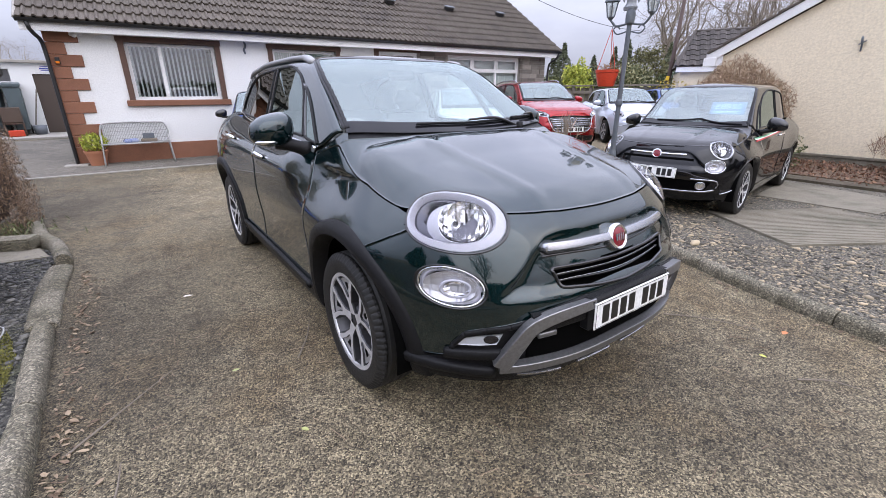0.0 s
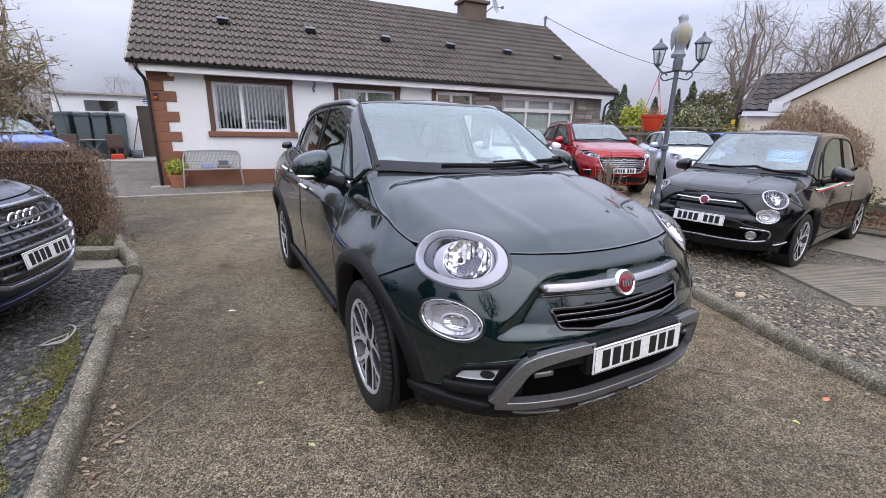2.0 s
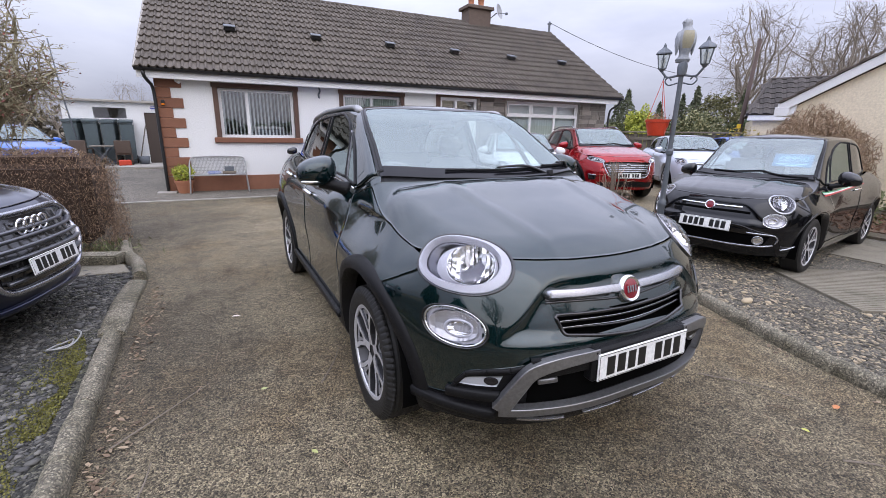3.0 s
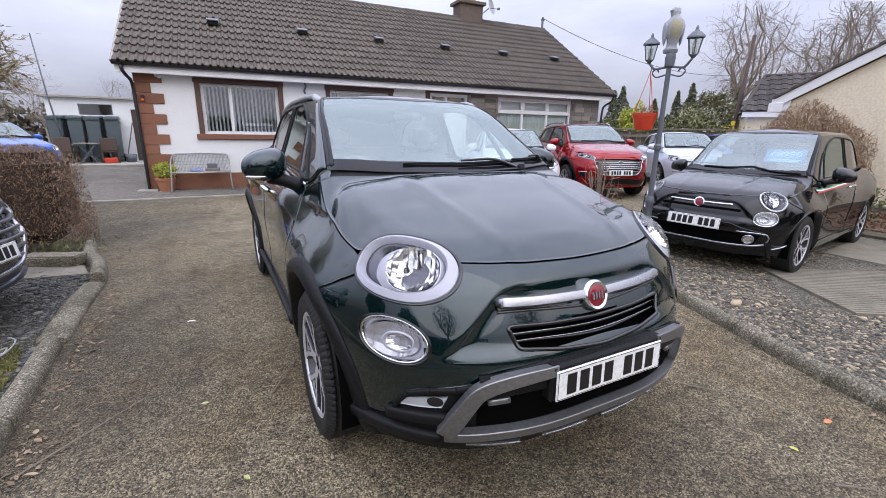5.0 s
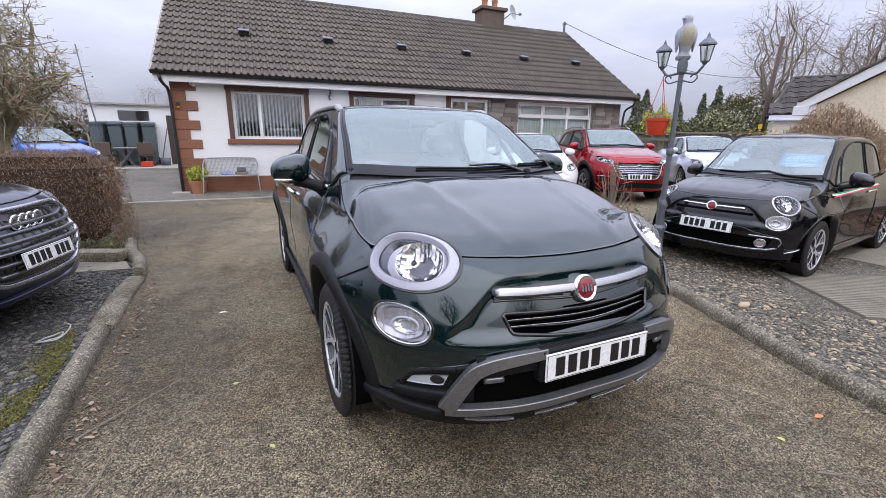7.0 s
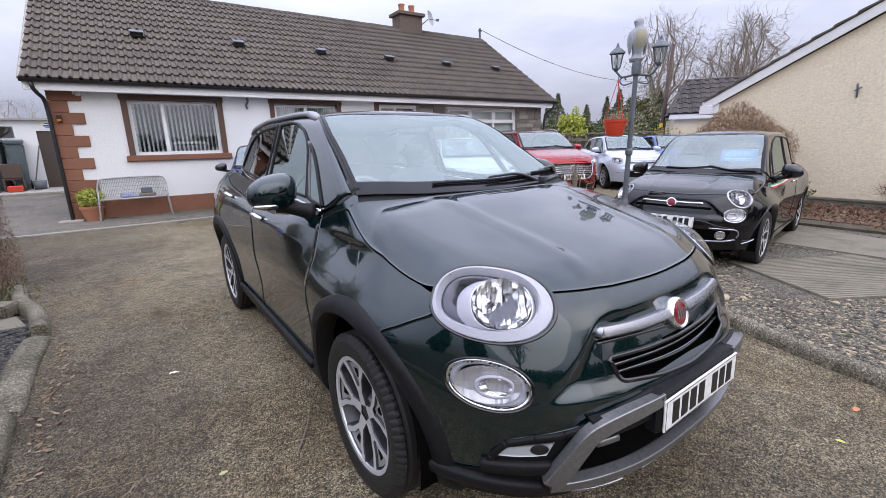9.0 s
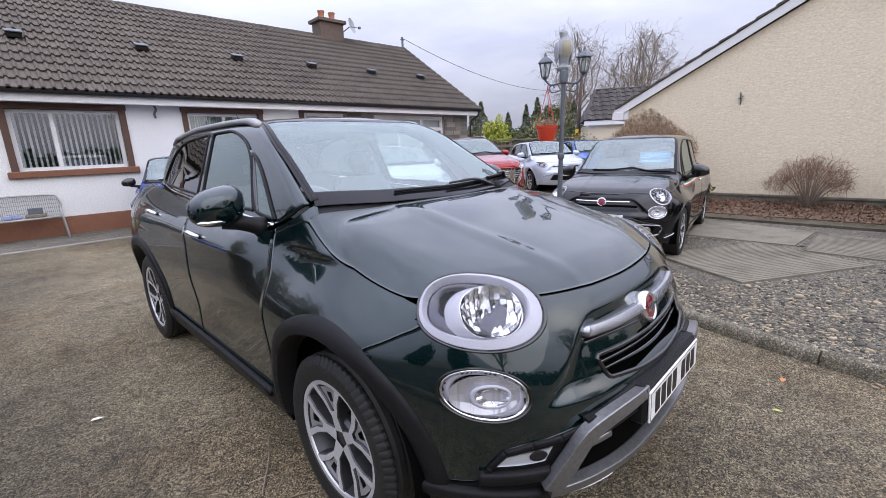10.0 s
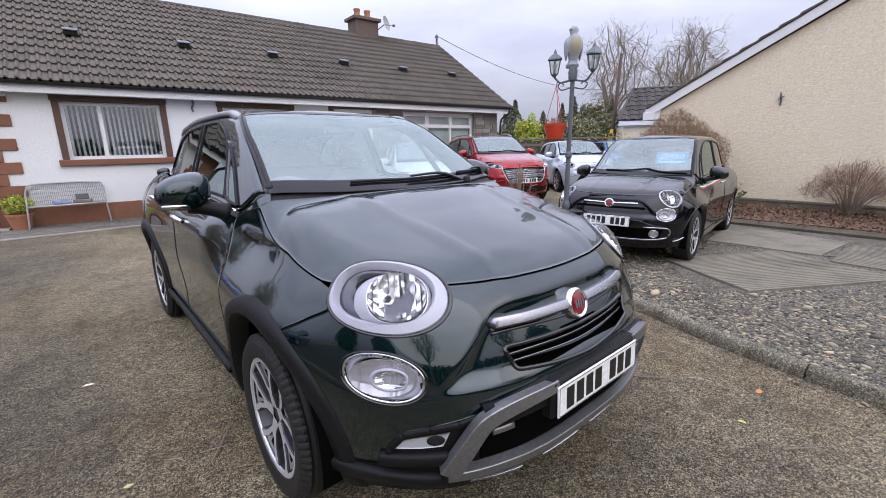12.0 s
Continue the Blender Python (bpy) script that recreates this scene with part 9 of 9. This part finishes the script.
def build_plain_car(label, color, m, warp, power=2.4, mirror_mat=None):
    """A hatchback with slim lamps and a simple grille."""
    head = Oval((-0.66, -0.55, 0.86), 0.17, 0.085, -16, power)
    car, doors = parked_car(label, color, m, warp, [(head, "main")], fine=0.5, mirror_mat=mirror_mat)
    front_panel(car, [(-0.50, -0.79, 0.40), (0, -0.88, 0.38)], [(-0.40, -0.83, 0.56), (0, -0.89, 0.58)], TRIM, warp)
    front_strip(car, [(-0.40, -0.74, 0.80), (0, -0.79, 0.80)], 0.045, 0.008, GLOSS_BLACK, warp)
    front_strip(car, [(-0.36, -0.74, 0.815), (0, -0.79, 0.815)], 0.010, 0.012, CHROME, warp)
    pc = warp(project(np.array([(0, -0.88, 0.58)])))[0]
    plate_bars(car, Matrix.Translation(pc + np.array((0, -0.02, 0.0))) @ pose(0, 0, 0, -8))
    return car


HATCH = warp_to(-0.78, 0.14, 0.85, 1.45, 2.50, 3.2, 0.315, 0.88, 1.04, 1.48, 0.855, 0.31)
build_plain_car("white hatchback parked beside red suv", WHITE_PAINT, pose(4.55, 5.65, 0, 0, 0, -25), HATCH)
build_plain_car("pale silver-white hatchback parked in a row", SILVER_BLUE_PAINT, pose(10.1, 5.35, 0, 0, 0, -38), HATCH)
build_plain_car("mid blue hatchback by garden fence", BLUE_PAINT, pose(12.6, 5.2, 0, 0, 0, -42), HATCH)
build_plain_car("bright blue hatchback beyond brown hedge", BLUE_PAINT, pose(-5.6, 13.3, 0, 0, 0, 42), HATCH)
build_plain_car("white hatchback beyond brown hedge", WHITE_PAINT, pose(-8.6, 13.6, 0, 0, 0, 42), HATCH)
SMALL = warp_to(-0.70, 0.14, 0.78, 1.32, 2.35, 2.95, 0.3, 0.84, 0.98, 1.44, 0.81, 0.30)
build_plain_car("deep blue small car parked before bungalow", DEEP_BLUE_PAINT, pose(0.66, 6.92, 0, 0, 0, -15), SMALL, mirror_mat=GLOSS_BLACK)
build_plain_car("black hatchback on ridged mat", BLACK_PAINT, pose(5.78, -3.08, 0.03, 0, 0, -88), HATCH)


def build_saloon():
    """The navy car whose broad slatted grille faces the drive."""
    warp = warp_to(-0.90, 0.12, 0.9, 1.6, 2.80, 3.6, 0.33, 0.90, 1.05, 1.52, 0.92, 0.34)
    head = Oval((-0.68, -0.52, 0.86), 0.17, 0.075, -14, 3.0)
    car, doors = parked_car("navy blue suv with broad silver slatted grille", NAVY_PAINT, pose(-3.36, 2.06, 0.02, 0, 0, 77), warp, [(head, "main")], fine=0.8)
    low = [(-0.40, -0.84, 0.43), (-0.28, -0.86, 0.40), (0, -0.885, 0.395)]
    top = [(-0.47, -0.73, 0.80), (-0.40, -0.72, 0.86), (0, -0.755, 0.88)]
    front_panel(car, low, top, GLOSS_BLACK, warp, 0.003, nu=40, nv=20)
    for k in range(6):
        z = 0.47 + k * 0.067
        w = 0.41 + 0.02 * min(k, 4) - (0.04 if k == 0 else 0)
        front_strip(car, [(-w, -0.80, z), (-w * 0.5, -0.84, z), (0, -0.85, z)], 0.024, 0.026, SLAT_GREY, warp, 0.004, label="grey metal grille slat")
    for k in range(-4, 5):
        x = k * 0.085
        shaped("grille_upright", strip([(x, -0.87, 0.44), (x, -0.82, 0.65), (x, -0.76, 0.83)], 10, 0.010, 0.008, 0.002), GLOSS_BLACK, car, warp=warp)
    front_strip(car, [(-0.44, -0.715, 0.885), (-0.51, -0.71, 0.80), (-0.43, -0.83, 0.44), (-0.34, -0.86, 0.385), (-0.15, -0.885, 0.375), (0, -0.885, 0.372)], 0.034, 0.022, SATIN, warp, name="grille_frame", label="satin silver grille frame", n=60)
    front_strip(car, [(-0.44, -0.71, 0.885), (0, -0.75, 0.895)], 0.03, 0.02, SATIN, warp, name="grille_frame")
    for k in range(4):
        c = warp(project(np.array([(-0.105 + k * 0.07, -0.78, 0.795)])))[0] + np.array((0, -0.03, 0))
        ring = [(c[0] + 0.048 * math.cos(a), c[1], c[2] + 0.048 * math.sin(a)) for a in np.linspace(0, 2 * math.pi, 28)]
        part("badge_ring", tube(ring, 0.008, 8, False), CHROME, car, "chrome ring", True)
    for s in (1, -1):
        pr = panel([(-0.80, -0.58, 0.36), (-0.55, -0.78, 0.36)], [(-0.80, -0.56, 0.56), (-0.62, -0.74, 0.50)], [(-0.80, -0.58, 0.36), (-0.80, -0.56, 0.56)], [(-0.55, -0.78, 0.36), (-0.62, -0.74, 0.50)], 12, 8, lift=0.003)
        shaped("air_intake", pr if s == 1 else flip(pr), GLOSS_BLACK, car, warp=warp)
        for k in range(3):
            pr = strip([(-0.78, -0.60, 0.40 + k * 0.05), (-0.60, -0.755, 0.40 + k * 0.04)], 10, 0.014, 0.014, 0.004)
            shaped("intake_slat", pr if s == 1 else flip(pr), SATIN, car, warp=warp)
    front_strip(car, [(-0.86, -0.42, 0.27), (-0.6, -0.74, 0.26), (0, -0.84, 0.255)], 0.05, 0.025, NAVY_PAINT, warp, 0.006, name="front_lip")
    pc = warp(project(np.array([(0, -0.88, 0.535)])))[0]
    plate_bars(car, Matrix.Translation(pc + np.array((0, -0.035, 0.0))) @ pose(0, 0, 0, -8))


build_saloon()
